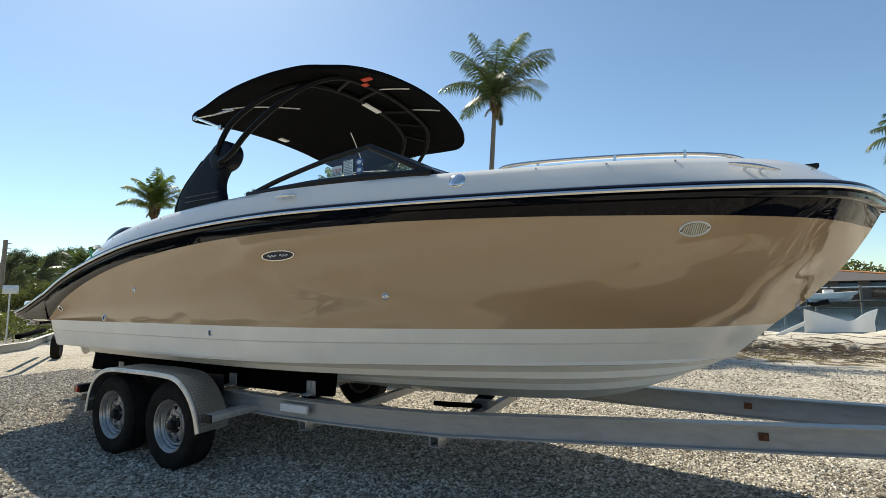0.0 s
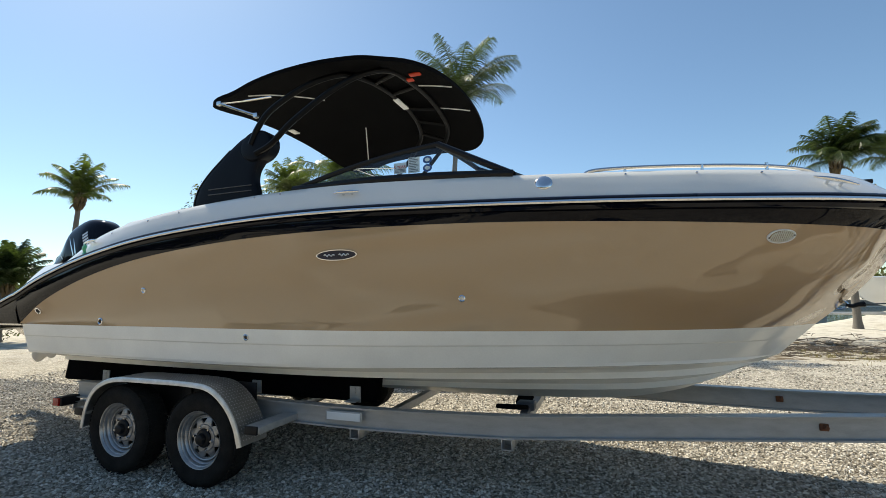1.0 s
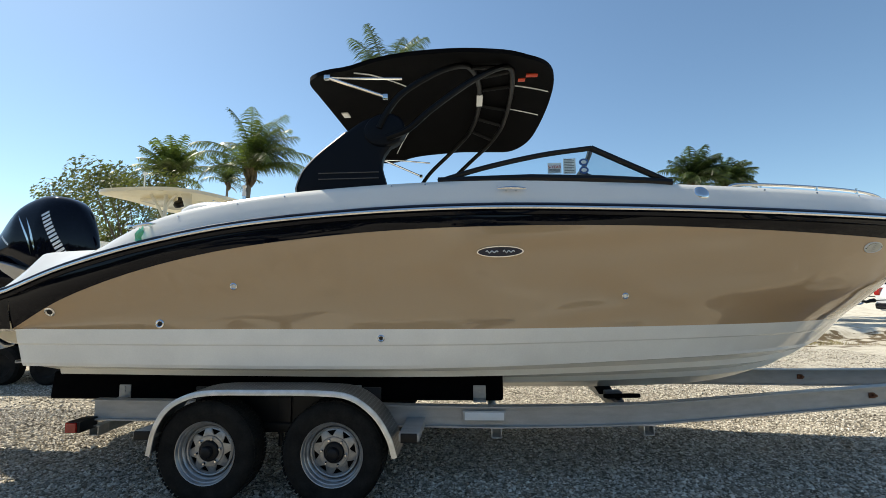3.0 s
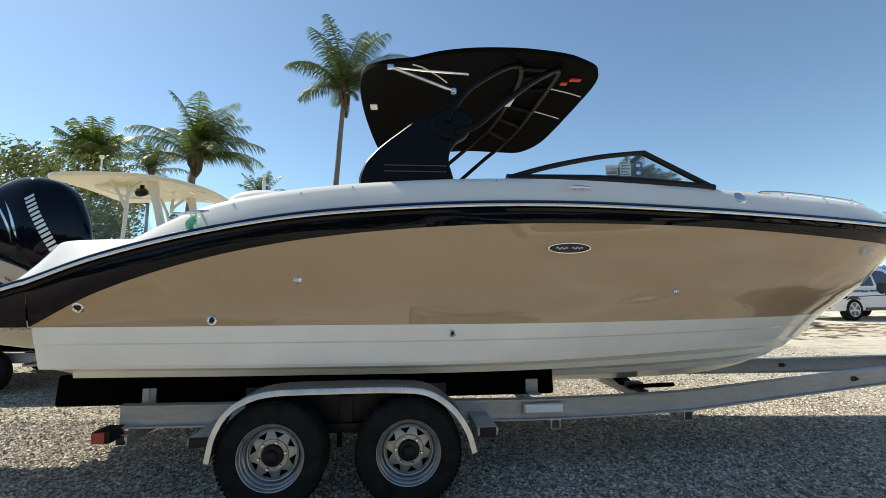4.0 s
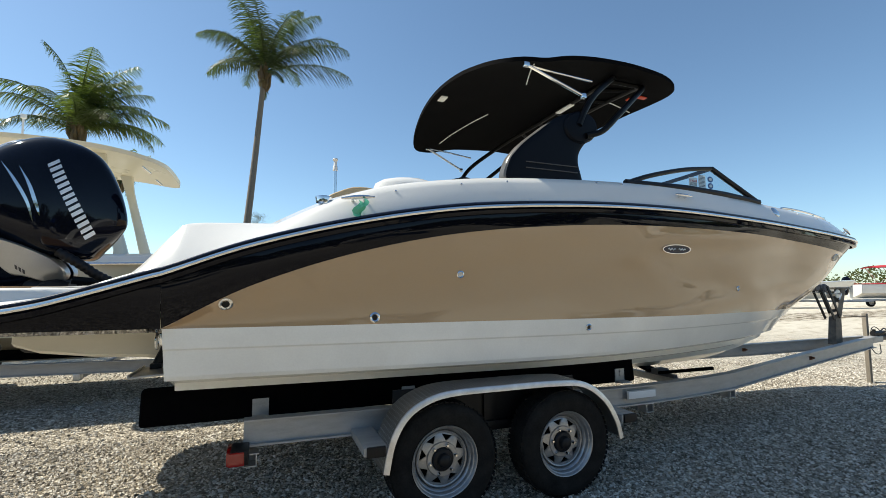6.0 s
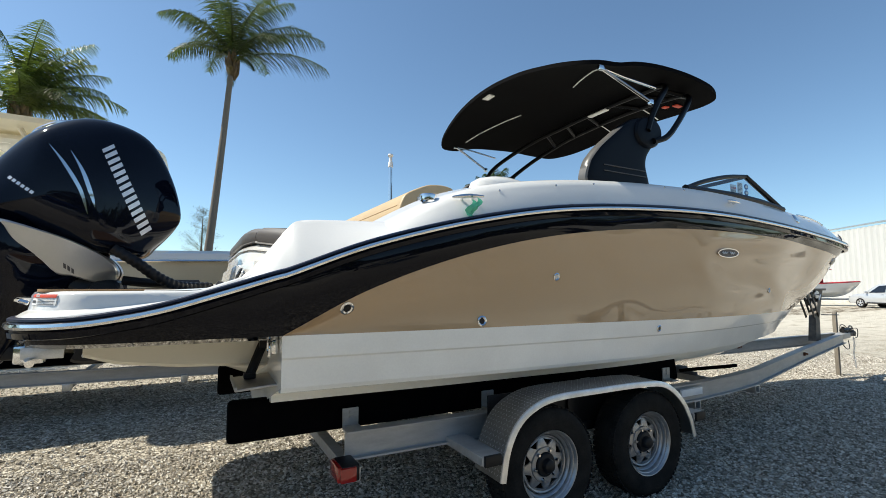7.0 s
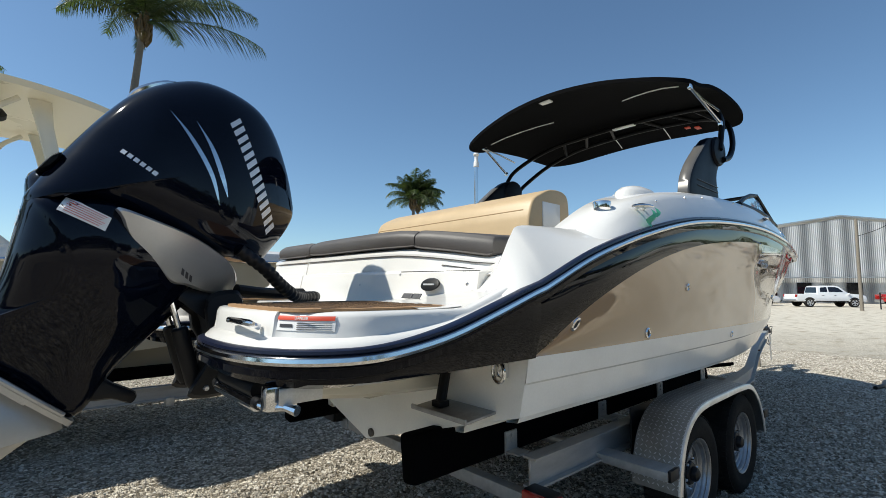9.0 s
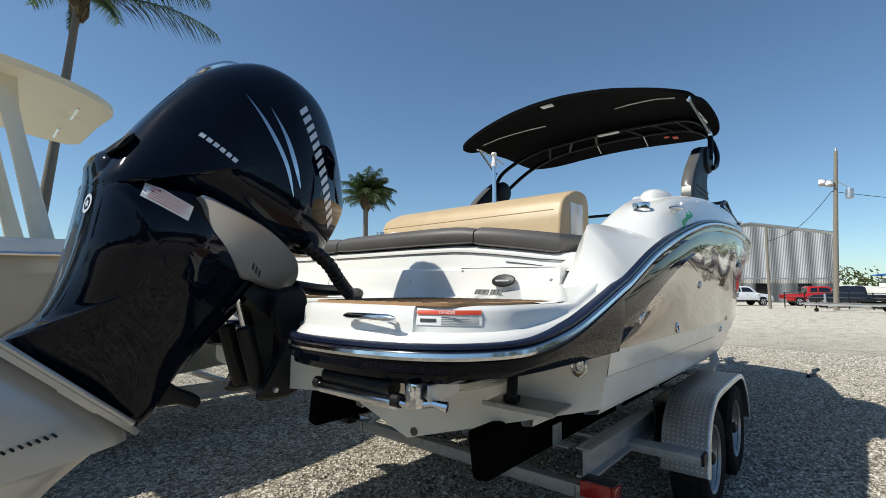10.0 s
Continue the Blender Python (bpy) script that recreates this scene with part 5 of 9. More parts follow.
def build_trailer():
    tr = thing("boat_trailer", "tandem-axle aluminium boat trailer standing on the gravel", "trailer", (0, 0, 0))
    for sg in (-1, 1):
        pts = spline([(1.46, TRY + sg * 0.93, 0.545), (3.0, TRY + sg * 0.93, 0.53), (4.4, TRY + sg * 0.915, 0.505), (5.2, TRY + sg * 0.86, 0.50), (5.8, TRY + sg * 0.80, 0.505)], 3) + [Vector(p) for p in ((7.7, TRY + sg * 0.41, 0.555), (9.75, TRY + sg * 0.055, 0.625))]
        bm = bmesh.new()
        beam(bm, pts, 0.155, 0.012, 0.042)
        rail = part("frame_rail", bm, ALU, tr, "weathered aluminium I-beam rail", sharp=25)
        for x, y, z in ((7.70, 0.41, 0.56),):
            bm = bmesh.new()
            box(bm, (x, TRY + sg * y - 0.01, z), (0.05, 0.02, 0.045), 0.006)
            tube(bm, [(x + 0.005, TRY + sg * y - 0.05, z + 0.005), (x + 0.005, TRY + sg * y + 0.03, z + 0.005)], 0.012, 8)
            part("rusty_bolt", bm, RUST, rail, "rusty bolt and stain")
        bm = bmesh.new()
        box(bm, (4.53, TRY + sg * 0.955, 0.515), (0.32, 0.008, 0.076), 0.004)
        plate = part("data_plate", bm, ALU, rail, "bright aluminium splice plate")
        bm = bmesh.new()
        box(bm, (4.53, TRY + sg * 0.961, 0.515), (0.29, 0.004, 0.056), 0.001)
        part("plate_face", bm, STICKER, plate, "worn white label face")
        # carpeted bunk with its brackets
        bm = bmesh.new()
        box(bm, (2.78, TRY + sg * 0.665, 0.68), (3.82, 0.10, 0.23), 0.03, Matrix.Rotation(sg * radians(8), 4, "X"), 3)
        part("bunk", bm, CARPET, tr, "black carpeted bunk board")
        for x in (1.55, 2.55, 3.5, 4.5):
            bm = bmesh.new()
            box(bm, (x, TRY + sg * 0.735, 0.632), (0.10, 0.012, 0.125), 0.005)
            box(bm, (x, TRY + sg * 0.78, 0.590), (0.10, 0.09, 0.010), 0.003)
            tube(bm, [(x, TRY + sg * 0.722, 0.642), (x, TRY + sg * 0.750, 0.642)], 0.009, 6)
            tube(bm, [(x, TRY + sg * 0.722, 0.672), (x, TRY + sg * 0.750, 0.672)], 0.011, 6)
            part("bunk_bracket", bm, ALU, tr)
        # fender over both wheels
        bm = bmesh.new()
        prof = spline([Vector((x, 0, z)) for x, z in ((2.21, 0.35), (2.245, 0.515), (2.32, 0.65), (2.44, 0.735), (2.62, 0.78), (2.98, 0.786), (3.40, 0.783), (3.63, 0.755), (3.80, 0.64), (3.90, 0.49), (3.942, 0.355))], 4)
        out, inn = TRY + sg * 1.375, TRY + sg * 1.10
        n = len(prof)
        rows, edge_rows = [], []
        for i, p in enumerate(prof):
            a, b = prof[max(i - 1, 0)], prof[min(i + 1, n - 1)]
            d = (b - a).normalized()
            nor = Vector((-d.z, 0, d.x))
            rows.append([Vector((p.x, inn, p.z)), Vector((p.x, out - sg * 0.012, p.z)), Vector((p.x, out - sg * 0.012, p.z)) - nor * 0.006, Vector((p.x, inn, p.z)) - nor * 0.006])
            edge_rows.append([Vector((p.x, out - sg * 0.014, p.z)) + nor * 0.002, Vector((p.x, out - sg * 0.004, p.z)) + nor * 0.001, Vector((p.x, out, p.z)) - nor * 0.006, Vector((p.x, out, p.z)) - nor * 0.034, Vector((p.x, out - sg * 0.007, p.z)) - nor * 0.036, Vector((p.x, out - sg * 0.014, p.z)) - nor * 0.010])
        skin(bm, rows, True)
        fen = part("fender", bm, PLATE, tr, "weathered diamond-plate fender", sharp=40)
        bm = bmesh.new()
        skin(bm, edge_rows, True)
        part("fender_edge", bm, LIP, fen, "bright worn fender edge", sharp=50)
        # added black plate for the shade behind the wheels, with springs and equaliser
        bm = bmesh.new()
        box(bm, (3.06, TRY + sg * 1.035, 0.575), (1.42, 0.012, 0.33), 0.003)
        part("fender_backing", bm, BLACK_PLASTIC, fen, "black plate added for the shade behind the wheels")
        bm = bmesh.new()
        box(bm, (3.05, TRY + sg * 1.05, 0.55), (0.10, 0.03, 0.24), 0.006)
        box(bm, (3.05, TRY + sg * 1.07, 0.46), (0.30, 0.03, 0.055), 0.01)
        part("spring_equaliser", bm, BLACK_PLASTIC, tr, "dark spring equaliser")
        # raised tread diamonds on the fender
        bm = bmesh.new()
        L = [0.0]
        for a, b in zip(prof[:-1], prof[1:]):
            L.append(L[-1] + (b - a).length)
        s = 0.03
        row_i = 0
        while s < L[-1] - 0.02:
            i = max(k for k in range(n) if L[k] <= s)
            i = min(i, n - 2)
            t = (s - L[i]) / (L[i + 1] - L[i])
            p = prof[i].lerp(prof[i + 1], t)
            d = (prof[i + 1] - prof[i]).normalized()
            nor = Vector((-d.z, 0, d.x))
            for j in range(10):
                y = inn + (out - inn) * (j + 0.5) / 10
                w = 0.5 if (j + row_i) % 2 else -0.5
                e = (d + Vector((0, 1, 0)) * w * 2).normalized() * 0.012
                f = e.cross(nor).normalized() * 0.0035
                c = Vector((p.x, y, p.z)) + nor * 0.0022
                q = [bm.verts.new(v) for v in (c - e, c + f, c + e, c - f)]
                bm.faces.new(q)
            s += 0.027
            row_i += 1
        part("tread_pattern", bm, GALV, fen)
        # fender steps and feet
        for x in (2.17, 4.02):
            bm = bmesh.new()
            box(bm, (x, TRY + sg * 1.14, 0.475), (0.14, 0.42, 0.05), 0.008)
            part("fender_bracket", bm, ALU, tr)
            bm = bmesh.new()
            box(bm, (x, TRY + sg * 1.355, 0.475), (0.11, 0.02, 0.06), 0.006)
            part("bracket_cap", bm, BLACK_PLASTIC, tr)
        # tail lamp
        bm = bmesh.new()
        box(bm, (1.445, TRY + sg * 1.02, 0.45), (0.10, 0.17, 0.085), 0.012)
        lamp = part("tail_lamp", bm, BLACK_PLASTIC, tr, "square black tail lamp housing")
        bm = bmesh.new()
        box(bm, (1.392, TRY + sg * 1.02, 0.45), (0.03, 0.16, 0.078), 0.008)
        box(bm, (1.43, TRY + sg * 1.110, 0.45), (0.085, 0.020, 0.074), 0.006)
        part("lens", bm, RED_LENS if sg < 0 else BLACK_PLASTIC, lamp, "red plastic lens" if sg < 0 else "dark tinted lens")
        for x, y in ((4.62, 0.90), (5.76, 0.80), (1.50, 0.93)):
            bm = bmesh.new()
            t = 0.008
            for dx, dz, sx, sz in ((-0.035, 0, t, 0.075), (0.035, 0, t, 0.075), (0, -0.035, 0.075, t), (0, 0.035, 0.10, t)):
                box(bm, (x + dx, TRY + sg * y, 0.392 + dz), (sx, 0.10, sz), 0.002)
            part("cross_member_end", bm, GALV, tr)
        bm = bmesh.new()
        tube(bm, [(3.0, TRY + sg * 0.99, 0.30), (3.0, TRY + sg * 0.99, 0.60)], 0.02, 8)
        box(bm, (3.0, TRY + sg * 1.0, 0.50), (0.04, 0.012, 0.22), 0.003)
        box(bm, (3.0, TRY + sg * 1.01, 0.445), (0.05, 0.03, 0.05), 0.004)
        part("axle_hanger", bm, BLACK_PLASTIC, tr)
    # cross members and axles
    for x, y, z in ((1.50, 0.93, 0.39), (4.62, 0.90, 0.39), (5.76, 0.80, 0.39)):
        bm = bmesh.new()
        box(bm, (x, TRY, z), (0.07, 2 * y - 0.12, 0.07), 0.005)
        part("cross_member", bm, ALU, tr)
    for x in (2.55, 3.456):
        bm = bmesh.new()
        tube(bm, [(x, TRY - 1.15, 0.34), (x, TRY + 1.15, 0.34)], 0.035, 10)
        part("axle", bm, GALV, tr)
    # keel pad, winch stand, coupler, jack post
    bm = bmesh.new()
    box(bm, (5.75, TRY, 0.468), (0.15, 0.12, 0.07), 0.015, Matrix.Rotation(radians(-1), 4, "Y"))
    box(bm, (5.76, TRY, 0.44), (0.06, 0.4, 0.04), 0.006)
    part("keel_pad", bm, ROLLER, tr)
    for sg in (-1, 1):
        bm = bmesh.new()
        box(bm, (5.71, TRY + sg * 0.36, 0.535), (0.14, 0.60, 0.035), 0.012, Matrix.Rotation(sg * radians(13), 4, "X"))
        part("cross_pad", bm, CARPET, tr, "black carpeted cross pad under the bow")
    bm = bmesh.new()
    rows = [[Vector((x0, TRY - w, z)), Vector((x1, TRY - w, z)), Vector((x1, TRY + w, z)), Vector((x0, TRY + w, z))] for x0, x1, w, z in ((8.91, 9.06, 0.05, 0.62), (8.96, 9.08, 0.045, 0.98), (9.06, 9.17, 0.04, 1.20), (9.13, 9.24, 0.04, 1.38))]
    vs = skin(bm, rows, True)
    bm.faces.new(vs[0])
    bm.faces.new(vs[-1])
    box(bm, (9.11, TRY, 1.395), (0.34, 0.14, 0.03), 0.004)
    part("winch_stand", bm, DARK_STEEL, tr, "dull steel winch stand")
    for dy in (-0.055, 0.055):
        for a, b in (((8.68, 1.36), (8.91, 0.97)), ((8.80, 1.42), (9.04, 0.99))):
            bm = bmesh.new()
            box(bm, ((a[0] + b[0]) / 2, TRY + dy, (a[1] + b[1]) / 2), (math.hypot(a[0] - b[0], a[1] - b[1]), 0.010, 0.042), 0.003, Matrix.Rotation(math.atan2(a[1] - b[1], b[0] - a[0]), 4, "Y"))
            part("winch_strut", bm, BLACK_PLASTIC, tr, "black steel winch strut")
    for x, z in ((8.60, 1.41), (8.78, 1.40)):
        bm = bmesh.new()
        lathe(bm, [(0.0, 0.05), (0.045, 0.05), (0.062, 0.03), (0.05, 0.0), (0.062, -0.03), (0.045, -0.05), (0.0, -0.05)], Matrix.Translation((x, TRY, z)) @ Matrix.Rotation(math.pi / 2, 4, "X"), 18)
        part("bow_roller", bm, ROLLER, tr, "grey rubber bow roller")
    bm = bmesh.new()
    lathe(bm, [(0.0, 0.06), (0.06, 0.06), (0.065, 0.05), (0.035, 0.04), (0.035, -0.04), (0.065, -0.05), (0.06, -0.06), (0.0, -0.06)], Matrix.Translation((9.02, TRY, 1.32)) @ Matrix.Rotation(math.pi / 2, 4, "X"), 16)
    tube(bm, [(9.02, TRY - 0.06, 1.32), (9.02, TRY - 0.10, 1.32), (8.94, TRY - 0.11, 1.24)], 0.009, 6)
    part("winch_drum", bm, GALV, tr, "steel hand winch drum")
    # tongue, latch, ball socket, brake cylinder, breakaway cable and wiring
    bm = bmesh.new()
    box(bm, (9.86, TRY, 0.655), (0.34, 0.11, 0.085), 0.010)
    box(bm, (9.80, TRY - 0.058, 0.655), (0.12, 0.008, 0.10), 0.003)
    coupler = part("coupler", bm, ALU, tr, "weathered trailer tongue with a ball coupler")
    bm = bmesh.new()
    box(bm, (10.08, TRY, 0.665), (0.26, 0.075, 0.065), 0.014)
    lathe(bm, [(0.0, 0.055), (0.034, 0.050), (0.052, 0.030), (0.056, 0.0), (0.056, -0.035), (0.048, -0.04)], Matrix.Translation((10.21, TRY, 0.675)), 20)
    part("ball_socket", bm, DARK_STEEL, coupler, "dull steel ball socket")
    bm = bmesh.new()
    tube(bm, [(9.86, TRY - 0.01, 0.735), (10.06, TRY - 0.01, 0.735)], 0.036, 12)
    tube(bm, [(9.90, TRY - 0.01, 0.76), (9.90, TRY - 0.01, 0.795)], 0.022, 10)
    part("brake_cylinder", bm, BLACK_PLASTIC, coupler, "black brake cylinder with a filler cap")
    bm = bmesh.new()
    box(bm, (10.13, TRY, 0.735), (0.15, 0.03, 0.045), 0.008, Matrix.Rotation(radians(-9), 4, "Y"))
    tube(bm, [(10.07, TRY, 0.75), (10.16, TRY, 0.80), (10.23, TRY, 0.785), (10.26, TRY, 0.745)], 0.010, 6)
    tube(bm, [(10.15, TRY - 0.05, 0.74), (10.15, TRY + 0.05, 0.74)], 0.010, 6)
    part("latch", bm, DARK_STEEL, coupler, "steel coupler latch")
    bm = bmesh.new()
    for y, up, x1 in ((-0.05, 0.06, 10.30), (0.04, 0.10, 10.24)):
        tube(bm, spline([Vector(p) for p in ((9.92, TRY + y, 0.70), (10.0, TRY + y * 1.6, 0.70 + up), (10.14, TRY + y * 1.9, 0.70 + up * 1.1), (x1, TRY + y, 0.70), (x1 - 0.03, TRY + y, 0.62), (10.16, TRY + y, 0.60))], 4), 0.006, 6)
    tube(bm, spline([Vector(p) for p in ((9.62, TRY - 0.09, 0.56), (9.70, TRY - 0.11, 0.47), (9.84, TRY - 0.10, 0.47), (9.92, TRY - 0.06, 0.58))], 4), 0.006, 6)
    part("wiring", bm, BLACK_PLASTIC, coupler, "looped black trailer wiring")
    bm = bmesh.new()
    tube(bm, [(9.12, TRY - 0.05, 1.01), (9.16, TRY - 0.12, 1.01), (9.50, TRY - 0.12, 1.00)], 0.009, 6)
    part("winch_handle", bm, DARK_STEEL, tr, "steel winch crank handle")
    bm = bmesh.new()
    for k in range(13):
        z = 0.60 - k * 0.037
        x = 10.10 + 0.02 * math.sin(k * 0.7)
        pts = []
        for a in range(9):
            th = a * math.tau / 8
            o = Vector((0.014 * math.cos(th), 0, 0.023 * math.sin(th)))
            if k % 2:
                o = Vector((0, o.x, o.z))
            pts.append(Vector((x, TRY - 0.06, z)) + o)
        tube(bm, pts[:-1], 0.0045, 5, closed=True)
    part("safety_chain", bm, GALV, tr, "steel safety chain")
    # wheels
    w0 = build_wheel()
    for x in (2.606, 3.493):
        for sg in (-1, 1):
            m = pose(x, TRY + sg * 1.235, 0.352, 0, 23 * x, 0 if sg < 0 else 180)
            w = copy_thing(w0, m)
            w.parent = tr
    for o in list(w0.children_recursive) + [w0]:
        bpy.data.objects.remove(o)
    return tr


build_trailer()
# the trailer's tongue jack, drawn as a plain square post in weathered grey
bm = bmesh.new()
box(bm, (9.95, 0.16, 0.51), (0.055, 0.055, 1.02), 0.005)
tagged(part("wooden_post", bm, WOOD_POST), "grey weathered jack post beside the trailer's coupler", "post")


# ---------------------------------------------------------------- palms
def leaf_mat(name, dark, light):
    """Leaf that shines faintly and lets some light through."""
    m = mat(name, dark, 0.36, vary=0.2, scale=1.5, grain=20, tone=light, spec=0.4)
    n, l = m.node_tree.nodes, m.node_tree.links
    b, out = n["Principled BSDF"], n["Material Output"]
    col = b.inputs["Base Color"].links[0].from_socket
    tr, mx, br = n.new("ShaderNodeBsdfTranslucent"), n.new("ShaderNodeMixShader"), n.new("ShaderNodeMix")
    br.data_type, br.blend_type = "RGBA", "MULTIPLY"
    br.inputs[0].default_value = 1.0
    br.inputs[7].default_value = (1.5, 1.7, 0.8, 1)
    l.new(col, br.inputs[6])
    l.new(br.outputs[2], tr.inputs[0])
    mx.inputs[0].default_value = 0.38
    l.new(b.outputs[0], mx.inputs[1])
    l.new(tr.outputs[0], mx.inputs[2])
    l.new(mx.outputs[0], out.inputs[0])
    return m


FROND = leaf_mat("palm_frond_green", (0.022, 0.038, 0.014), (0.085, 0.112, 0.042))
FROND_YOUNG = leaf_mat("young_palm_frond_green", (0.036, 0.060, 0.016), (0.135, 0.165, 0.05))
FROND_DRY = leaf_mat("dry_palm_frond", (0.10, 0.065, 0.030), (0.21, 0.145, 0.07))
TRUNK = mat("palm_trunk_bark", (0.17, 0.15, 0.125), 0.9, vary=0.3, streak=(3, 3, 14), bump=0.5, bump_scale=30)
FOLIAGE = leaf_mat("tree_leaf_green", (0.045, 0.052, 0.018), (0.135, 0.14, 0.05))
BARK = mat("bark", (0.12, 0.095, 0.07), 0.9, vary=0.3, streak=(6, 6, 1), bump=0.4, bump_scale=40)


def frond(bm, base, az, elev, length, droop, rng, leaflets=56, wid=0.34, lw=0.03, hangdown=0.15):
    """One feather leaf: a bent rib with leaflets along both sides."""
    h = Vector((math.cos(az), math.sin(az), 0))
    pts = []
    p, e = base.copy(), elev
    n = 12
    for i in range(n + 1):
        pts.append(p.copy())
        p = p + (h * math.cos(e) + Vector((0, 0, math.sin(e)))) * (length / n)
        e -= droop / n * (0.5 + 1.2 * i / n)
    tube(bm, pts, [0.028 * (1 - 0.85 * i / n) for i in range(n + 1)], 4, cap=False)
    sideways = Vector((-math.sin(az), math.cos(az), 0))
    tw = rng.uniform(-0.5, 0.5)
    for k in range(leaflets):
        t = 0.10 + 0.90 * k / leaflets
        f = t * n
        i = min(int(f), n - 1)
        q = pts[i].lerp(pts[i + 1], f - i)
        d = (pts[i + 1] - pts[i]).normalized()
        ll = wid * length / 3.0 * 3.0 * (math.sin(math.pi * min(1, 0.12 + t * 0.83)) ** 0.7) * rng.uniform(0.8, 1.1)
        upv = sideways.cross(d).normalized() * -1
        for s in (-1, 1):
            a = sideways * s * math.cos(tw * 0.3) + d * rng.uniform(0.35, 0.8) + Vector((0, 0, -1)) * (rng.uniform(0.25, 0.75) + hangdown * t) + upv * 0.1
            a = a.normalized()
            mid = q + a * ll * 0.55
            tip = q + a * ll + Vector((0, 0, -1)) * ll * rng.uniform(0.1, 0.35)
            c = d * lw * 0.5
            v = [bm.verts.new(x) for x in (q - c, q + c, mid + c * 0.9, mid - c * 0.9)]
            bm.faces.new(v)
            bm.faces.new((v[3], v[2], bm.verts.new(tip)))


def palm(base, top, seed, fronds=24, length=2.4, label="tall coconut palm with drooping green fronds", r0=0.14, leaflets=60, wid=0.25, lw=0.030, bend=1.7, wind=None, hang=0.0, leaf=None, leaves=None):
    rng = random.Random(seed)
    base, top = Vector(base), Vector(top)
    ob = thing("palm_tree", label, "palm tree", base)
    bm = bmesh.new()
    v = top - base
    lean = Vector((v.x, v.y, 0))
    pts = [lean * (k / 22) ** bend + Vector((0, 0, v.z * k / 22)) for k in range(23)]
    tube(bm, pts, [r0 * (1.35 if k == 0 else 1.0 - 0.42 * k / 22 + (0.015 if k % 2 else 0)) for k in range(23)], 12)
    part("trunk", bm, TRUNK, ob, "grey ringed palm trunk")
    bm = bmesh.new()
    for az, el, ln, dr in leaves or ():
        frond(bm, v + Vector((0, 0, 0.02)), radians(az + rng.uniform(-6, 6)), radians(el), ln, radians(dr), rng, leaflets, wid, lw)
    for k in range(0 if leaves else fronds):
        u = k / fronds
        az = k * 2.399 + rng.uniform(-0.25, 0.25)
        if wind is not None:
            az += 0.75 * math.sin(wind - az)
        el = radians(89 - 60 * u + rng.uniform(-10, 10))
        frond(bm, v + Vector((0, 0, 0.05 - 0.25 * u)), az, el, length * rng.uniform(0.85, 1.1) * (0.8 if u < 0.12 else 1.0), radians(34 + hang + 42 * u + rng.uniform(-15, 18)), rng, leaflets, wid, lw)
    part("crown", bm, leaf or FROND, ob, "green feathery palm crown", smooth=False)
    bm = bmesh.new()
    for k in range(1):
        frond(bm, v + Vector((0, 0, -0.3)), rng.uniform(0, 6.28), radians(-10), length * 0.35, radians(70), rng, leaflets // 2, wid * 0.8, lw)
    # torn leaf bases that sheathe the top of the trunk
    for k in range(26):
        a = rng.uniform(0, 6.28)
        h = Vector((math.cos(a), math.sin(a), 0))
        z = -0.55 + 0.55 * k / 26
        tube(bm, [v + h * r0 * 0.5 + Vector((0, 0, z - 0.12)), v + h * r0 * 1.25 + Vector((0, 0, z + 0.06)), v + h * (r0 * 1.2 + 0.05) + Vector((0, 0, z + 0.26))], [0.06, 0.06, 0.02], 5)
    part("dry_skirt", bm, FROND_DRY, ob, "dry brown leaf bases and a dead frond", smooth=False)
    return ob


TALL_LEAVES = [(-38, 3, 3.4, 42), (-28, 38, 3.1, 72), (-58, 26, 2.5, 78), (-8, 58, 2.9, 82), (142, 46, 2.5, 112), (122, 62, 2.7, 100), (160, 34, 2.2, 95), (184, 60, 2.5, 98), (212, 48, 2.4, 95), (240, 66, 2.6, 80), (268, 48, 2.5, 92), (298, 62, 2.7, 85), (330, 72, 2.8, 78), (20, 66, 2.7, 80), (52, 48, 2.6, 90), (80, 62, 2.6, 85), (104, 44, 2.4, 98), (0, 82, 2.8, 48), (120, 80, 2.8, 50), (240, 84, 2.7, 42), (-62, -10, 1.3, 60), (96, -25, 1.0, 65)]
palm((0.62, 11.5, 0), (1.37, 11.8, 8.62), 3, length=2.6, leaflets=84, wid=0.24, lw=0.024, bend=0.75, r0=0.13, leaves=TALL_LEAVES)
palm((-3.5, 10.7, 0), (-3.3, 10.9, 5.85), 5, 26, 2.2, "young coconut palm with broad yellow-green fronds", leaflets=80, wid=0.27, lw=0.020, wind=0.0, hang=20, leaf=FROND_YOUNG)
palm((14.72, 16.75, 0), (14.52, 16.67, 6.30), 8, 36, 1.75, "palm with a dense round crown of dark fronds", r0=0.13, leaflets=70, wid=0.30, lw=0.026, hang=24, wind=-0.6)
palm((18.5, 21.2, 0), (18.35, 21.01, 7.1), 9, 34, 1.75, "palm with a dense round crown of dark fronds", r0=0.12, leaflets=60, wid=0.30, lw=0.028, hang=24, wind=-0.6)
palm((-14.6, 8.3, 0), (-14.41, 8.46, 5.8), 12, 24, 1.8, hang=16, leaf=FROND_YOUNG)
palm((-7.7, 32, 0), (-7.6, 32.16, 8.6), 14, 20, 2.6, leaflets=24, lw=0.06)
palm((-14.3, 28.7, 0), (-14.17, 28.84, 10.0), 16, 20, 2.6, leaflets=24, lw=0.06)
palm((-13.5, 5.6, 0), (-13.4, 5.7, 2.15), 21, 40, 1.65, "low bushy palm with dark green fronds")


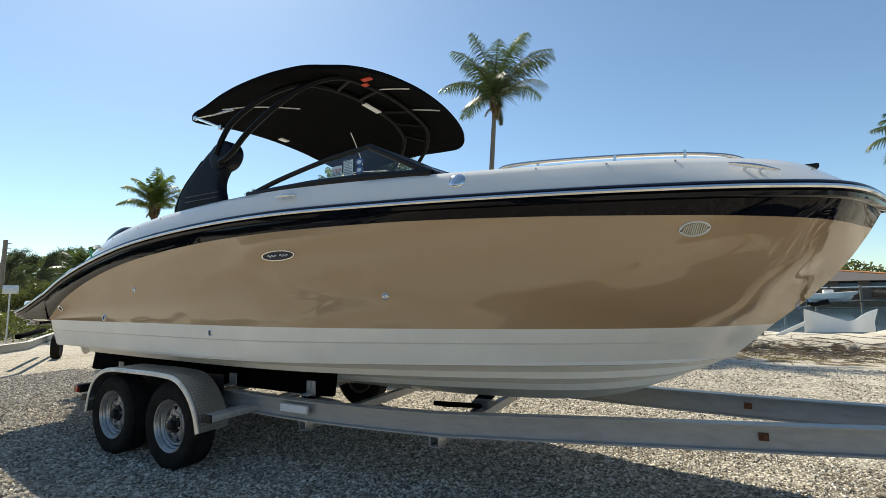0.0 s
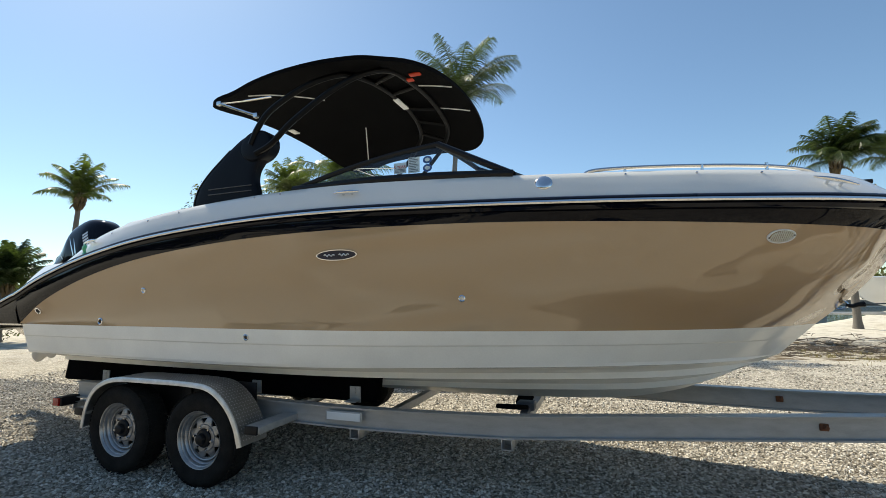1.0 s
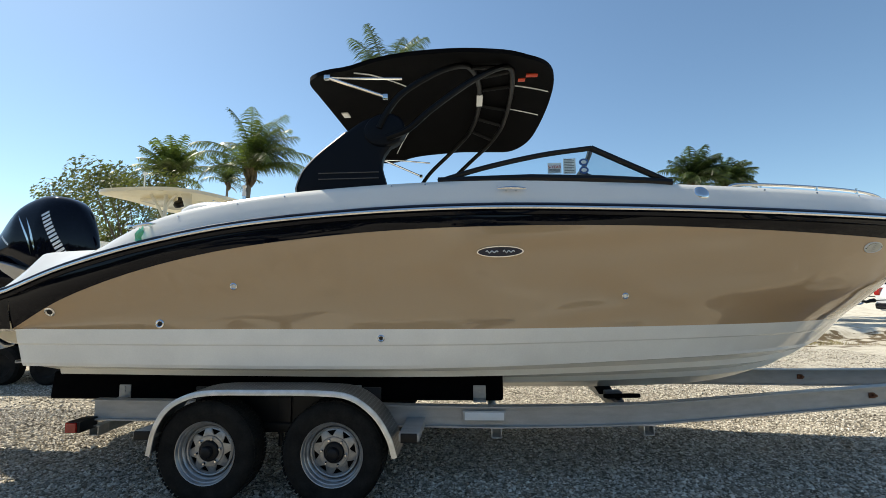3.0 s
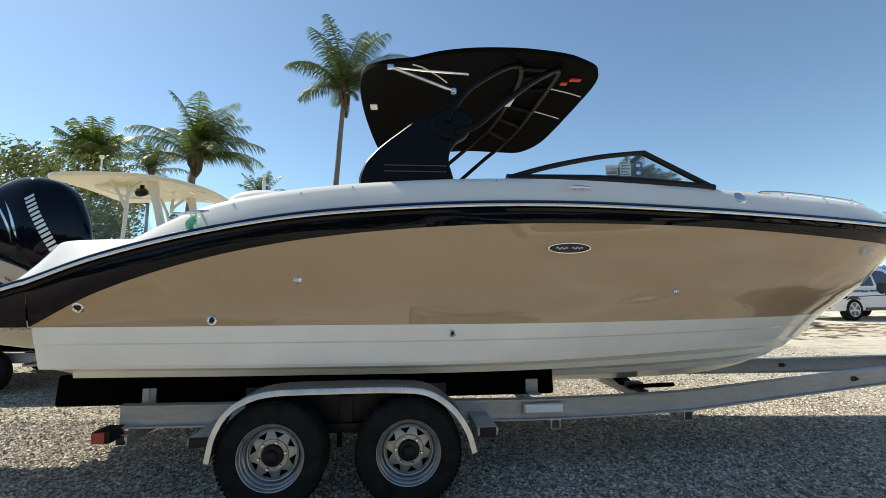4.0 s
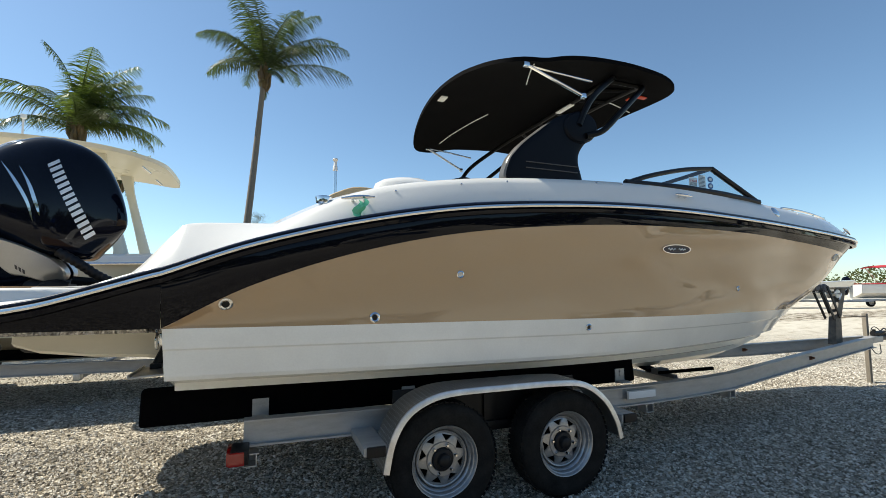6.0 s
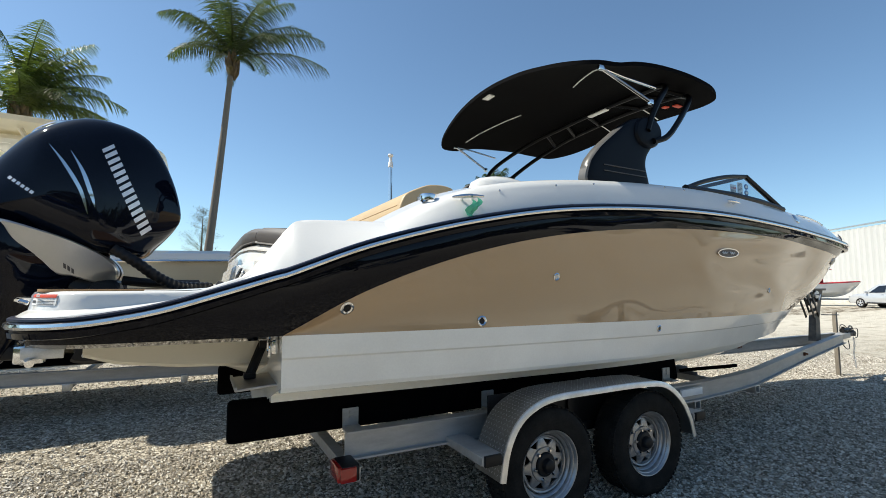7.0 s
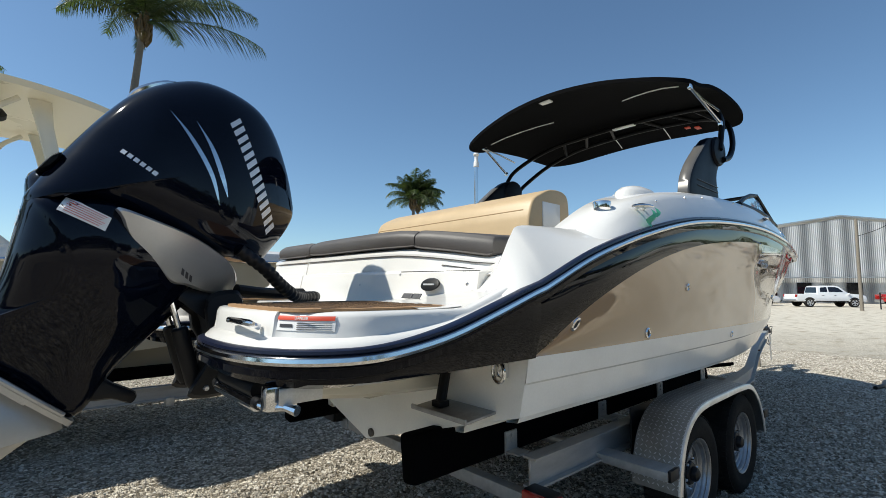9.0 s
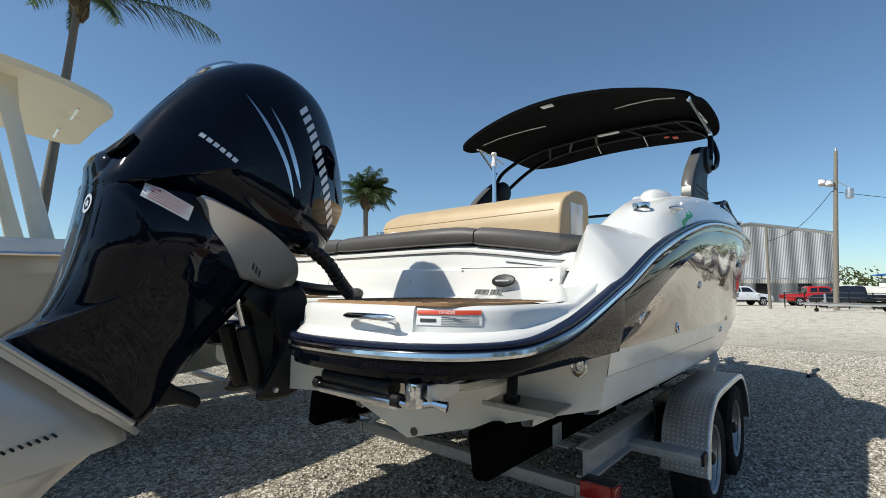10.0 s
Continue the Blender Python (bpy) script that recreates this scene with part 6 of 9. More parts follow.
# ---------------------------------------------------------------- broad-leaved trees and the tree line
def tree(base, height, spread, seed, leaves=5000, leaf=0.16, label="broad-leaved tree with a ragged green crown", name="tree", dense=1.0):
    rng = random.Random(seed)
    ob = thing(name, label, "tree", base)
    bm = bmesh.new()
    th = height * 0.35
    tube(bm, [(0, 0, -0.1), (0.05, 0.02, th * 0.5), (0.02, -0.04, th), (0.1, 0, height * 0.7)], [0.05 * height * 0.6, 0.035 * height * 0.6, 0.03 * height * 0.6, 0.006 * height], 8)
    tips = []
    for k in range(30):
        a = rng.uniform(0, math.tau)
        r = spread * rng.uniform(0.3, 1.0)
        z = height * rng.uniform(0.42, 0.95)
        p = Vector((r * math.cos(a), r * math.sin(a), z))
        tube(bm, [(0, 0, th * rng.uniform(0.6, 1.3)), p * 0.5 + Vector((0, 0, th * 0.35)), p], [0.016 * height * 0.5, 0.01 * height * 0.5, 0.003 * height * 0.5], 5, cap=False)
        tips.append(p)
    part("trunk", bm, BARK, ob, "grey-brown trunk and limbs")
    tips.append(Vector((0, 0, height * 0.92)))
    verts, faces = [], []
    for k in range(leaves):
        c = tips[rng.randrange(len(tips))]
        v = Vector((rng.gauss(0, 1), rng.gauss(0, 1), rng.gauss(0, 0.75)))
        v *= min(1.0, 1.5 / max(v.length, 0.01))
        p = c + v * spread * 0.19
        n = Vector((rng.uniform(-1, 1), rng.uniform(-1, 1), rng.uniform(-0.2, 1))).normalized()
        a = n.orthogonal().normalized() * leaf * rng.uniform(0.5, 1.2)
        b = n.cross(a).normalized() * leaf * rng.uniform(0.25, 0.5)
        i = len(verts)
        verts += [p - a, p + b, p + a, p - b]
        faces.append((i, i + 1, i + 2, i + 3))
    me = bpy.data.meshes.new("crown")
    me.from_pydata(verts, [], faces)
    me.materials.append(FOLIAGE)
    cr = new("crown", me)
    cr.parent = ob
    cr["label"] = "small green leaves in uneven clumps"
    return ob


tree((-5.7, 9.0, 0), 5.4, 1.7, 31, 9000, 0.07, "twiggy tree with a thin olive-green crown")
tree((-8.8, 11.9, 0), 6.1, 2.1, 32, 10000, 0.08, "twiggy tree with a thin olive-green crown")
palm((-10.4, 16.9, 0), (-10.3, 16.85, 7.3), 18, 34, 2.0, "palm with a full yellow-green crown behind the trees", leaflets=50, wid=0.30, lw=0.035, leaf=FROND_YOUNG)
tree((-19, 5.6, 0), 1.9, 1.4, 35, 9000, 0.06)
tree((-18, 6.6, 0), 2.2, 1.3, 37, 9000, 0.06)


def feathery_pine(base, height, seed):
    """A wispy pine: a thin leaning trunk and rising limbs with hanging needle sprays."""
    rng = random.Random(seed)
    ob = thing("pine_tree", "feathery grey-green wind-bent pine-like tree", "tree", base)
    bm = bmesh.new()
    lean = Vector((0.10, 0.24, 0)) * (rng.uniform(0.6, 1.3) if height < 7 else 0.1)
    stem = [lean * height * (k / 10) ** 2 * 0.5 + Vector((0, 0, height * k / 10)) for k in range(11)]
    tube(bm, stem, [0.022 * height * (1 - 0.92 * k / 10) for k in range(11)], 6)
    verts, faces = [], []
    for k in range(34):
        t = 0.22 + 0.76 * k / 34
        i = min(int(t * 10), 9)
        p = stem[i].lerp(stem[i + 1], t * 10 - i)
        a = rng.uniform(0, math.tau)
        ln = height * 0.30 * (1.15 - t) ** 0.7 * rng.uniform(0.6, 1.1)
        d = Vector((math.cos(a), math.sin(a), 0)) * 0.8 + Vector((0, 0, rng.uniform(0.35, 0.9))) + lean * 1.5
        q = p + d * ln
        m = p.lerp(q, 0.5) - Vector((0, 0, 0.06 * ln))
        tube(bm, [p, m, q], [0.012, 0.008, 0.003], 4, cap=False)
        for j in range(150):
            u = rng.random() ** 0.7
            c = p.lerp(q, u) + Vector((rng.gauss(0, 1), rng.gauss(0, 1), rng.gauss(0, 0.7))) * 0.035 * height * (0.3 + u * 0.5)
            n = (d * 0.5 + Vector((rng.gauss(0, 0.6), rng.gauss(0, 0.6), rng.gauss(-0.2, 0.5)))).normalized()
            s = n.orthogonal().normalized() * 0.012
            n = n * rng.uniform(0.10, 0.24)
            b = len(verts)
            verts += [c - s, c + s, c + n]
            faces.append((b, b + 1, b + 2))
    part("trunk", bm, BARK, ob, "thin grey trunk and limbs")
    me = bpy.data.meshes.new("crown")
    me.from_pydata(verts, [], faces)
    me.materials.append(PINE)
    cr = new("crown", me)
    cr.parent = ob
    cr["label"] = "wispy grey-green needle sprays"


PINE = leaf_mat("pine_needle_green", (0.035, 0.045, 0.03), (0.09, 0.105, 0.07))
for _k, (_x, _y, _h) in enumerate(((-25.0, 6.65, 4.15), (-26.7, 7.95, 4.1), (-23.7, 7.4, 4.1), (-28.1, 9.85, 4.75), (-29.8, 11.15, 5.0), (-25.5, 8.6, 4.0), (-27.5, 7.0, 4.2), (0.8, 45.0, 9.0))):
    feathery_pine((_x, _y, 0), _h, 50 + _k)


def tree_line(name, pts, height, seed, count, label):
    """A far wood or hedge: countless leaf tufts along a line, with a ragged top."""
    rng = random.Random(seed)
    verts, faces = [], []
    segs = list(zip(pts[:-1], pts[1:]))
    for k in range(count):
        a, b = segs[rng.randrange(len(segs))]
        t = rng.random()
        x, y = a[0] + (b[0] - a[0]) * t + rng.gauss(0, 1.2), a[1] + (b[1] - a[1]) * t + rng.gauss(0, 1.2)
        top = height * (0.75 + 0.45 * noise.noise(Vector((x * 0.16, y * 0.16, seed))) + 0.2 * noise.noise(Vector((x * 0.6, y * 0.6, seed))))
        z = top * rng.random() ** 0.6
        s = height * 0.045 * rng.uniform(0.6, 1.4)
        n = Vector((rng.uniform(-1, 1), rng.uniform(-1, 1), rng.uniform(-0.3, 1))).normalized()
        u = n.orthogonal().normalized() * s
        w = n.cross(u).normalized() * s * 0.6
        p = Vector((x, y, z))
        i = len(verts)
        verts += [p - u, p + w, p + u, p - w]
        faces.append((i, i + 1, i + 2, i + 3))
    me = bpy.data.meshes.new(name)
    me.from_pydata(verts, [], faces)
    me.materials.append(FOLIAGE)
    return tagged(new(name, me), label, "trees", kind="stuff")


tree_line("far_wood", [(95, -48), (100, -10), (104, 40), (84, 84), (34, 94), (-20, 66), (-45, 30), (-42, 8), (-36, -12)], 5.5, 3, 40000, "far green wood round the yard")
tree_line("near_hedge", [(-36, -12), (-28, -28), (0, -27), (29, -28), (70, -42), (95, -48)], 7.0, 4, 45000, "green wood on the far side of the yard")
tree_line("low_hedge", [(-16, 3.4), (-14.4, 4.4)], 0.95, 6, 9000, "low dark clipped hedge")


# ---------------------------------------------------------------- the second boat and other craft
def hull_shell(bm, L, B, keel, chine, sheer0, sheer1, n=20, lo=0.0, hi=1.0):
    """Rows of a plain planing hull from the keel (0) to the sheer (1); bow at x = L."""
    def sec(t):
        x = L * t
        f = 1 - max(0, (t - 0.5) / 0.5) ** 2.3
        b = B * max(f, 0)
        zs = sheer0 + (sheer1 - sheer0) * t ** 1.6
        bc = B * 0.92 * max(0, 1 - max(0, (t - 0.42) / 0.48) ** 2.0) if t < 0.9 else 0.0
        zc = chine + (zs - chine) * max(0, (t - 0.45) / 0.55) ** 2.2 * 0.75
        zk = keel + (zs - keel) * max(0, (t - 0.6) / 0.4) ** 2.6
        zk = min(zk, zs)
        return [Vector((x, 0, zk)), Vector((x, bc, max(zc, zk))), Vector((x, b, zs))]
    for sg in (-1, 1):
        rows = []
        for i in range(n + 1):
            k, c, s = sec(i / n)
            line = [k, k.lerp(c, 0.5), c] + [c.lerp(s, j / 5) + Vector((0, 0.02 * math.sin(math.pi * j / 5), 0)) for j in range(1, 6)]
            m = len(line) - 1
            line = [line[j] for j in range(m + 1) if lo * m - 1e-6 <= j <= hi * m + 1e-6]
            rows.append([Vector((p.x, sg * p.y, p.z)) for p in line])
        skin(bm, rows)


def open_boat(at, heading, L, B, mats, label, top=None, trailer=True, ground_z=0.0, keel=0.65, freeboard=1.0, group=""):
    """A small craft on a plain trailer: hull, deck, console, outboard, optional canvas."""
    ob = thing("motorboat", label, "boat", (at[0], at[1], ground_z), group)
    ob.rotation_euler = (0, 0, radians(heading))
    hullm, deckm, topm = mats
    bm = bmesh.new()
    hull_shell(bm, L, B, keel, keel + 0.38, keel + freeboard, keel + freeboard + 0.25)
    bm.faces.new([bm.verts.new(p) for p in ((0, -B, keel + freeboard), (0, -B * 0.92, keel + 0.38), (0, 0, keel), (0, B * 0.92, keel + 0.38), (0, B, keel + freeboard))])
    part("hull", bm, hullm, ob)
    bm = bmesh.new()
    rows = []
    for i in range(13):
        t = i / 12 * 0.97
        b = B * max(0.0, 1 - max(0, (t - 0.5) / 0.5) ** 2.3)
        z = keel + freeboard + 0.25 * t ** 1.6
        rows.append([Vector((L * t, y, z + dz)) for y, dz in ((-b - 0.02, 0.0), (-b - 0.02, 0.05), (-b + 0.14, 0.07), (-b * 0.6, 0.03), (b * 0.6, 0.03), (b - 0.14, 0.07), (b + 0.02, 0.05), (b + 0.02, 0.0))])
    skin(bm, rows)
    part("deck", bm, deckm, ob)
    bm = bmesh.new()
    z0 = keel + freeboard
    box(bm, (L * 0.45, 0, z0 + 0.25), (0.9, B * 0.8, 0.5), 0.08)
    part("console", bm, deckm, ob)
    bm = bmesh.new()
    skin(bm, [[Vector((L * 0.52, -B * 0.4, z0 + 0.5)), Vector((L * 0.52, B * 0.4, z0 + 0.5))], [Vector((L * 0.46, -B * 0.36, z0 + 0.85)), Vector((L * 0.46, B * 0.36, z0 + 0.85))]])
    part("windscreen", bm, DARK_GLASS, ob)
    bm = bmesh.new()
    inflate(bm, smooth_loop([(-0.55, z0 + 0.1), (-0.5, z0 + 0.5), (-0.2, z0 + 0.6), (0.02, z0 + 0.35), (-0.1, z0 + 0.0), (-0.25, z0 - 0.7), (-0.45, z0 - 0.7)], 3), 0.2, 2.6, 0, 6)
    part("outboard", bm, ENGINE, ob)
    if top:
        bm = bmesh.new()
        rows = []
        for i in range(7):
            x = L * (0.18 + 0.4 * i / 6)
            rows.append([Vector((x, B * 0.75 * j / 4, z0 + top + 0.14 * (1 - (j / 4) ** 2) + 0.1 * math.sin(i / 6 * math.pi))) for j in range(-4, 5)])
        vs = skin(bm, rows)
        skin(bm, [[p + Vector((0, 0, -0.03)) for p in r] for r in rows])
        part("canvas_top", bm, topm, ob)
        for x in (0.24, 0.52):
            for s in (-1, 1):
                bm = bmesh.new()
                tube(bm, [(L * 0.38, s * B * 0.85, z0), (L * x, s * B * 0.74, z0 + top)], 0.015, 6)
                part("canopy_leg", bm, CHROME, ob)
    if trailer:
        bm = bmesh.new()
        for s in (-1, 1):
            tube(bm, [(0.2, s * 0.75, 0.5), (L * 0.6, s * 0.75, 0.5), (L * 1.12, 0, 0.5)], 0.05, 4)
        box(bm, (L * 0.3, 0, 0.55), (L * 0.5, 1.3, 0.12), 0.02)
        part("trailer_frame", bm, GALV, ob)
        for s in (-1, 1):
            bm = bmesh.new()
            lathe(bm, [(0.0, 0.07), (0.17, 0.08), (0.28, 0.09), (0.30, 0.06), (0.30, -0.06), (0.28, -0.09), (0.0, -0.07)], Matrix.Translation((L * 0.28, s * 1.0, 0.30)) @ Matrix.Rotation(math.pi / 2, 4, "X"), 20)
            wh = part("trailer_wheel", bm, RUBBER, ob)
            bm = bmesh.new()
            lathe(bm, [(0.0, 0.085), (0.06, 0.09), (0.15, 0.086), (0.17, 0.095), (0.18, 0.08)], Matrix.Translation((L * 0.28, s * 1.0, 0.30)) @ Matrix.Rotation(math.pi / 2 * s, 4, "X"), 20)
            part("rim", bm, GALV, wh)
    return ob


def thin_shell_mat(name, color):
    """Thin moulded glass fibre that lets some sunlight glow through."""
    m = mat(name, color, 0.3, vary=0.03, scale=2)
    n, l = m.node_tree.nodes, m.node_tree.links
    b, out = n["Principled BSDF"], n["Material Output"]
    tr, mx = n.new("ShaderNodeBsdfTranslucent"), n.new("ShaderNodeMixShader")
    tr.inputs[0].default_value = (0.85, 0.78, 0.60, 1)
    mx.inputs[0].default_value = 0.30
    l.new(b.outputs[0], mx.inputs[1])
    l.new(tr.outputs[0], mx.inputs[2])
    l.new(mx.outputs[0], out.inputs[0])
    return m


HARDTOP = thin_shell_mat("cream_hard_top_moulding", (0.76, 0.72, 0.60))


def build_second_boat():
    """Centre-console fishing boat with a cream hard top, on its own trailer beside the first."""
    CY = 3.82
    b2 = thing("centre_console_boat", "sand-coloured centre-console fishing boat with a cream hard top", "boat", (0, 0, 0))
    X0, L, B = -4.6, 8.6, 1.2
    off = Vector((X0, CY, 0))
    bm = bmesh.new()
    hull_shell(bm, L, B, 0.46, 0.86, 1.62, 1.86, 24)
    bm.faces.new([bm.verts.new(p) for p in ((0, -B, 1.62), (0, -B * 0.92, 0.86), (0, 0, 0.46), (0, B * 0.92, 0.86), (0, B, 1.62))])
    for v in bm.verts:
        v.co += off
    part("hull", bm, SAND_HULL, b2, "glossy sand-coloured hull")
    bm = bmesh.new()
    rows = []
    for i in range(25):
        t = i / 24
        b = B * max(0.0, 1 - max(0, (t - 0.5) / 0.5) ** 2.3)
        z = 1.62 + 0.24 * t ** 1.6
        bi = max(b - 0.26, 0)
        rows.append([off + Vector((L * t, y, z + dz)) for y, dz in ((-b - 0.03, 0.0), (-b - 0.035, 0.03), (-b - 0.01, 0.10), (-b + 0.05, 0.135), (-bi, 0.14), (-max(bi - 0.02, 0), -0.45), (max(bi - 0.02, 0), -0.45), (bi, 0.14), (b - 0.05, 0.135), (b + 0.01, 0.10), (b + 0.035, 0.03), (b + 0.03, 0.0))])
    skin(bm, rows)
    part("gunwale", bm, WHITE, b2, "white moulded gunwale")
    bm = bmesh.new()
    for sg in (-1, 1):
        tube(bm, [off + Vector((L * i / 24, sg * (B * max(0.0, 1 - max(0, (i / 24 - 0.5) / 0.5) ** 2.3) + 0.035), 1.62 + 0.24 * (i / 24) ** 1.6 + 0.01)) for i in range(24)], 0.016, 6)
    part("rub_rail", bm, CHROME, b2)
    # console and windscreen
    bm = bmesh.new()
    prof = [(-1.55, 1.2), (-1.55, 2.15), (-1.40, 2.26), (-1.05, 2.24), (-0.62, 1.86), (-0.35, 1.80), (-0.20, 1.70), (-0.20, 1.2)]
    extrude_poly(bm, [Vector((x, CY - 0.52, z)) for x, z in prof], Vector((0, 1.04, 0)))
    part("console", bm, WHITE, b2, "white moulded console", sharp=45)
    bm = bmesh.new()
    skin(bm, [[Vector((-0.95, CY - 0.55, 2.15)), Vector((-0.80, CY, 2.15)), Vector((-0.95, CY + 0.55, 2.15))], [Vector((-1.25, CY - 0.50, 2.95)), Vector((-1.15, CY, 2.95)), Vector((-1.25, CY + 0.50, 2.95))]])
    for s in (-1, 1):
        skin(bm, [[Vector((-0.95, CY + s * 0.55, 2.15)), Vector((-1.5, CY + s * 0.6, 2.2))], [Vector((-1.25, CY + s * 0.5, 2.95)), Vector((-1.6, CY + s * 0.55, 2.95))]])
    g = part("windscreen", bm, GLASS, b2, "clear console windscreen")
    g.visible_shadow = False
    bm = bmesh.new()
    box(bm, (-2.15, CY, 1.62), (0.55, 0.95, 0.75), 0.06)
    box(bm, (-2.35, CY, 2.2), (0.14, 0.95, 0.45), 0.05)
    part("leaning_post", bm, WHITE, b2, "white helm seat")
    # hard top: thin shell, rounded fore end turned down
    bm = bmesh.new()
    n = 22
    def pt(u, v, dz):
        r = (abs(u) ** 6 + abs(v) ** 6) ** (1 / 6)
        if r > 1:
            u, v = u / r, v / r
        x = -0.83 + u * 1.09
        z = 3.235 + 0.05 * (1 - v * v) - 0.15 * max(0, u) ** 2.2 - 0.05 * max(0, -u) ** 2 + dz
        return Vector((x, CY - 0.05 + v * (1.02 - 0.12 * u), z))
    tp = skin(bm, [[pt(-1 + 2 * i / n, -1 + 2 * j / n, 0.0) for j in range(n + 1)] for i in range(n + 1)])
    lo = skin(bm, [[pt((-1 + 2 * i / n) * 0.985, (-1 + 2 * j / n) * 0.985, -0.055) for j in range(n + 1)] for i in range(n + 1)])
    ed = lambda g: [g[0][j] for j in range(n)] + [g[i][n] for i in range(n)] + [g[n][j] for j in range(n, 0, -1)] + [g[i][0] for i in range(n, 0, -1)]
    a, b = ed(tp), ed(lo)
    for k in range(len(a)):
        q = (a[k], a[(k + 1) % len(a)], b[(k + 1) % len(a)], b[k])
        if (q[0].co - q[1].co).length > 1e-5:
            bm.faces.new(q)
    bmesh.ops.remove_doubles(bm, verts=bm.verts[:], dist=0.0006)
    top = part("hard_top", bm, HARDTOP, b2, "cream moulded hard top", sharp=60)
    bm = bmesh.new()
    box(bm, (-1.25, CY, 3.15), (0.55, 0.95, 0.06), 0.02)
    part("top_locker", bm, CREAM, top, "cream overhead locker")
    bm = bmesh.new()
    lathe(bm, [(0.0, -0.02), (0.05, -0.03), (0.085, -0.05), (0.095, -0.04), (0.098, 0.0), (0.07, 0.04), (0.0, 0.05)], Matrix.Translation((-0.84, CY - 0.38, 3.08)) @ Matrix.Rotation(radians(35), 4, "X"), 24)
    box(bm, (-0.84, CY - 0.36, 3.15), (0.05, 0.05, 0.10), 0.008)
    part("spreader_lamp", bm, BLACK_PLASTIC, top, "dark round lamp hung below the top")
    # top supports
    for s in (-1, 1):
        for pts, r in (([(-1.05, 0.66, 1.5), (-0.92, 0.68, 2.3), (-0.86, 0.70, 3.18)], 0.03), ([(-0.90, 0.68, 2.75), (-0.98, 0.72, 2.95), (-1.10, 0.76, 3.18)], 0.026), ([(-0.87, 0.68, 2.92), (-0.80, 0.70, 3.05), (-0.66, 0.72, 3.17)], 0.024)):
            bm = bmesh.new()
            tube(bm, spline([Vector((x, CY + s * y, z)) for x, y, z in pts], 4), r, 10)
            part("top_support", bm, CREAM, b2, "cream painted support tube")
        bm = bmesh.new()
        rows = []
        for x, z, w in ((-0.08, 1.45, 0.085), (-0.19, 1.84, 0.080), (-0.31, 2.31, 0.065), (-0.415, 2.73, 0.058), (-0.47, 2.95, 0.062), (-0.52, 3.19, 0.085)):
            rows.append([Vector((x + w * a, CY + s * (0.70 - 0.02 * (z - 1.5)) + c, z)) for a, c in ((-1, -0.018), (-0.8, -0.03), (0.8, -0.03), (1, -0.018), (1, 0.018), (0.8, 0.03), (-0.8, 0.03), (-1, 0.018))])
        skin(bm, rows, True)
        part("support_panel", bm, CREAM, b2, "broad cream moulded support", sharp=60)
    for y in (CY - 0.5, CY + 0.3):
        bm = bmesh.new()
        tube(bm, [(-0.02, y - 0.18, 3.06), (0.0, y + 0.2, 3.06)], 0.012, 6)
        part("grab_bar", bm, CHROME, b2)
    bm = bmesh.new()
    tube(bm, [(-1.35, CY - 0.6, 3.24), (-1.35, CY - 0.6, 3.58)], 0.012, 6)
    lathe(bm, [(0.0, 0.03), (0.035, 0.03), (0.03, -0.02), (0.0, -0.03)], Matrix.Translation((-1.35, CY - 0.6, 3.59)), 10)
    part("antenna_stub", bm, WHITE, b2)
    tr = thing("boat_trailer", "galvanised trailer under the sand-coloured boat", "trailer", (0, 0, 0))
    for s in (-1, 1):
        bm = bmesh.new()
        beam(bm, [(-4.6, CY + s * 0.95, 0.52), (1.2, CY + s * 0.95, 0.44), (3.0, CY + s * 0.75, 0.46), (5.6, CY + s * 0.06, 0.52)], 0.14, 0.014, 0.04)
        part("frame_rail", bm, ALU, tr)
        bm = bmesh.new()
        box(bm, (-1.6, CY + s * 0.62, 0.615), (4.6, 0.10, 0.12), 0.02)
        part("bunk", bm, CARPET, tr)
        for x in (-3.2, -2.4):
            bm = bmesh.new()
            lathe(bm, [(0.0, 0.05), (0.17, 0.07), (0.19, 0.09), (0.28, 0.095), (0.315, 0.06), (0.315, -0.06), (0.28, -0.095), (0.0, -0.07)], Matrix.Translation((x, CY + s * 1.10, 0.315)) @ Matrix.Rotation(math.pi / 2, 4, "X"), 28)
            part("wheel", bm, RUBBER, tr)
        for x in (-0.5, 0.6, 1.6):
            bm = bmesh.new()
            box(bm, (x, CY + s * 0.95, 0.36), (0.07, 0.11, 0.08), 0.004)
            part("cross_member_end", bm, GALV, tr)
    for x in (-4.3, -0.5, 1.6):
        bm = bmesh.new()
        box(bm, (x, CY, 0.36), (0.06, 1.8, 0.06), 0.004)
        part("cross_member", bm, ALU, tr)
    bm = bmesh.new()
    inflate(bm, smooth_loop([(-5.35, 1.75), (-5.25, 2.2), (-4.95, 2.4), (-4.7, 2.2), (-4.75, 1.7), (-4.9, 0.95), (-5.2, 0.95)], 4), 0.24, 2.6, CY, 8)
    ob2 = tagged(part("outboard_engine", bm, ENGINE), "black outboard engine hung on the sand-coloured boat", "outboard engine")


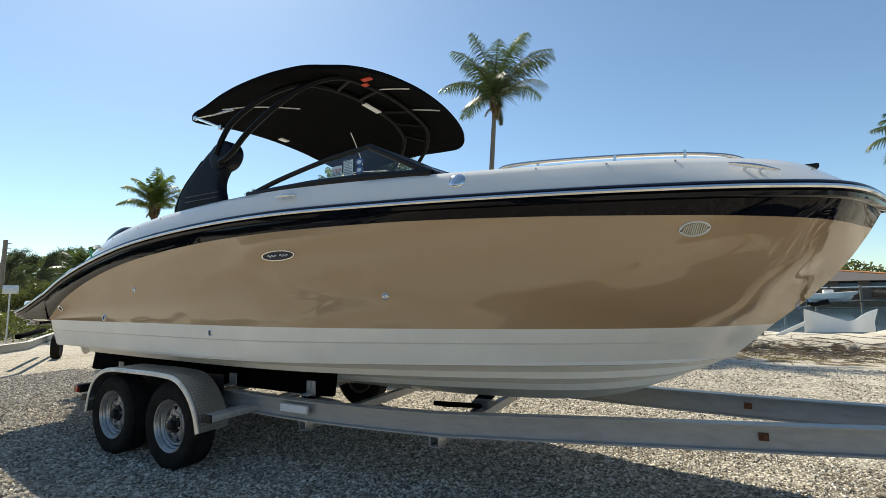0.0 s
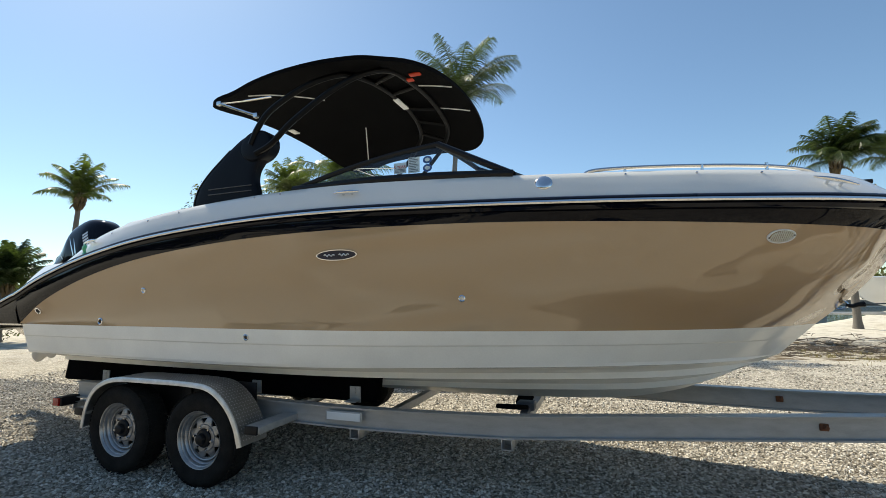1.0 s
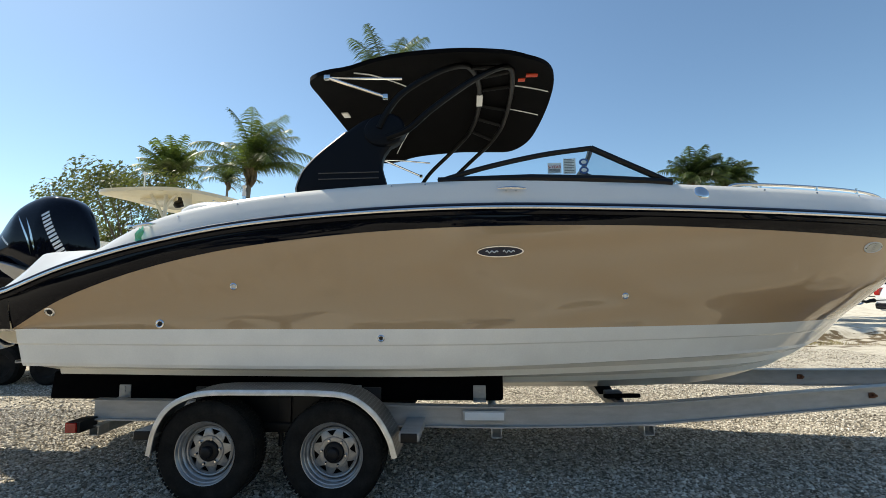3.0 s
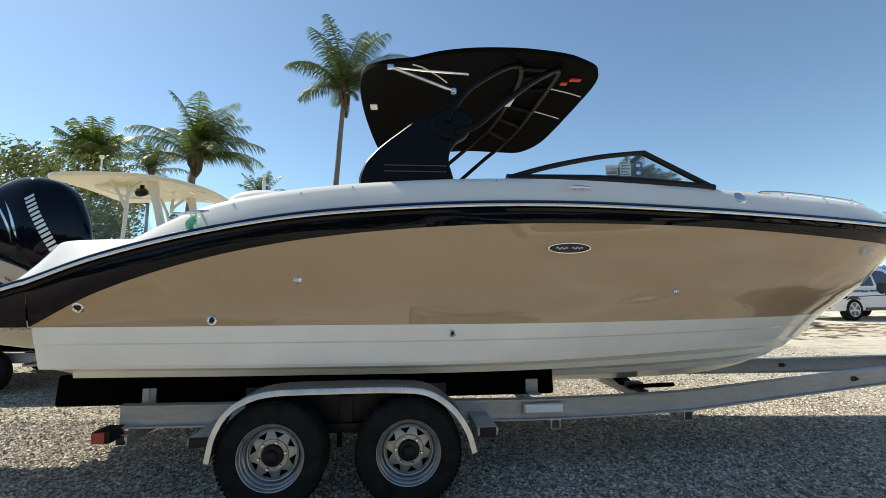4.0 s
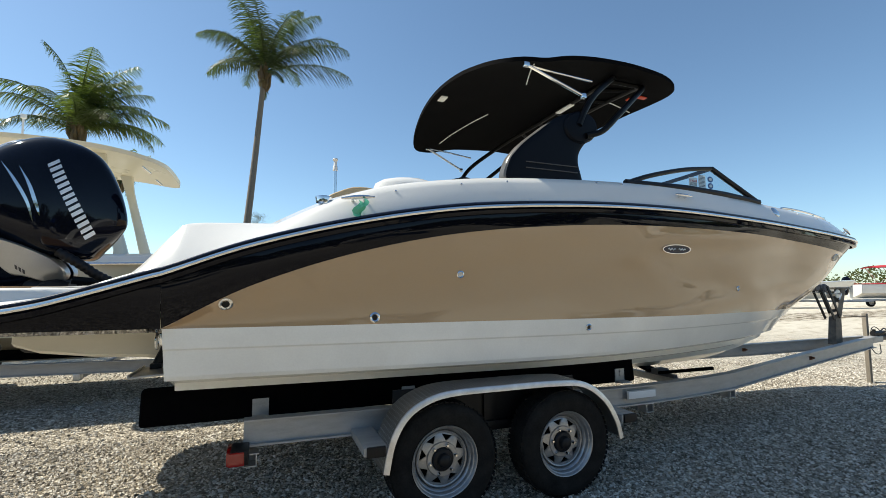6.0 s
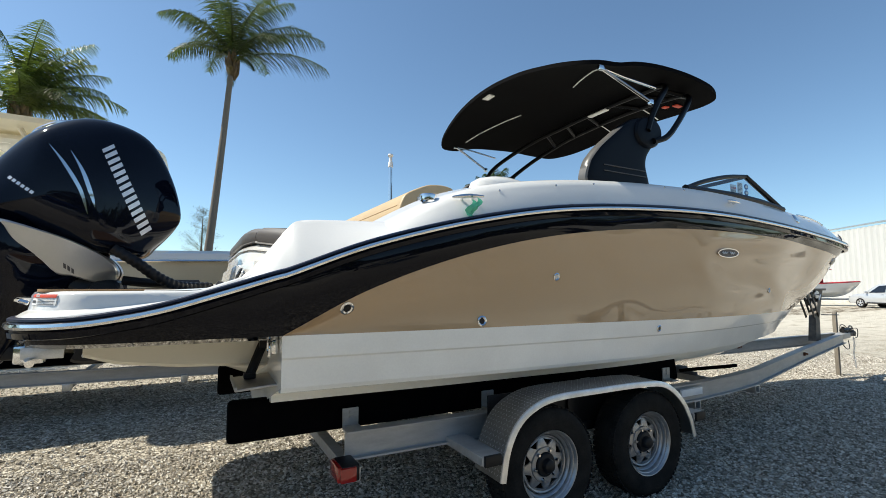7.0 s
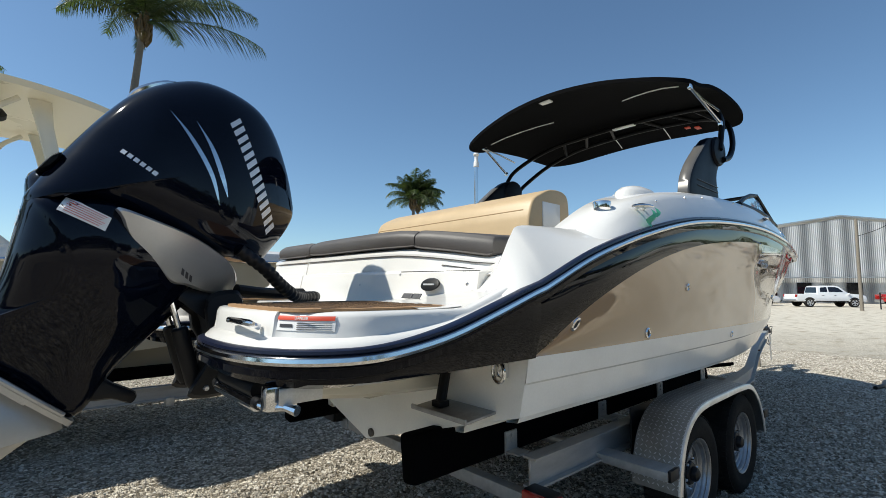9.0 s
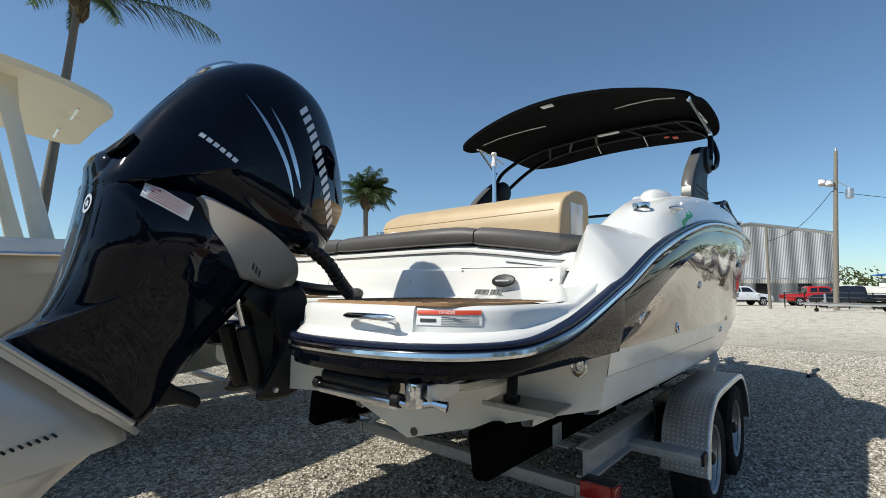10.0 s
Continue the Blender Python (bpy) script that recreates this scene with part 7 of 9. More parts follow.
build_second_boat()
RED_CANVAS = mat("red_canvas", (0.42, 0.02, 0.03), 0.8, vary=0.12, bump=0.2)
BLUE_CANVAS = mat("blue_canvas", (0.02, 0.10, 0.38), 0.8, vary=0.12)
CAR_WHITE = mat("white_car_paint", (0.75, 0.76, 0.77), 0.12, vary=0.02, coat=0.6)
CAR_RED = mat("red_car_paint", (0.45, 0.015, 0.012), 0.12, vary=0.05, coat=0.6)
CAR_SILVER = mat("silver_car_paint", (0.55, 0.56, 0.57), 0.2, 0.3, vary=0.03, coat=0.6)
CAR_NAVY = mat("navy_car_paint", (0.01, 0.013, 0.03), 0.12, vary=0.05, coat=0.6)
CAR_BLACK = mat("black_car_paint", (0.008, 0.008, 0.012), 0.12, vary=0.05, coat=0.6)


def round_poly(pts, r, n=3):
    """Outline with its corners rounded by r."""
    out = []
    m = len(pts)
    for i in range(m):
        a, b, c = Vector(pts[i - 1]), Vector(pts[i]), Vector(pts[(i + 1) % m])
        k = min(r, (a - b).length * 0.45, (c - b).length * 0.45)
        p, q = b + (a - b).normalized() * k, b + (c - b).normalized() * k
        for j in range(n + 1):
            t = j / n
            v = p * (1 - t) ** 2 + b * 2 * t * (1 - t) + q * t * t
            out.append((v.x, v.y))
    return out


def slab(bm, outline, half, tuck=0.05, lean=0.0, z0=0.0):
    """A body of that side outline and half-width, its edges drawn in and its sides leaning inwards above z0."""
    n = len(outline)
    cx, cz = sum(p[0] for p in outline) / n, sum(p[1] for p in outline) / n
    rows = []
    for f, k in ((-1.0, 1 - tuck * 1.6), (-0.985, 1 - tuck * 0.6), (-0.95, 1.0), (0.95, 1.0), (0.985, 1 - tuck * 0.6), (1.0, 1 - tuck * 1.6)):
        rows.append([Vector((cx + (x - cx) * (1 - (1 - k) * 0.35), f * (half - lean * max(0.0, z - z0)), cz + (z - cz) * k)) for x, z in outline])
    vs = skin(bm, rows, True)
    bm.faces.new(vs[0])
    bm.faces.new(vs[-1][::-1])


def car(at, heading, paint, label, pickup=False, name="car"):
    """Estate car or crew-cab pickup: body, cabin with glass, wheels in their arches, lamps and bumpers."""
    ob = thing(name, label, "truck" if pickup else "car", at)
    ob.rotation_euler = (0, 0, radians(heading))
    if pickup:
        L, W = 5.35, 0.93
        lower = [(0.02, 0.52), (0.0, 1.08), (1.62, 1.08), (1.66, 1.10), (3.95, 1.12), (4.95, 1.04), (5.26, 0.92), (5.33, 0.60), (5.22, 0.44), (0.12, 0.46)]
        cabin = [(1.62, 1.02), (1.72, 1.70), (1.90, 1.77), (3.05, 1.78), (3.35, 1.72), (4.05, 1.06)]
        wins = [[(1.86, 1.18), (1.93, 1.62), (2.42, 1.66), (2.42, 1.16)], [(2.52, 1.16), (2.52, 1.66), (3.05, 1.66), (3.27, 1.60), (3.70, 1.17)]]
        wx, wr = (1.02, 4.35), 0.37
    else:
        L, W = 4.65, 0.90
        lower = [(0.05, 0.42), (0.0, 0.80), (0.10, 1.0), (3.45, 1.03), (4.25, 0.92), (4.56, 0.76), (4.64, 0.50), (4.52, 0.30), (0.18, 0.30)]
        cabin = [(0.08, 0.96), (0.50, 1.58), (0.78, 1.68), (2.30, 1.69), (2.62, 1.62), (3.55, 0.98)]
        wins = [[(0.52, 1.10), (0.72, 1.48), (1.02, 1.56), (1.02, 1.08)], [(1.12, 1.08), (1.12, 1.57), (1.86, 1.58), (1.86, 1.07)], [(1.95, 1.07), (1.95, 1.58), (2.45, 1.54), (3.08, 1.06)]]
        wx, wr = (0.92, 3.70), 0.345
    bm = bmesh.new()
    slab(bm, round_poly(lower, 0.16), W, 0.06, 0.05, 0.7)
    part("body", bm, paint, ob)
    bm = bmesh.new()
    slab(bm, round_poly(cabin, 0.14), W * 0.97, 0.05, 0.26, 1.0)
    part("cabin", bm, paint, ob)
    at_side = lambda z: W * 0.97 - 0.26 * max(0.0, z - 1.0)
    for s in (-1, 1):
        for wn in wins:
            bm = bmesh.new()
            bm.faces.new([bm.verts.new((x, s * (at_side(z) + 0.006), z)) for x, z in round_poly(wn, 0.05, 2)])
            part("side_window", bm, CAR_BLACK, ob, "dark tinted side window")
        bm = bmesh.new()
        box(bm, ((wx[0] + wx[1]) / 2, s * (W - 0.005), 0.36 if not pickup else 0.48), (wx[1] - wx[0] - 0.9, 0.05, 0.09), 0.02)
        part("sill", bm, CAR_BLACK, ob, "dark lower sill")
    for (xa, za), (xb, zb), o in ((cabin[0], cabin[1], -0.012), (cabin[-1], cabin[-2], 0.012)):
        bm = bmesh.new()
        lo, hi = 0.22, 0.90
        p, q = (xa + (xb - xa) * lo + o, za + (zb - za) * lo + 0.012), (xa + (xb - xa) * hi + o, za + (zb - za) * hi + 0.012)
        skin(bm, [[Vector((p[0], -at_side(p[1]) * 0.88, p[1])), Vector((p[0], at_side(p[1]) * 0.88, p[1]))], [Vector((q[0], -at_side(q[1]) * 0.86, q[1])), Vector((q[0], at_side(q[1]) * 0.86, q[1]))]])
        part("screen", bm, CAR_BLACK, ob, "dark glass screen")
    for x in wx:
        for s in (-1, 1):
            rot = Matrix.Translation((x, s * (W - 0.10), wr)) @ Matrix.Rotation(-math.pi / 2 * s, 4, "X")
            bm = bmesh.new()
            lathe(bm, [(0.0, 0.095), (wr + 0.075, 0.098), (wr + 0.085, 0.085), (wr + 0.085, -0.05)], rot, 32)
            for v in bm.verts:
                v.co.z = max(v.co.z, 0.33)
            part("wheel_arch", bm, CAR_BLACK, ob, "dark wheel arch")
            bm = bmesh.new()
            lathe(bm, [(wr * 0.64, 0.105), (wr * 0.74, 0.122), (wr * 0.93, 0.118), (wr, 0.08), (wr, -0.1), (0.0, -0.1)], rot, 28)
            wh = part("wheel", bm, RUBBER, ob, "black tyre")
            bm = bmesh.new()
            lathe(bm, [(0.0, 0.108), (0.05, 0.108), (0.06, 0.102), (wr * 0.58, 0.106), (wr * 0.66, 0.115), (wr * 0.67, 0.10)], rot, 28)
            part("rim", bm, CAR_SILVER, wh, "silver alloy rim")
            for k in range(5):
                bm = bmesh.new()
                a = k * math.tau / 5 + 0.3
                bm.faces.new([bm.verts.new(rot @ Matrix.Rotation(a, 4, "Z") @ Vector((wr * r, wr * q, 0.1165))) for r, q in ((0.20, -0.03), (0.52, -0.21), (0.60, 0.0), (0.52, 0.21), (0.20, 0.03))])
                part("rim_opening", bm, CAR_BLACK, wh)
    for s in (-1, 1):
        bm = bmesh.new()
        box(bm, (0.07, s * (W - 0.10), 0.93 if pickup else 0.90), (0.16, 0.17, 0.24), 0.04)
        part("tail_lamp", bm, RED_LENS, ob, "red tail lamp")
        bm = bmesh.new()
        box(bm, (L - 0.16, s * (W - 0.17), 0.80 if pickup else 0.72), (0.22, 0.26, 0.15), 0.04)
        part("headlight", bm, CHROME, ob, "clear headlight")
        bm = bmesh.new()
        box(bm, (L - 1.45, s * (W + 0.07), 1.10), (0.12, 0.18, 0.14), 0.04)
        part("door_mirror", bm, paint, ob)
        for x in ((2.05, 2.95) if pickup else (1.25, 2.1)):
            bm = bmesh.new()
            box(bm, (x, s * (W - 0.012), 0.98 if pickup else 0.93), (0.16, 0.03, 0.03), 0.01)
            part("door_handle", bm, CAR_BLACK, ob)
    for x in (0.02, L - 0.05):
        bm = bmesh.new()
        box(bm, (x, 0, 0.55 if pickup else 0.46), (0.16, W * 1.86, 0.19), 0.05)
        part("bumper", bm, GALV if pickup else CAR_BLACK, ob)
    if pickup:
        bm = bmesh.new()
        box(bm, (0.84, 0, 1.086), (1.46, W * 1.62, 0.016), 0.004)
        part("cargo_bed", bm, CAR_BLACK, ob, "dark open cargo bed")
    return ob


car((41.73, 7.6, 0), 65, CAR_SILVER, "silver estate car parked on the gravel")
car((47.6, 6.8, 0), -50, CAR_WHITE, "white crew-cab pickup truck with dark windows", True, "pickup_truck")
car((47.6, 12.2, 0), -70, CAR_SILVER, "silver saloon car parked beside a pickup truck")
car((52.0, 1.6, 0), -70, CAR_RED, "red pickup truck behind a pipe fence", True, "pickup_truck")
car((49.4, -5.6, 0), 96, CAR_BLACK, "black pickup truck parked by the yard fence", True, "pickup_truck")
car((46.8, -10.4, 0), 95, CAR_NAVY, "dark blue estate car parked by the yard fence")
_wt = car((21.6, 14.9, 0), 8, CAR_WHITE, "white work van with dark windows and lettering bars", name="work_van")
_wt.scale = (1.4, 1.4, 1.4)
for _k in range(4):
    bm = bmesh.new()
    box(bm, (1.0 + 0.36 * _k, -0.925, 0.92 - 0.01 * (_k % 2)), (0.28, 0.012, 0.05), 0.002)
    part("lettering_bar", bm, STICKER_INK, _wt)
car((44.0, 27.5, 0), 214, CAR_BLACK, "black pickup truck facing the yard", True, "pickup_truck")
open_boat((34.0, 19.0), -35, 7.0, 1.1, (WHITE, WHITE, BLUE_CANVAS), "white runabout on a trailer")
open_boat((36.0, 26.5), -30, 7.0, 1.1, (WHITE, WHITE, BLUE_CANVAS), "white runabout on a trailer under a blue top", 1.1)
open_boat((42.0, 16.5), -30, 6.8, 1.1, (WHITE, RED_CANVAS, RED_CANVAS), "white boat under a red canvas cover and red top", 1.2)
open_boat((21.0, 17.3), 170, 6.4, 1.05, (WHITE, WHITE, BLUE_CANVAS), "small white skiff on a trailer")
open_boat((60.0, -9.0), 70, 7.0, 1.1, (WHITE, WHITE, BLUE_CANVAS), "white boat on a trailer by the far wood", 1.2)
open_boat((62.0, -16.0), 80, 8.0, 1.2, (WHITE, WHITE, BLUE_CANVAS), "white boat on a trailer by the far wood", 1.4)
for _x, _y, _h in ((-3.5, -17.5, 95), (6.0, -17.0, 100), (17.0, -15.0, 96), (28.5, -15.0, 97)):
    open_boat((_x, _y), _h, 7.2, 1.15, (WHITE, WHITE, BLUE_CANVAS), "white boat on a trailer across the yard", 1.3, group="boats across the yard")


# ---------------------------------------------------------------- warehouse, poles, house
def build_warehouse():
    wh = thing("warehouse", "white and grey corrugated metal warehouse", "building", (0, 0, 0))
    C, E, Wf = Vector((58.3, 12.6, 0)), Vector((67.0, -2.6, 0)), Vector((66.3, 24.4, 0))
    metal = bpy.data.materials.new("corrugated_sheet")
    metal.use_nodes = True
    n, l = metal.node_tree.nodes, metal.node_tree.links
    b = n["Principled BSDF"]
    tc, wv, ns, mx = n.new("ShaderNodeTexCoord"), n.new("ShaderNodeTexWave"), n.new("ShaderNodeTexNoise"), n.new("ShaderNodeMix")
    mx.data_type = "RGBA"
    wv.inputs["Scale"].default_value, wv.inputs["Distortion"].default_value = 0.17, 0.6
    wv.bands_direction = "X"
    ns.inputs["Scale"].default_value = 0.8
    l.new(tc.outputs["UV"], wv.inputs["Vector"])
    l.new(tc.outputs["Object"], ns.inputs["Vector"])
    mx.inputs[6].default_value, mx.inputs[7].default_value = (0.24, 0.245, 0.25, 1), (0.60, 0.60, 0.60, 1)
    l.new(wv.outputs[0], mx.inputs[0])
    l.new(mx.outputs[2], b.inputs["Base Color"])
    b.inputs["Roughness"].default_value = 0.45
    b.inputs["Metallic"].default_value = 0.1

    white = mat("white_ribbed_sheet", (0.50, 0.50, 0.485), 0.5, vary=0.06, scale=0.6, grain=6, streak=(1, 1, 0.2))

    def sheet(name, a, z_of, d_end, count, m, label, rib=0.03):
        bm = bmesh.new()
        uv = bm.loops.layers.uv.new("UVMap")
        d = d_end - a
        nor = Vector((d.y, -d.x, 0)).normalized()
        top, bot, ss = [], [], []
        for i in range(count + 1):
            t = i / count
            o = nor * (rib if i % 4 in (1, 2) else -rib)
            p = a + d * t + o
            bot.append(bm.verts.new((p.x, p.y, -0.1)))
            top.append(bm.verts.new((p.x, p.y, z_of(t))))
            ss.append(t * d.length)
        for i in range(count):
            f = bm.faces.new((bot[i], bot[i + 1], top[i + 1], top[i]))
            for lp, (u, v) in zip(f.loops, ((ss[i], 0), (ss[i + 1], 0), (ss[i + 1], 8), (ss[i], 8))):
                lp[uv].uv = (u, v)
        return part(name, bm, m, wh, label, smooth=False)

    sheet("gable_wall", C, lambda t: 7.7 + 1.2 * (1 - abs(2 * t - 1)), E, 420, metal, "grey ribbed sheet-metal wall")
    sheet("side_wall", Wf, lambda t: 7.7, C, 76, white, "sunlit white wall of broad-ribbed metal sheet", 0.07)
    bm = bmesh.new()
    mid = (C + E) / 2
    back = Wf - C
    for a, za, c, zc in ((C, 7.75, mid, 8.98), (mid, 8.98, E, 7.75)):
        q = [Vector((a.x, a.y, za)), Vector((c.x, c.y, zc)), Vector((c.x, c.y, zc)) + back, Vector((a.x, a.y, za)) + back]
        vs = [bm.verts.new(p + (p - mid - back * 0.5).normalized() * 0.25) for p in q]
        bm.faces.new(vs)
        vs2 = [bm.verts.new(v.co + Vector((0, 0, 0.14))) for v in vs]
        bm.faces.new(vs2[::-1])
        for k in range(4):
            bm.faces.new((vs[k], vs2[k], vs2[(k + 1) % 4], vs[(k + 1) % 4]))
    part("roof", bm, GALV, wh, "grey metal roof")
    bm = bmesh.new()
    d = E - C
    p = C + d * 0.5 + Vector((-0.6, -0.35, 2.7))
    ang = math.atan2(d.y, d.x)
    box(bm, p, (d.length, 0.9, 0.12), 0.0, Matrix.Rotation(ang, 4, "Z"))
    part("canopy_ledge", bm, GALV, wh, "narrow metal canopy along the wall")
    for t in (0.12, 0.3, 0.55, 0.8):
        bm = bmesh.new()
        q = C + d * t + Vector((-0.12, -0.07, 1.1))
        box(bm, q, (1.3, 0.06, 2.1), 0.0, Matrix.Rotation(ang, 4, "Z"))
        part("door", bm, CAR_BLACK, wh, "dark doorway")


build_warehouse()


def utility_pole(base, height, lamp=True):
    lean = (0.050, 0.041, 0) if lamp else (0.0, 0.0, 0.0)
    ob = thing("utility_pole", "tall grey wooden utility pole with floodlights and transformer" if lamp else "short wooden pole carrying a wire", "pole", base)
    ob.rotation_euler = lean
    bm = bmesh.new()
    tube(bm, [(0, 0, -0.2), (0.02, 0.02, height * 0.5), (0.08, 0.0, height)], [0.17, 0.15, 0.11] if lamp else [0.11, 0.10, 0.09], 12)
    part("shaft", bm, WOOD_POST, ob)
    if lamp:
        bm = bmesh.new()
        tube(bm, [(0.2, -0.05, 0.5), (0.2, -0.05, height * 0.75)], 0.05, 8)
        part("conduit", bm, GALV, ob, "grey steel conduit")
        for dy, z in ((0.75, height * 0.80), (0.35, height * 0.79)):
            bm = bmesh.new()
            box(bm, (-0.15, dy, z), (0.4, 0.45, 0.38), 0.06, Matrix.Rotation(0.4, 4, "Y"))
            part("floodlight", bm, GALV, ob, "grey floodlight box")
        bm = bmesh.new()
        tube(bm, [(0, -0.1, height * 0.80), (0, -0.75, height * 0.76)], 0.03, 6)
        lathe(bm, [(0.0, 0.4), (0.22, 0.38), (0.24, 0.0), (0.22, -0.3), (0.0, -0.32)], Matrix.Translation((0, -0.75, height * 0.72)), 16)
        part("transformer", bm, GALV, ob, "grey transformer can")
        bm = bmesh.new()
        lathe(bm, [(0.0, 0.3), (0.09, 0.25), (0.1, 0.0), (0.0, -0.05)], Matrix.Translation((0.08, 0, height)), 10)
        part("insulator", bm, GALV, ob)
    return ob


utility_pole((42.0, -2.1, 0), 11.6)
utility_pole((42.3, 1.75, 0), 6.4, False)
bm = bmesh.new()
_a, _b = Vector((42.3, -2.3, 8.6)), Vector((42.3, 1.7, 5.2))
tube(bm, [_a.lerp(_b, k / 12) - Vector((0, 0, 0.7 * math.sin(math.pi * k / 12))) for k in range(13)], 0.02, 5)
_c = Vector((44.0, -16.0, 7.6))
bm2 = bmesh.new()
tube(bm2, [_a.lerp(_c, k / 12) - Vector((0, 0, 0.9 * math.sin(math.pi * k / 12))) for k in range(13)], 0.02, 5)
tagged(part("overhead_wire", bm2, BLACK_PLASTIC), "thin black wire running off from a pole", "wire")
tagged(part("overhead_wire", bm, BLACK_PLASTIC), "sagging black wire strung between two poles", "wire")


def pipe_fence(a, b, n, label):
    ob = thing("pipe_fence", label, "fence", a)
    d = Vector(b) - Vector(a)
    for i in range(n + 1):
        bm = bmesh.new()
        p = d * (i / n)
        tube(bm, [p, p + Vector((0, 0, 1.25))], 0.04, 8)
        part("post", bm, BLACK_PLASTIC, ob)
    for z in (0.45, 0.85, 1.22):
        bm = bmesh.new()
        tube(bm, [Vector((0, 0, z)), d + Vector((0, 0, z))], 0.03, 6)
        part("rail", bm, BLACK_PLASTIC, ob)
    return ob


pipe_fence((46.4, 1.1, 0), (43.6, -9.5, 0), 8, "black pipe fence along the yard")


def flat_trailer(at, heading):
    ob = thing("utility_trailer", "empty galvanised boat trailer with a jack wheel", "trailer", at)
    ob.rotation_euler = (0, 0, radians(heading))
    for s in (-1, 1):
        bm = bmesh.new()
        beam(bm, [(0, s * 0.8, 0.5), (3.6, s * 0.8, 0.5), (5.8, s * 0.05, 0.52)], 0.17, 0.02, 0.045)
        part("frame_rail", bm, ALU, ob)
        bm = bmesh.new()
        rot = Matrix.Translation((1.4, s * 1.0, 0.3)) @ Matrix.Rotation(math.pi / 2, 4, "X")
        lathe(bm, [(0.0, 0.06), (0.17, 0.08), (0.28, 0.09), (0.30, 0.06), (0.30, -0.06), (0.28, -0.09), (0.0, -0.07)], rot, 20)
        part("wheel", bm, RUBBER, ob)
        bm = bmesh.new()
        box(bm, (1.6, s * 0.55, 0.66), (2.8, 0.1, 0.1), 0.02)
        part("bunk", bm, CARPET, ob)
    bm = bmesh.new()
    tube(bm, [(5.2, 0.2, 0.15), (5.2, 0.2, 0.9)], 0.035, 8)
    lathe(bm, [(0.0, 0.05), (0.12, 0.05), (0.13, 0.0), (0.12, -0.05), (0.0, -0.05)], Matrix.Translation((5.2, 0.2, 0.13)) @ Matrix.Rotation(math.pi / 2, 4, "X"), 14)
    part("jack", bm, RUBBER, ob, "jack with a small wheel")
    bm = bmesh.new()
    box(bm, (5.9, 0, 0.53), (0.4, 0.1, 0.08), 0.01)
    part("coupler", bm, GALV, ob)
    bm = bmesh.new()
    box(bm, (4.7, 0, 0.85), (0.12, 0.1, 0.7), 0.01)
    part("winch_post", bm, GALV, ob)
    return ob


flat_trailer((-8.19, 1.70, 0), -29.2)
flat_trailer((39.6, -6.2, 0), 98)


ROCK = mat("limestone", (0.24, 0.21, 0.17), 0.9, vary=0.3, scale=5, bump=0.6, bump_scale=25)


def build_house():
    h = thing("house", "low dark waterfront house with a grey hip roof and orange ridge", "house", (21.5, 74.0, 0))
    wall = mat("dark_stucco", (0.10, 0.095, 0.09), 0.85, vary=0.15, bump=0.2)
    tile = mat("weathered_roof_tile", (0.085, 0.075, 0.07), 0.8, vary=0.25, streak=(1, 12, 1))
    ridge = mat("orange_ridge_tile", (0.50, 0.21, 0.08), 0.8, vary=0.25)
    bm = bmesh.new()
    box(bm, (0, 0, 1.25), (22, 9, 2.6), 0.02)
    part("wall", bm, wall, h)
    bm = bmesh.new()
    v = [bm.verts.new(p) for p in ((-12, -5.6, 2.5), (12, -5.6, 2.5), (12, 5.6, 2.5), (-12, 5.6, 2.5), (-3.5, 0, 3.9), (3.2, 0, 3.9))]
    for q in ((0, 1, 5, 4), (2, 3, 4, 5), (1, 2, 5), (3, 0, 4), (0, 3, 2, 1)):
        bm.faces.new([v[i] for i in q])
    roof = part("roof", bm, tile, h, "grey-brown tiled hip roof", smooth=False)
    for a, b in (((-12, -5.7, 2.55), (-3.5, 0, 3.96)), ((-3.5, 0, 3.96), (3.2, 0, 3.96)), ((3.2, 0, 3.96), (12, -5.7, 2.55)), ((3.2, 0, 3.96), (12, 5.7, 2.55))):
        bm = bmesh.new()
        tube(bm, [a, b], 0.12, 8)
        part("ridge_tiles", bm, ridge, roof, "orange ridge tiles")
    for x in (-9, -6, -3, 0, 3, 6, 9):
        bm = bmesh.new()
        box(bm, (x, -4.52, 1.4), (1.8, 0.06, 2.0), 0.01)
        part("window", bm, CAR_BLACK, h, "dark window")
    bm = bmesh.new()
    box(bm, (30, 65.6, -0.3), (76, 0.5, 0.9), 0.02)
    tagged(part("seawall", bm, ROCK), "low grey concrete seawall along the canal", "wall", kind="structure")
    dock = thing("boat_dock", "grey wooden boat dock and lift on the canal", "dock", (22.0, 63.0, 0))
    for x in (-5, -2, 2, 5):
        bm = bmesh.new()
        tube(bm, [(x, 0, -1.5), (x, 0, 1.9)], 0.13, 8)
        part("pile", bm, WOOD_POST, dock)
    bm = bmesh.new()
    box(bm, (0, 0, 1.7), (11, 0.12, 0.12), 0.01)
    part("lift_beam", bm, GALV, dock)
    for k in range(8):
        bm = bmesh.new()
        box(bm, (0, 0.4 + k * 0.22, 0.2), (14, 0.2, 0.06), 0.005)
        part("plank", bm, WOOD_POST, dock)
    open_boat((18.7, 61.8), 0, 4.9, 0.95, (WHITE, WHITE, BLUE_CANVAS), "white boat lifted over the canal", None, False, -0.55, freeboard=0.85)


build_house()


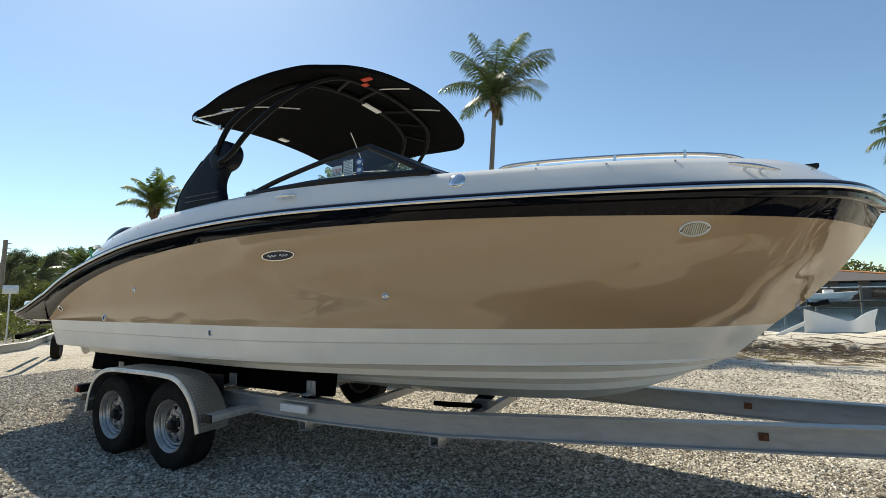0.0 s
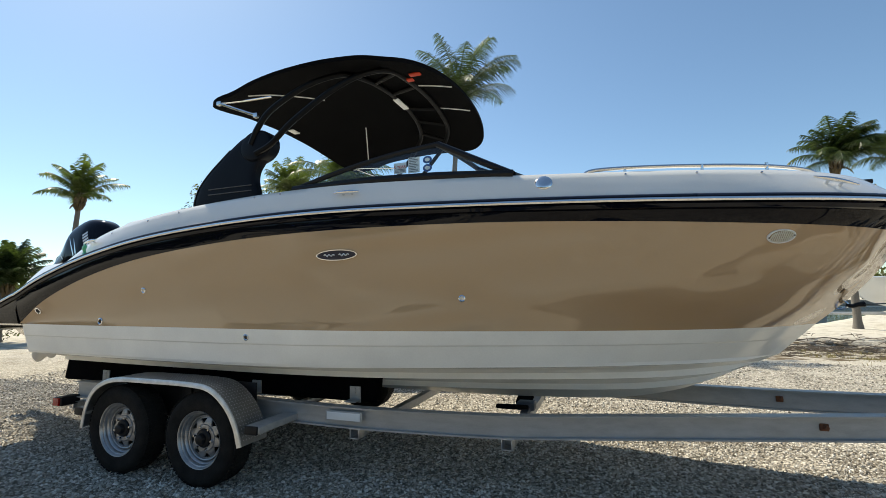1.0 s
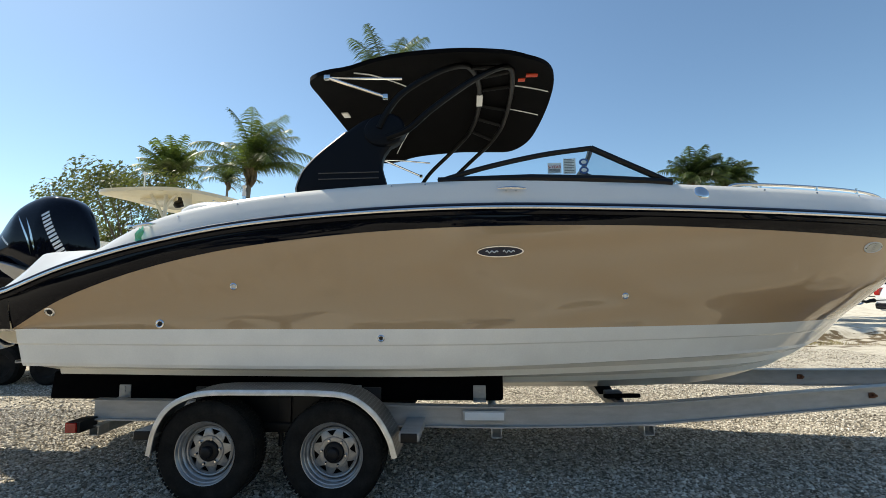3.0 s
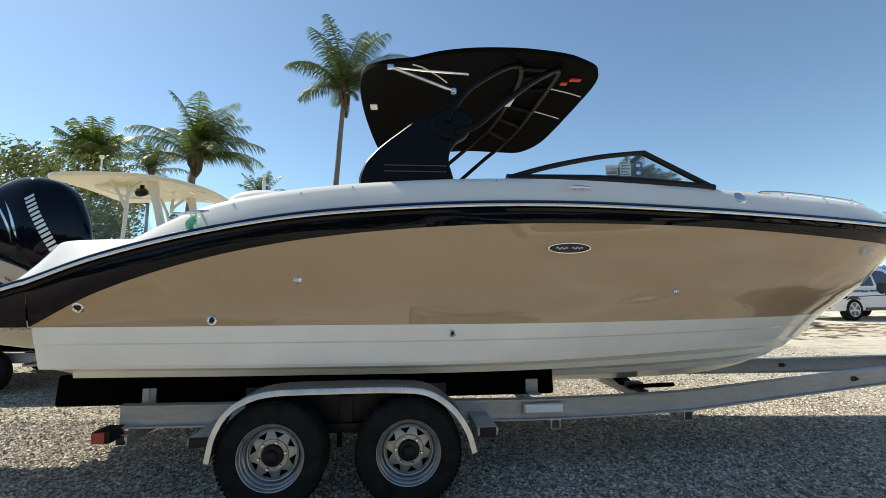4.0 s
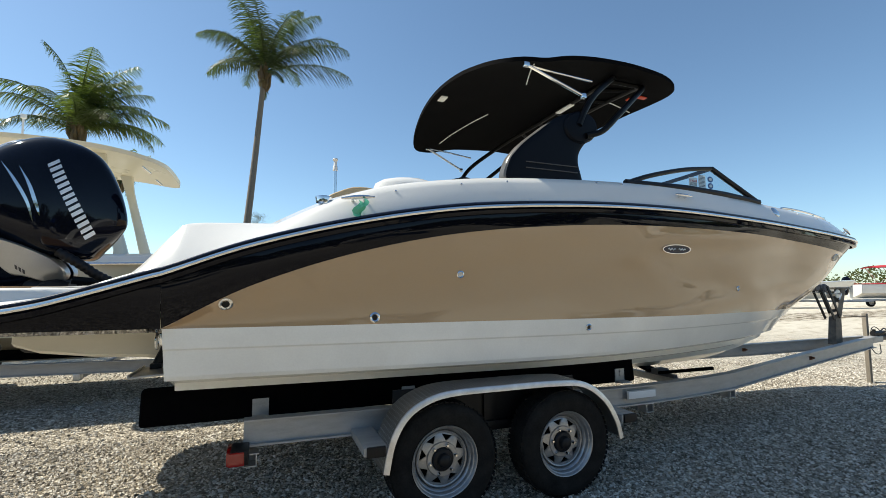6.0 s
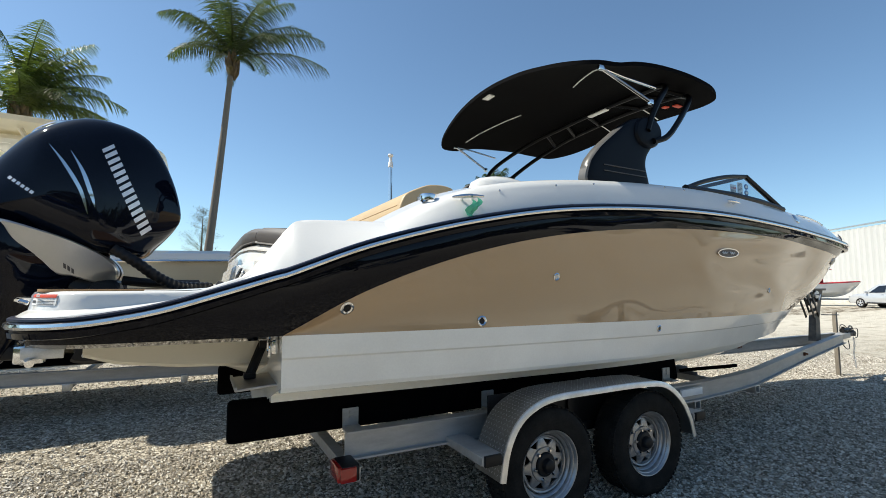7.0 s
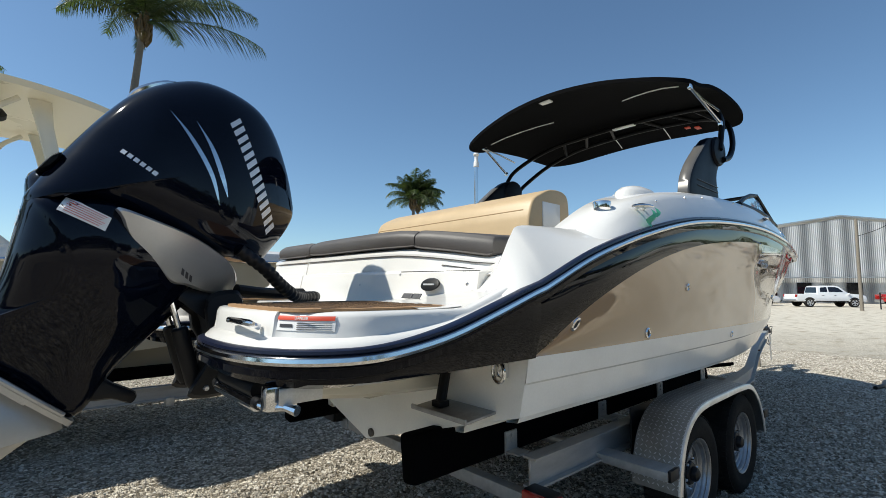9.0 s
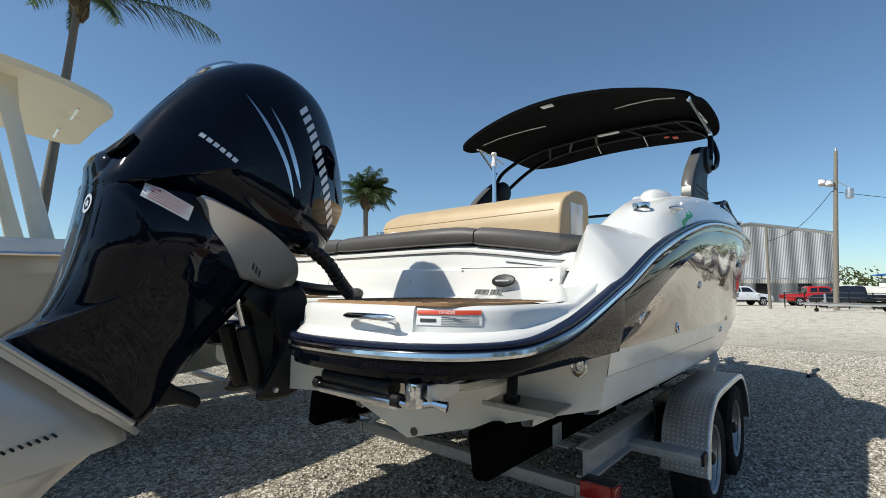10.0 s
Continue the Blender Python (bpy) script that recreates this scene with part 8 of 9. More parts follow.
def build_bank_clutter():
    # broken white dock panel lying at the water's edge
    ob = thing("broken_panel", "broken white fibreglass panel lying on the bank", "debris", (11.22, 15.6, -0.03))
    ob.scale = (0.56, 0.80, 0.73)
    bm = bmesh.new()
    rows = []
    for i in range(13):
        t = i / 12
        top = 1.12 - 0.62 * t / 0.72 if t < 0.72 else 0.50 + 0.62 * ((t - 0.72) / 0.28) ** 0.8
        rows.append([Vector((-1.0 + 3.2 * t, 0.35 * math.sin(t * 3), 0.02 + 0.10 * t)), Vector((-1.0 + 3.2 * t, 0.40 * math.sin(t * 3), 0.5 * top)), Vector((-0.96 + 3.2 * t + (0.15 if i > 11 else 0), 0.46 * math.sin(t * 3), top))])
    lay = [[p + Vector((0, 0.05, 0)) for p in r[::-1]] for r in rows]
    skin(bm, [a + b for a, b in zip(rows, lay)], True)
    part("panel", bm, WHITE, ob)
    bm = bmesh.new()
    beam(bm, [(-3.9, -2.6, -0.34), (-1.05, -0.4, 0.50)], 0.17, 0.05, 0.03)
    part("strip", bm, WHITE, ob)
    bm = bmesh.new()
    tube(bm, [(9.28, 13.9, -0.3), (9.27, 13.95, 0.28)], 0.07, 10)
    tagged(part("mooring_post", bm, WOOD_POST), "short weathered mooring post on the bank", "post")
    # driftwood and brush
    rng = random.Random(77)
    bm = bmesh.new()
    for k in range(520):
        x = rng.uniform(8.0, 15)
        y = 12.45 + rng.gauss(0, 0.28) if k % 4 else rng.uniform(10.2, 12.4)
        p = Vector((x, y, ground_height(x, y) + rng.uniform(0, 0.10)))
        a = rng.uniform(0, math.tau)
        l = rng.uniform(0.2, 1.1)
        q = p + Vector((math.cos(a) * l, math.sin(a) * l * 0.5, rng.uniform(-0.05, 0.14)))
        tube(bm, [p, p.lerp(q, 0.5) + Vector((0, 0, rng.uniform(-0.04, 0.08))), q], [0.011, 0.008, 0.004], 4, cap=False)
    tagged(part("driftwood", bm, BARK), "tangled dark driftwood and roots along the bank", "driftwood", kind="stuff")
    for k in range(12):
        x = rng.uniform(8.6, 14)
        y = 12.4 + rng.uniform(-0.3, 0.4)
        s = rng.uniform(0.06, 0.15)
        bm = bmesh.new()
        bmesh.ops.create_icosphere(bm, subdivisions=3, radius=s)
        for v in bm.verts:
            v.co *= 1 + 0.35 * noise.noise(v.co * 4 + Vector((k, 0, 0)))
            v.co.z *= 0.6
        r = part("rock", bm, ROCK)
        r.location = (x, y, ground_height(x, y) + s * 0.2)
        tagged(r, "rough grey-brown limestone rock on the bank", "rock", "rocks on the bank")


build_bank_clutter()

# yellow-green grass tufts on the sandy bank
rng = random.Random(78)
bm = bmesh.new()
for k in range(900):
    x = rng.uniform(8.2, 16)
    y = 10.6 + rng.gauss(0, 0.9)
    if noise.noise(Vector((x * 0.8, y * 0.8, 5))) < 0.05:
        continue
    for j in range(5):
        a = rng.uniform(0, math.tau)
        h = rng.uniform(0.05, 0.16)
        p = Vector((x + rng.gauss(0, 0.06), y + rng.gauss(0, 0.06), ground_height(x, y) - 0.02))
        d = Vector((math.cos(a), math.sin(a), 0))
        w = Vector((-d.y, d.x, 0)) * 0.006
        bm.faces.new([bm.verts.new(q) for q in (p - w, p + w, p + d * h * 0.7 + Vector((0, 0, h)))])
tagged(part("grass", bm, mat("dry_grass", (0.24, 0.20, 0.07), 0.8, vary=0.3), smooth=False), "sparse yellow-green grass tufts on the sandy bank", "grass", kind="stuff")


def build_far_end():
    """Plain pole, sign, picket fence and low shed beyond the stern."""
    ob = thing("telephone_pole", "slim weathered wooden telephone pole with step bolts", "pole", (-21.2, 5.39, 0))
    bm = bmesh.new()
    tube(bm, [(0, 0, -0.2), (0.03, 0.05, 4.36)], [0.12, 0.09], 10)
    part("shaft", bm, WOOD_POST, ob)
    for k in range(3):
        bm = bmesh.new()
        tube(bm, [(0, 0.05, 3.75 + 0.22 * k), (0.02, 0.27, 3.76 + 0.22 * k)], 0.025, 6)
        part("step_bolt", bm, GALV, ob)
    ob = thing("yard_sign", "small grey metal sign on a thin post", "sign", (-12.57, 2.92, 0))
    bm = bmesh.new()
    tube(bm, [(0, 0, 0), (0, 0, 1.7)], 0.025, 8)
    part("post", bm, GALV, ob)
    bm = bmesh.new()
    box(bm, (0.03, 0, 1.82), (0.02, 0.40, 0.28), 0.004, Matrix.Rotation(radians(-18), 4, "Z"))
    part("sign_panel", bm, GALV, ob)
    ob = thing("picket_fence", "low white wooden picket fence", "fence", (-18.35, 4.4, 0))
    for k in range(14):
        bm = bmesh.new()
        box(bm, (0.02 * k, 0.09 * k, 0.45), (0.03, 0.055, 0.9), 0.006)
        part("picket", bm, WHITE, ob)
    for z in (0.3, 0.7):
        bm = bmesh.new()
        beam(bm, [(-0.03, -0.1, z), (0.24, 1.27, z)], 0.08, 0.03, 0.005)
        part("fence_rail", bm, WHITE, ob)
    ob = thing("garden_shed", "low pale shed with a flat roof", "shed", (-23.2, 6.9, 0))
    bm = bmesh.new()
    box(bm, (0, 0, 0.65), (1.6, 1.5, 1.3), 0.02)
    part("wall", bm, GALV, ob)
    bm = bmesh.new()
    box(bm, (0, 0, 1.38), (1.8, 1.8, 0.16), 0.02)
    part("roof", bm, WHITE, ob, "white flat roof")


build_far_end()
tree_line("canal_side_trees", [(14, 81), (24, 82), (34, 80), (48, 79)], 5.6, 9, 5000, "green trees behind the waterfront house")


# ---------------------------------------------------------------- boat fittings
hull_tree = bvh_of(hull_side, hull_band, hull_bottom, gunwale)


def on_hull(x, z, sg=-1):
    """Place and outward normal on the hull's side."""
    hit, nor, _, _ = hull_tree.ray_cast(Vector((x, YC + sg * 4, z)), Vector((0, -sg, 0)))
    if nor.y * sg < 0:
        nor = -nor
    return hit, nor


def face_matrix(p, n):
    """Local z outwards along n, local x along the boat."""
    x = Vector((1, 0, 0))
    y = n.cross(x).normalized()
    x = y.cross(n).normalized()
    m = Matrix((x, y, n)).transposed().to_4x4()
    m.translation = p
    return m


def through_hull(x, z, r, dark=True, name="through_hull_fitting"):
    for sg in (-1, 1):
        p, n = on_hull(x, z, sg)
        m = face_matrix(p, n)
        bm = bmesh.new()
        lathe(bm, [(r * 0.55, -0.002), (r * 0.55, 0.006), (r * 0.75, 0.010), (r, 0.006), (r * 1.02, -0.004)], m, 24)
        ob = part(name, bm, CHROME, boat, "round chrome hull fitting")
        bm = bmesh.new()
        lathe(bm, [(0.0, 0.003), (r * 0.56, 0.003)], m, 20)
        part("opening", bm, BLACK_PLASTIC if dark else GALV, ob)


through_hull(1.358, 1.323, 0.036)
through_hull(2.18, 1.228, 0.032)
through_hull(3.803, 1.115, 0.026)
through_hull(2.739, 1.494, 0.026, False)
through_hull(5.543, 1.397, 0.024, False)

for sg in (-1, 1):
    # maker's oval: black field, bright rim, plain wave bars for the script
    p, n = on_hull(4.655, 1.717, sg)
    m = face_matrix(p, n)
    def ell(rx, rz, h, k=36):
        return [m @ Vector((rx * math.cos(a * math.tau / k), rz * math.sin(a * math.tau / k), h)) for a in range(k)]
    bm = bmesh.new()
    rings = [[bm.verts.new(q) for q in ell(rx, rz, h)] for rx, rz, h in ((0.165, 0.040, 0.0), (0.165, 0.040, 0.010), (0.155, 0.033, 0.010), (0.153, 0.031, 0.006))]
    grid_faces(bm, rings, True)
    badge = part("oval_badge", bm, CHROME, boat, "oval badge with a bright rim")
    bm = bmesh.new()
    bm.faces.new([bm.verts.new(q) for q in ell(0.154, 0.032, 0.006)])
    part("badge_field", bm, NAVY, badge, "dark blue badge field")
    bm = bmesh.new()
    for x0, x1 in ((-0.10, -0.015), (0.02, 0.10)):
        pts = [m @ Vector((x0 + (x1 - x0) * k / 10, 0.010 * math.sin(k * 1.6) * (1 - k / 22), 0.008)) for k in range(11)]
        tube(bm, pts, 0.0045, 5)
    part("badge_script", bm, LETTER, badge, "plain silver wave in place of script")
    # bow vent
    p, n = on_hull(7.42, 1.735, sg)
    m = face_matrix(p, n)
    bm = bmesh.new()
    rings = [[bm.verts.new(q) for q in ell(rx, rz, h)] for rx, rz, h in ((0.078, 0.043, -0.01), (0.078, 0.043, 0.006), (0.075, 0.041, 0.009), (0.066, 0.036, 0.009), (0.064, 0.034, 0.003))]
    grid_faces(bm, rings, True)
    vent = part("bow_vent", bm, WHITE, boat, "oval off-white louvred bow vent")
    bm = bmesh.new()
    bm.faces.new([bm.verts.new(q) for q in ell(0.066, 0.036, 0.003)])
    part("vent_back", bm, VINYL_SEAM, vent)
    for u in (-0.068, 0.068):
        bm = bmesh.new()
        lathe(bm, [(0.0, 0.012), (0.004, 0.0115), (0.006, 0.008)], m @ Matrix.Translation((u, 0, 0)), 8)
        part("vent_screw", bm, DARK_STEEL, vent)
    for k in range(11):
        u = -0.055 + 0.011 * k
        h = 0.033 * math.sqrt(max(0, 1 - (u / 0.066) ** 2))
        bm = bmesh.new()
        a, b = m @ Vector((u - 0.010, -h, 0.008)), m @ Vector((u + 0.010, h, 0.008))
        tube(bm, [a, b], 0.0036, 4)
        part("louvre", bm, CREAM, vent, "pale vent slat")
    # round bright badge on the gunwale
    p, n = on_hull(6.11, 2.128, sg)
    m = face_matrix(p, n)
    bm = bmesh.new()
    lathe(bm, [(0.0, 0.016), (0.03, 0.015), (0.048, 0.010), (0.055, 0.002), (0.055, -0.01)], m, 28)
    part("deck_fill_cap", bm, CHROME, boat, "round bright deck cap")


def pull_cleat(x, z, y, sg, length=0.20):
    p, n = on_hull(x, z, sg)
    m = face_matrix(p, n)
    bm = bmesh.new()
    pts = [m @ Vector((length * (k / 8 - 0.5), 0, 0.028 + 0.006 * math.cos((k / 4 - 1) * 1.5))) for k in range(9)]
    tube(bm, pts, [0.004 + 0.010 * math.sin(math.pi * (k + 0.6) / 9.2) for k in range(9)], 8)
    for u in (-0.035, 0.035):
        tube(bm, [m @ Vector((u, 0, -0.01)), m @ Vector((u, 0, 0.03))], 0.009, 8)
    part("cleat", bm, CHROME, boat, "stainless mooring cleat")


for sg in (-1, 1):
    pull_cleat(4.742, 2.150, 0, sg, 0.20)
    pull_cleat(2.065, 1.935, 0, sg, 0.20)
    pull_cleat(7.70, 2.02, 0, sg, 0.24)
    # small snaps along the coaming
    for x, dz in ((1.48, -0.01), (2.3, -0.03), (2.75, -0.03), (3.1, -0.03), (3.884, -0.02), (4.13, -0.02), (6.6, -0.02), (7.0, -0.02), (7.35, -0.02), (8.0, -0.05)):
        j = min(range(len(C_DECK)), key=lambda i: abs(C_DECK[i].x - x))
        try:
            p, n = on_hull(x, C_DECK[j].z + dz, sg)
        except Exception:
            continue
        bm = bmesh.new()
        lathe(bm, [(0.0, 0.008), (0.006, 0.007), (0.008, 0.0)], face_matrix(p, n), 8)
        part("canvas_snap", bm, CHROME, boat)
    # bow rail
    bm = bmesh.new()
    path = spline([Vector((x, YC + sg * y, z)) for x, y, z in ((6.34, 1.02, 2.165), (6.42, 1.01, 2.205), (6.8, 0.965, 2.20), (7.3, 0.86, 2.178), (7.6, 0.74, 2.155), (7.72, 0.68, 2.11))], 5)
    tube(bm, path, 0.0125, 8)
    br = part("bow_rail", bm, CHROME, boat, "polished stainless bow rail")
    for x, y in ((6.6, 1.01), (7.04, 0.945), (7.4, 0.85)):
        bm = bmesh.new()
        tube(bm, [(x, YC + sg * (y - 0.02), 2.12), (x, YC + sg * (y - 0.02), 2.195)], 0.009, 8)
        part("stanchion", bm, CHROME, br)
    # navigation lamp
    bm = bmesh.new()
    box(bm, (8.03, YC + sg * 0.42, 2.104), (0.08, 0.05, 0.03), 0.010)
    part("navigation_lamp", bm, BLACK_PLASTIC, boat)
    # moulded dome and cup holder on the coaming
    bm = bmesh.new()
    rows = lathe(bm, [(0.0, 0.075), (0.06, 0.070), (0.11, 0.05), (0.14, 0.02), (0.15, -0.02)], Matrix.Translation((2.45, YC + sg * 1.08, 2.075)) @ Matrix.Diagonal((1.7, 0.7, 1.0, 1.0)), 24)
    part("coaming_moulding", bm, WHITE, boat)
    bm = bmesh.new()
    lathe(bm, [(0.034, -0.01), (0.036, 0.008), (0.048, 0.008), (0.050, 0.0), (0.046, -0.03)], Matrix.Translation((1.874, YC + sg * 1.14, 1.962)), 20)
    part("cup_holder", bm, CHROME, boat)

# green tape tied to the stern cleat
bm = bmesh.new()
_p, _n = on_hull(2.065, 1.90)
rows = []
for k in range(7):
    t = k / 6
    w = 0.020 + 0.016 * t
    c = Vector((2.075 - 0.025 * t + 0.012 * math.sin(k * 1.3), _p.y - 0.05 - 0.012 * math.sin(k), 1.915 - 0.095 * t))
    rows.append([c + Vector((-w, 0.004 * math.sin(k * 2), 0.012)), c + Vector((0, -0.012, 0)), c + Vector((w * 0.7, 0.006, -0.012))])
skin(bm, rows)
rows = [[p + Vector((0.03, -0.008, 0.012)) for p in r[:2]] for r in rows[:4]]
skin(bm, rows)
tagged(part("marking_tape", bm, GREEN_TAG), "green plastic marking tape knotted round a cleat", "tape")

# ski-tow pole
bm = bmesh.new()
tube(bm, [(2.108, 0.11, 1.35), (2.108, 0.11, 2.45)], 0.016, 10)
_pole = part("light_pole", bm, CHROME, boat, "slim bright light pole")
bm = bmesh.new()
lathe(bm, [(0.0, 0.115), (0.020, 0.112), (0.024, 0.10), (0.020, 0.09), (0.014, 0.085), (0.014, 0.05), (0.020, 0.04), (0.022, 0.0), (0.0, 0.0)], Matrix.Translation((2.108, 0.11, 2.45)), 14)
part("lamp_head", bm, WHITE, _pole, "white all-round lamp")
bm = bmesh.new()
extrude_poly(bm, [Vector((x, -0.93, z)) for x, z in ((2.40, 1.90), (2.38, 2.10), (2.42, 2.12), (2.72, 2.07), (2.74, 1.90))], Vector((0, 0.05, 0)))
part("cockpit_moulding", bm, WHITE, boat)

# windscreen stickers
def stick_card(x0, x1, z0, z1, y, m, label, lines=0, word=None):
    bm = bmesh.new()
    bm.faces.new([bm.verts.new(p) for p in ((x0, y, z0), (x1, y, z0), (x1, y, z1), (x0, y, z1))])
    ob = part("window_sticker", bm, m, boat, label)
    if lines:
        bm = bmesh.new()
        for k in range(lines):
            z = z1 - (k + 0.7) * (z1 - z0) / (lines + 0.5)
            w = (x1 - x0) * (0.8 if k % 3 else 0.6)
            bm.faces.new([bm.verts.new(p) for p in ((x0 + 0.008, y - 0.002, z), (x0 + 0.008 + w, y - 0.002, z), (x0 + 0.008 + w, y - 0.002, z + 0.004), (x0 + 0.008, y - 0.002, z + 0.004))])
        part("print_line", bm, STICKER_INK, ob)
    return ob


def lettering(word, size, m, material, parent, depth=0.0008, label=""):
    cu = bpy.data.curves.new(word, "FONT")
    cu.body, cu.size, cu.extrude, cu.align_x, cu.align_y = word, size, depth, "CENTER", "CENTER"
    tmp = new("tmp_text", cu)
    me = bpy.data.meshes.new_from_object(tmp.evaluated_get(bpy.context.evaluated_depsgraph_get()))
    bpy.data.objects.remove(tmp)
    me.transform(m)
    me.materials.append(material)
    ob = new("lettering", me)
    ob.parent = parent
    if label:
        ob["label"] = label
    return ob


_s1 = stick_card(5.03, 5.13, 2.305, 2.385, -1.045, STICKER, "white warranty sticker in the windscreen")
lettering("5-YEAR", 0.030, pose(5.08, -1.049, 2.352, 90, 0, 0), STICKER_RED, _s1)
bm = bmesh.new()
for _k in range(3):
    bm.faces.new([bm.verts.new(p) for p in ((5.04, -1.048, 2.315 + 0.009 * _k), (5.12, -1.048, 2.315 + 0.009 * _k), (5.12, -1.048, 2.319 + 0.009 * _k), (5.04, -1.048, 2.319 + 0.009 * _k))])
part("print_line", bm, STICKER_INK, _s1)
stick_card(5.145, 5.235, 2.30, 2.415, -1.045, STICKER, "white printed sticker in the windscreen", 9)
for _x, _z in ((5.295, 2.385), (5.295, 2.325)):
    bm = bmesh.new()
    bm.faces.new([bm.verts.new(p) for p in oval(_x, _z, 0.035, 0.028, -1.045)])
    _d = part("window_sticker", bm, STICKER_BLUE, boat, "round blue sticker in the windscreen")
    bm = bmesh.new()
    bm.faces.new([bm.verts.new(p) for p in oval(_x, _z, 0.02, 0.014, -1.048)])
    part("sticker_centre", bm, STICKER, _d)

# ---------------------------------------------------------------- stern details
bm = bmesh.new()
tube(bm, [(0.030, -0.690, 1.372), (0.026, -0.715, 1.373), (0.022, -0.81, 1.374), (0.026, -0.905, 1.373), (0.030, -0.930, 1.372)], [0.006, 0.0115, 0.0115, 0.0115, 0.006], 12)
for _y in (-0.725, -0.895):
    tube(bm, [(0.024, _y, 1.372), (0.062, _y, 1.358)], 0.010, 10)
part("grab_handle", bm, CHROME, boat, "polished stainless grab handle")

_a = radians(24)
_out = Vector((-math.cos(_a), -math.sin(_a), 0))
_along = Vector((math.sin(_a), -math.cos(_a), 0))
_pt = bvh_of(next(o for o in boat.children if o.name.startswith("swim_platform")))


def stern_face(u, z):
    """A place on the platform's rounded aft corner, u along it and z up from the label's middle."""
    p = Vector((0.05, -1.085, 1.372)) + _along * u + Vector((0, 0, z))
    h, _, _, _ = _pt.ray_cast(p + _out * 0.5, -_out)
    return h if h else p


def sticker_box(name, y0, y1, z0, z1, m, parent, lift):
    """A sheet laid on the platform's aft corner."""
    bm = bmesh.new()
    n = 10
    rows = [[stern_face(-y0 + (y0 - y1) * k / n, z) + _out * (0.003 + lift) for k in range(n + 1)] for z in (z0, (z0 + z1) / 2, z1)]
    skin(bm, rows)
    return part(name, bm, m, parent)


_dl = sticker_box("danger_label", -0.098, 0.098, -0.020, 0.026, STICKER, boat, 0.0)
_dl["label"] = "white danger label with a red heading"
sticker_box("heading", -0.096, 0.096, 0.012, 0.025, STICKER_RED, _dl, 0.002)
sticker_box("pictogram", 0.035, 0.085, -0.010, 0.000, STICKER_INK, _dl, 0.002)
for _k in range(4):
    sticker_box("print_line", -0.090, 0.02, -0.016 + 0.006 * _k, -0.0138 + 0.006 * _k, STICKER_INK, _dl, 0.002)
_m = Matrix((_along, Vector((0, 0, 1)), _out)).transposed().to_4x4()
_m.translation = stern_face(0, 0.0185) + _out * 0.012
lettering("DANGER", 0.013, _m, STICKER, _dl)

# bow eye with the winch strap hooked on
bm = bmesh.new()
tube(bm, [(8.0 + 0.045 * math.cos(a), YC, 1.315 + 0.03 * math.sin(a)) for a in (k * math.tau / 14 for k in range(14))], 0.008, 6, closed=True)
lathe(bm, [(0.0, 0.012), (0.03, 0.010), (0.034, 0.0)], Matrix.Translation((7.962, YC, 1.322)) @ Matrix.Rotation(radians(60), 4, "Y"), 14)
part("bow_eye", bm, CHROME, boat, "stainless bow eye")
_tr = next(o for o in bpy.data.objects if o.parent is None and o.name == "boat_trailer")
bm = bmesh.new()
skin(bm, [[Vector((x, YC - 0.025, z)), Vector((x, YC + 0.025, z + 0.004))] for x, z in ((8.13, 1.318), (8.6, 1.336), (8.99, 1.345))])
skin(bm, [[Vector((x, YC - 0.025, z)), Vector((x, YC + 0.025, z + 0.004))] for x, z in ((8.13, 1.315), (8.6, 1.333), (8.99, 1.342))])
part("winch_strap", bm, STRAP, _tr, "grey-green webbing winch strap")
bm = bmesh.new()
tube(bm, [(8.03, YC, 1.315), (8.07, YC, 1.305), (8.10, YC, 1.315), (8.14, YC, 1.32)], [0.012, 0.014, 0.016, 0.02], 8)
part("strap_hook", bm, BLACK_PLASTIC, _tr, "black strap hook")

# bulkhead badge and model bars
bm = bmesh.new()
rows = [[bm.verts.new((0.898 - h + 0.42 * dz, -0.755 + ry * math.cos(a * math.tau / 28), 1.50 + dz)) for a in range(28) for dz in (rz * math.sin(a * math.tau / 28),)] for ry, rz, h in ((0.062, 0.030, 0.0), (0.062, 0.030, 0.010), (0.056, 0.026, 0.012))]
grid_faces(bm, rows, True)
bm.faces.new(rows[-1])
_bb = part("oval_badge", bm, BLACK_PLASTIC, boat, "small black oval badge")
bm = bmesh.new()
box(bm, (0.884, -0.755, 1.50), (0.006, 0.075, 0.008), 0.002)
part("badge_bar", bm, LETTER, _bb)
_u = -0.648
for _k, _w in enumerate((0.022, 0.024, 0.026, 0.018, 0.018, 0.018)):
    bm = bmesh.new()
    box(bm, (0.816 + 0.19 * (_u + 0.648), _u - _w / 2, 1.447), (0.005, _w, 0.026), 0.001, Matrix.Rotation(radians(35), 4, "Y"))
    part("model_bar", bm, STICKER_INK, boat, "plain dark bar in place of the model name")
    _u -= _w + (0.016 if _k == 2 else 0.006)
# white screws and an outlet on the bulkhead
for _y, _z in ((-0.5, 1.55), (-1.0, 1.50), (-0.15, 1.50), (0.2, 1.52)):
    bm = bmesh.new()
    lathe(bm, [(0.0, 0.006), (0.006, 0.005), (0.008, 0.0)], Matrix.Translation((0.905 + 0.42 * (_z - 1.53), _y, _z)) @ Matrix.Rotation(-math.pi / 2, 4, "Y"), 10)
    part("bulkhead_snap", bm, GALV, boat)

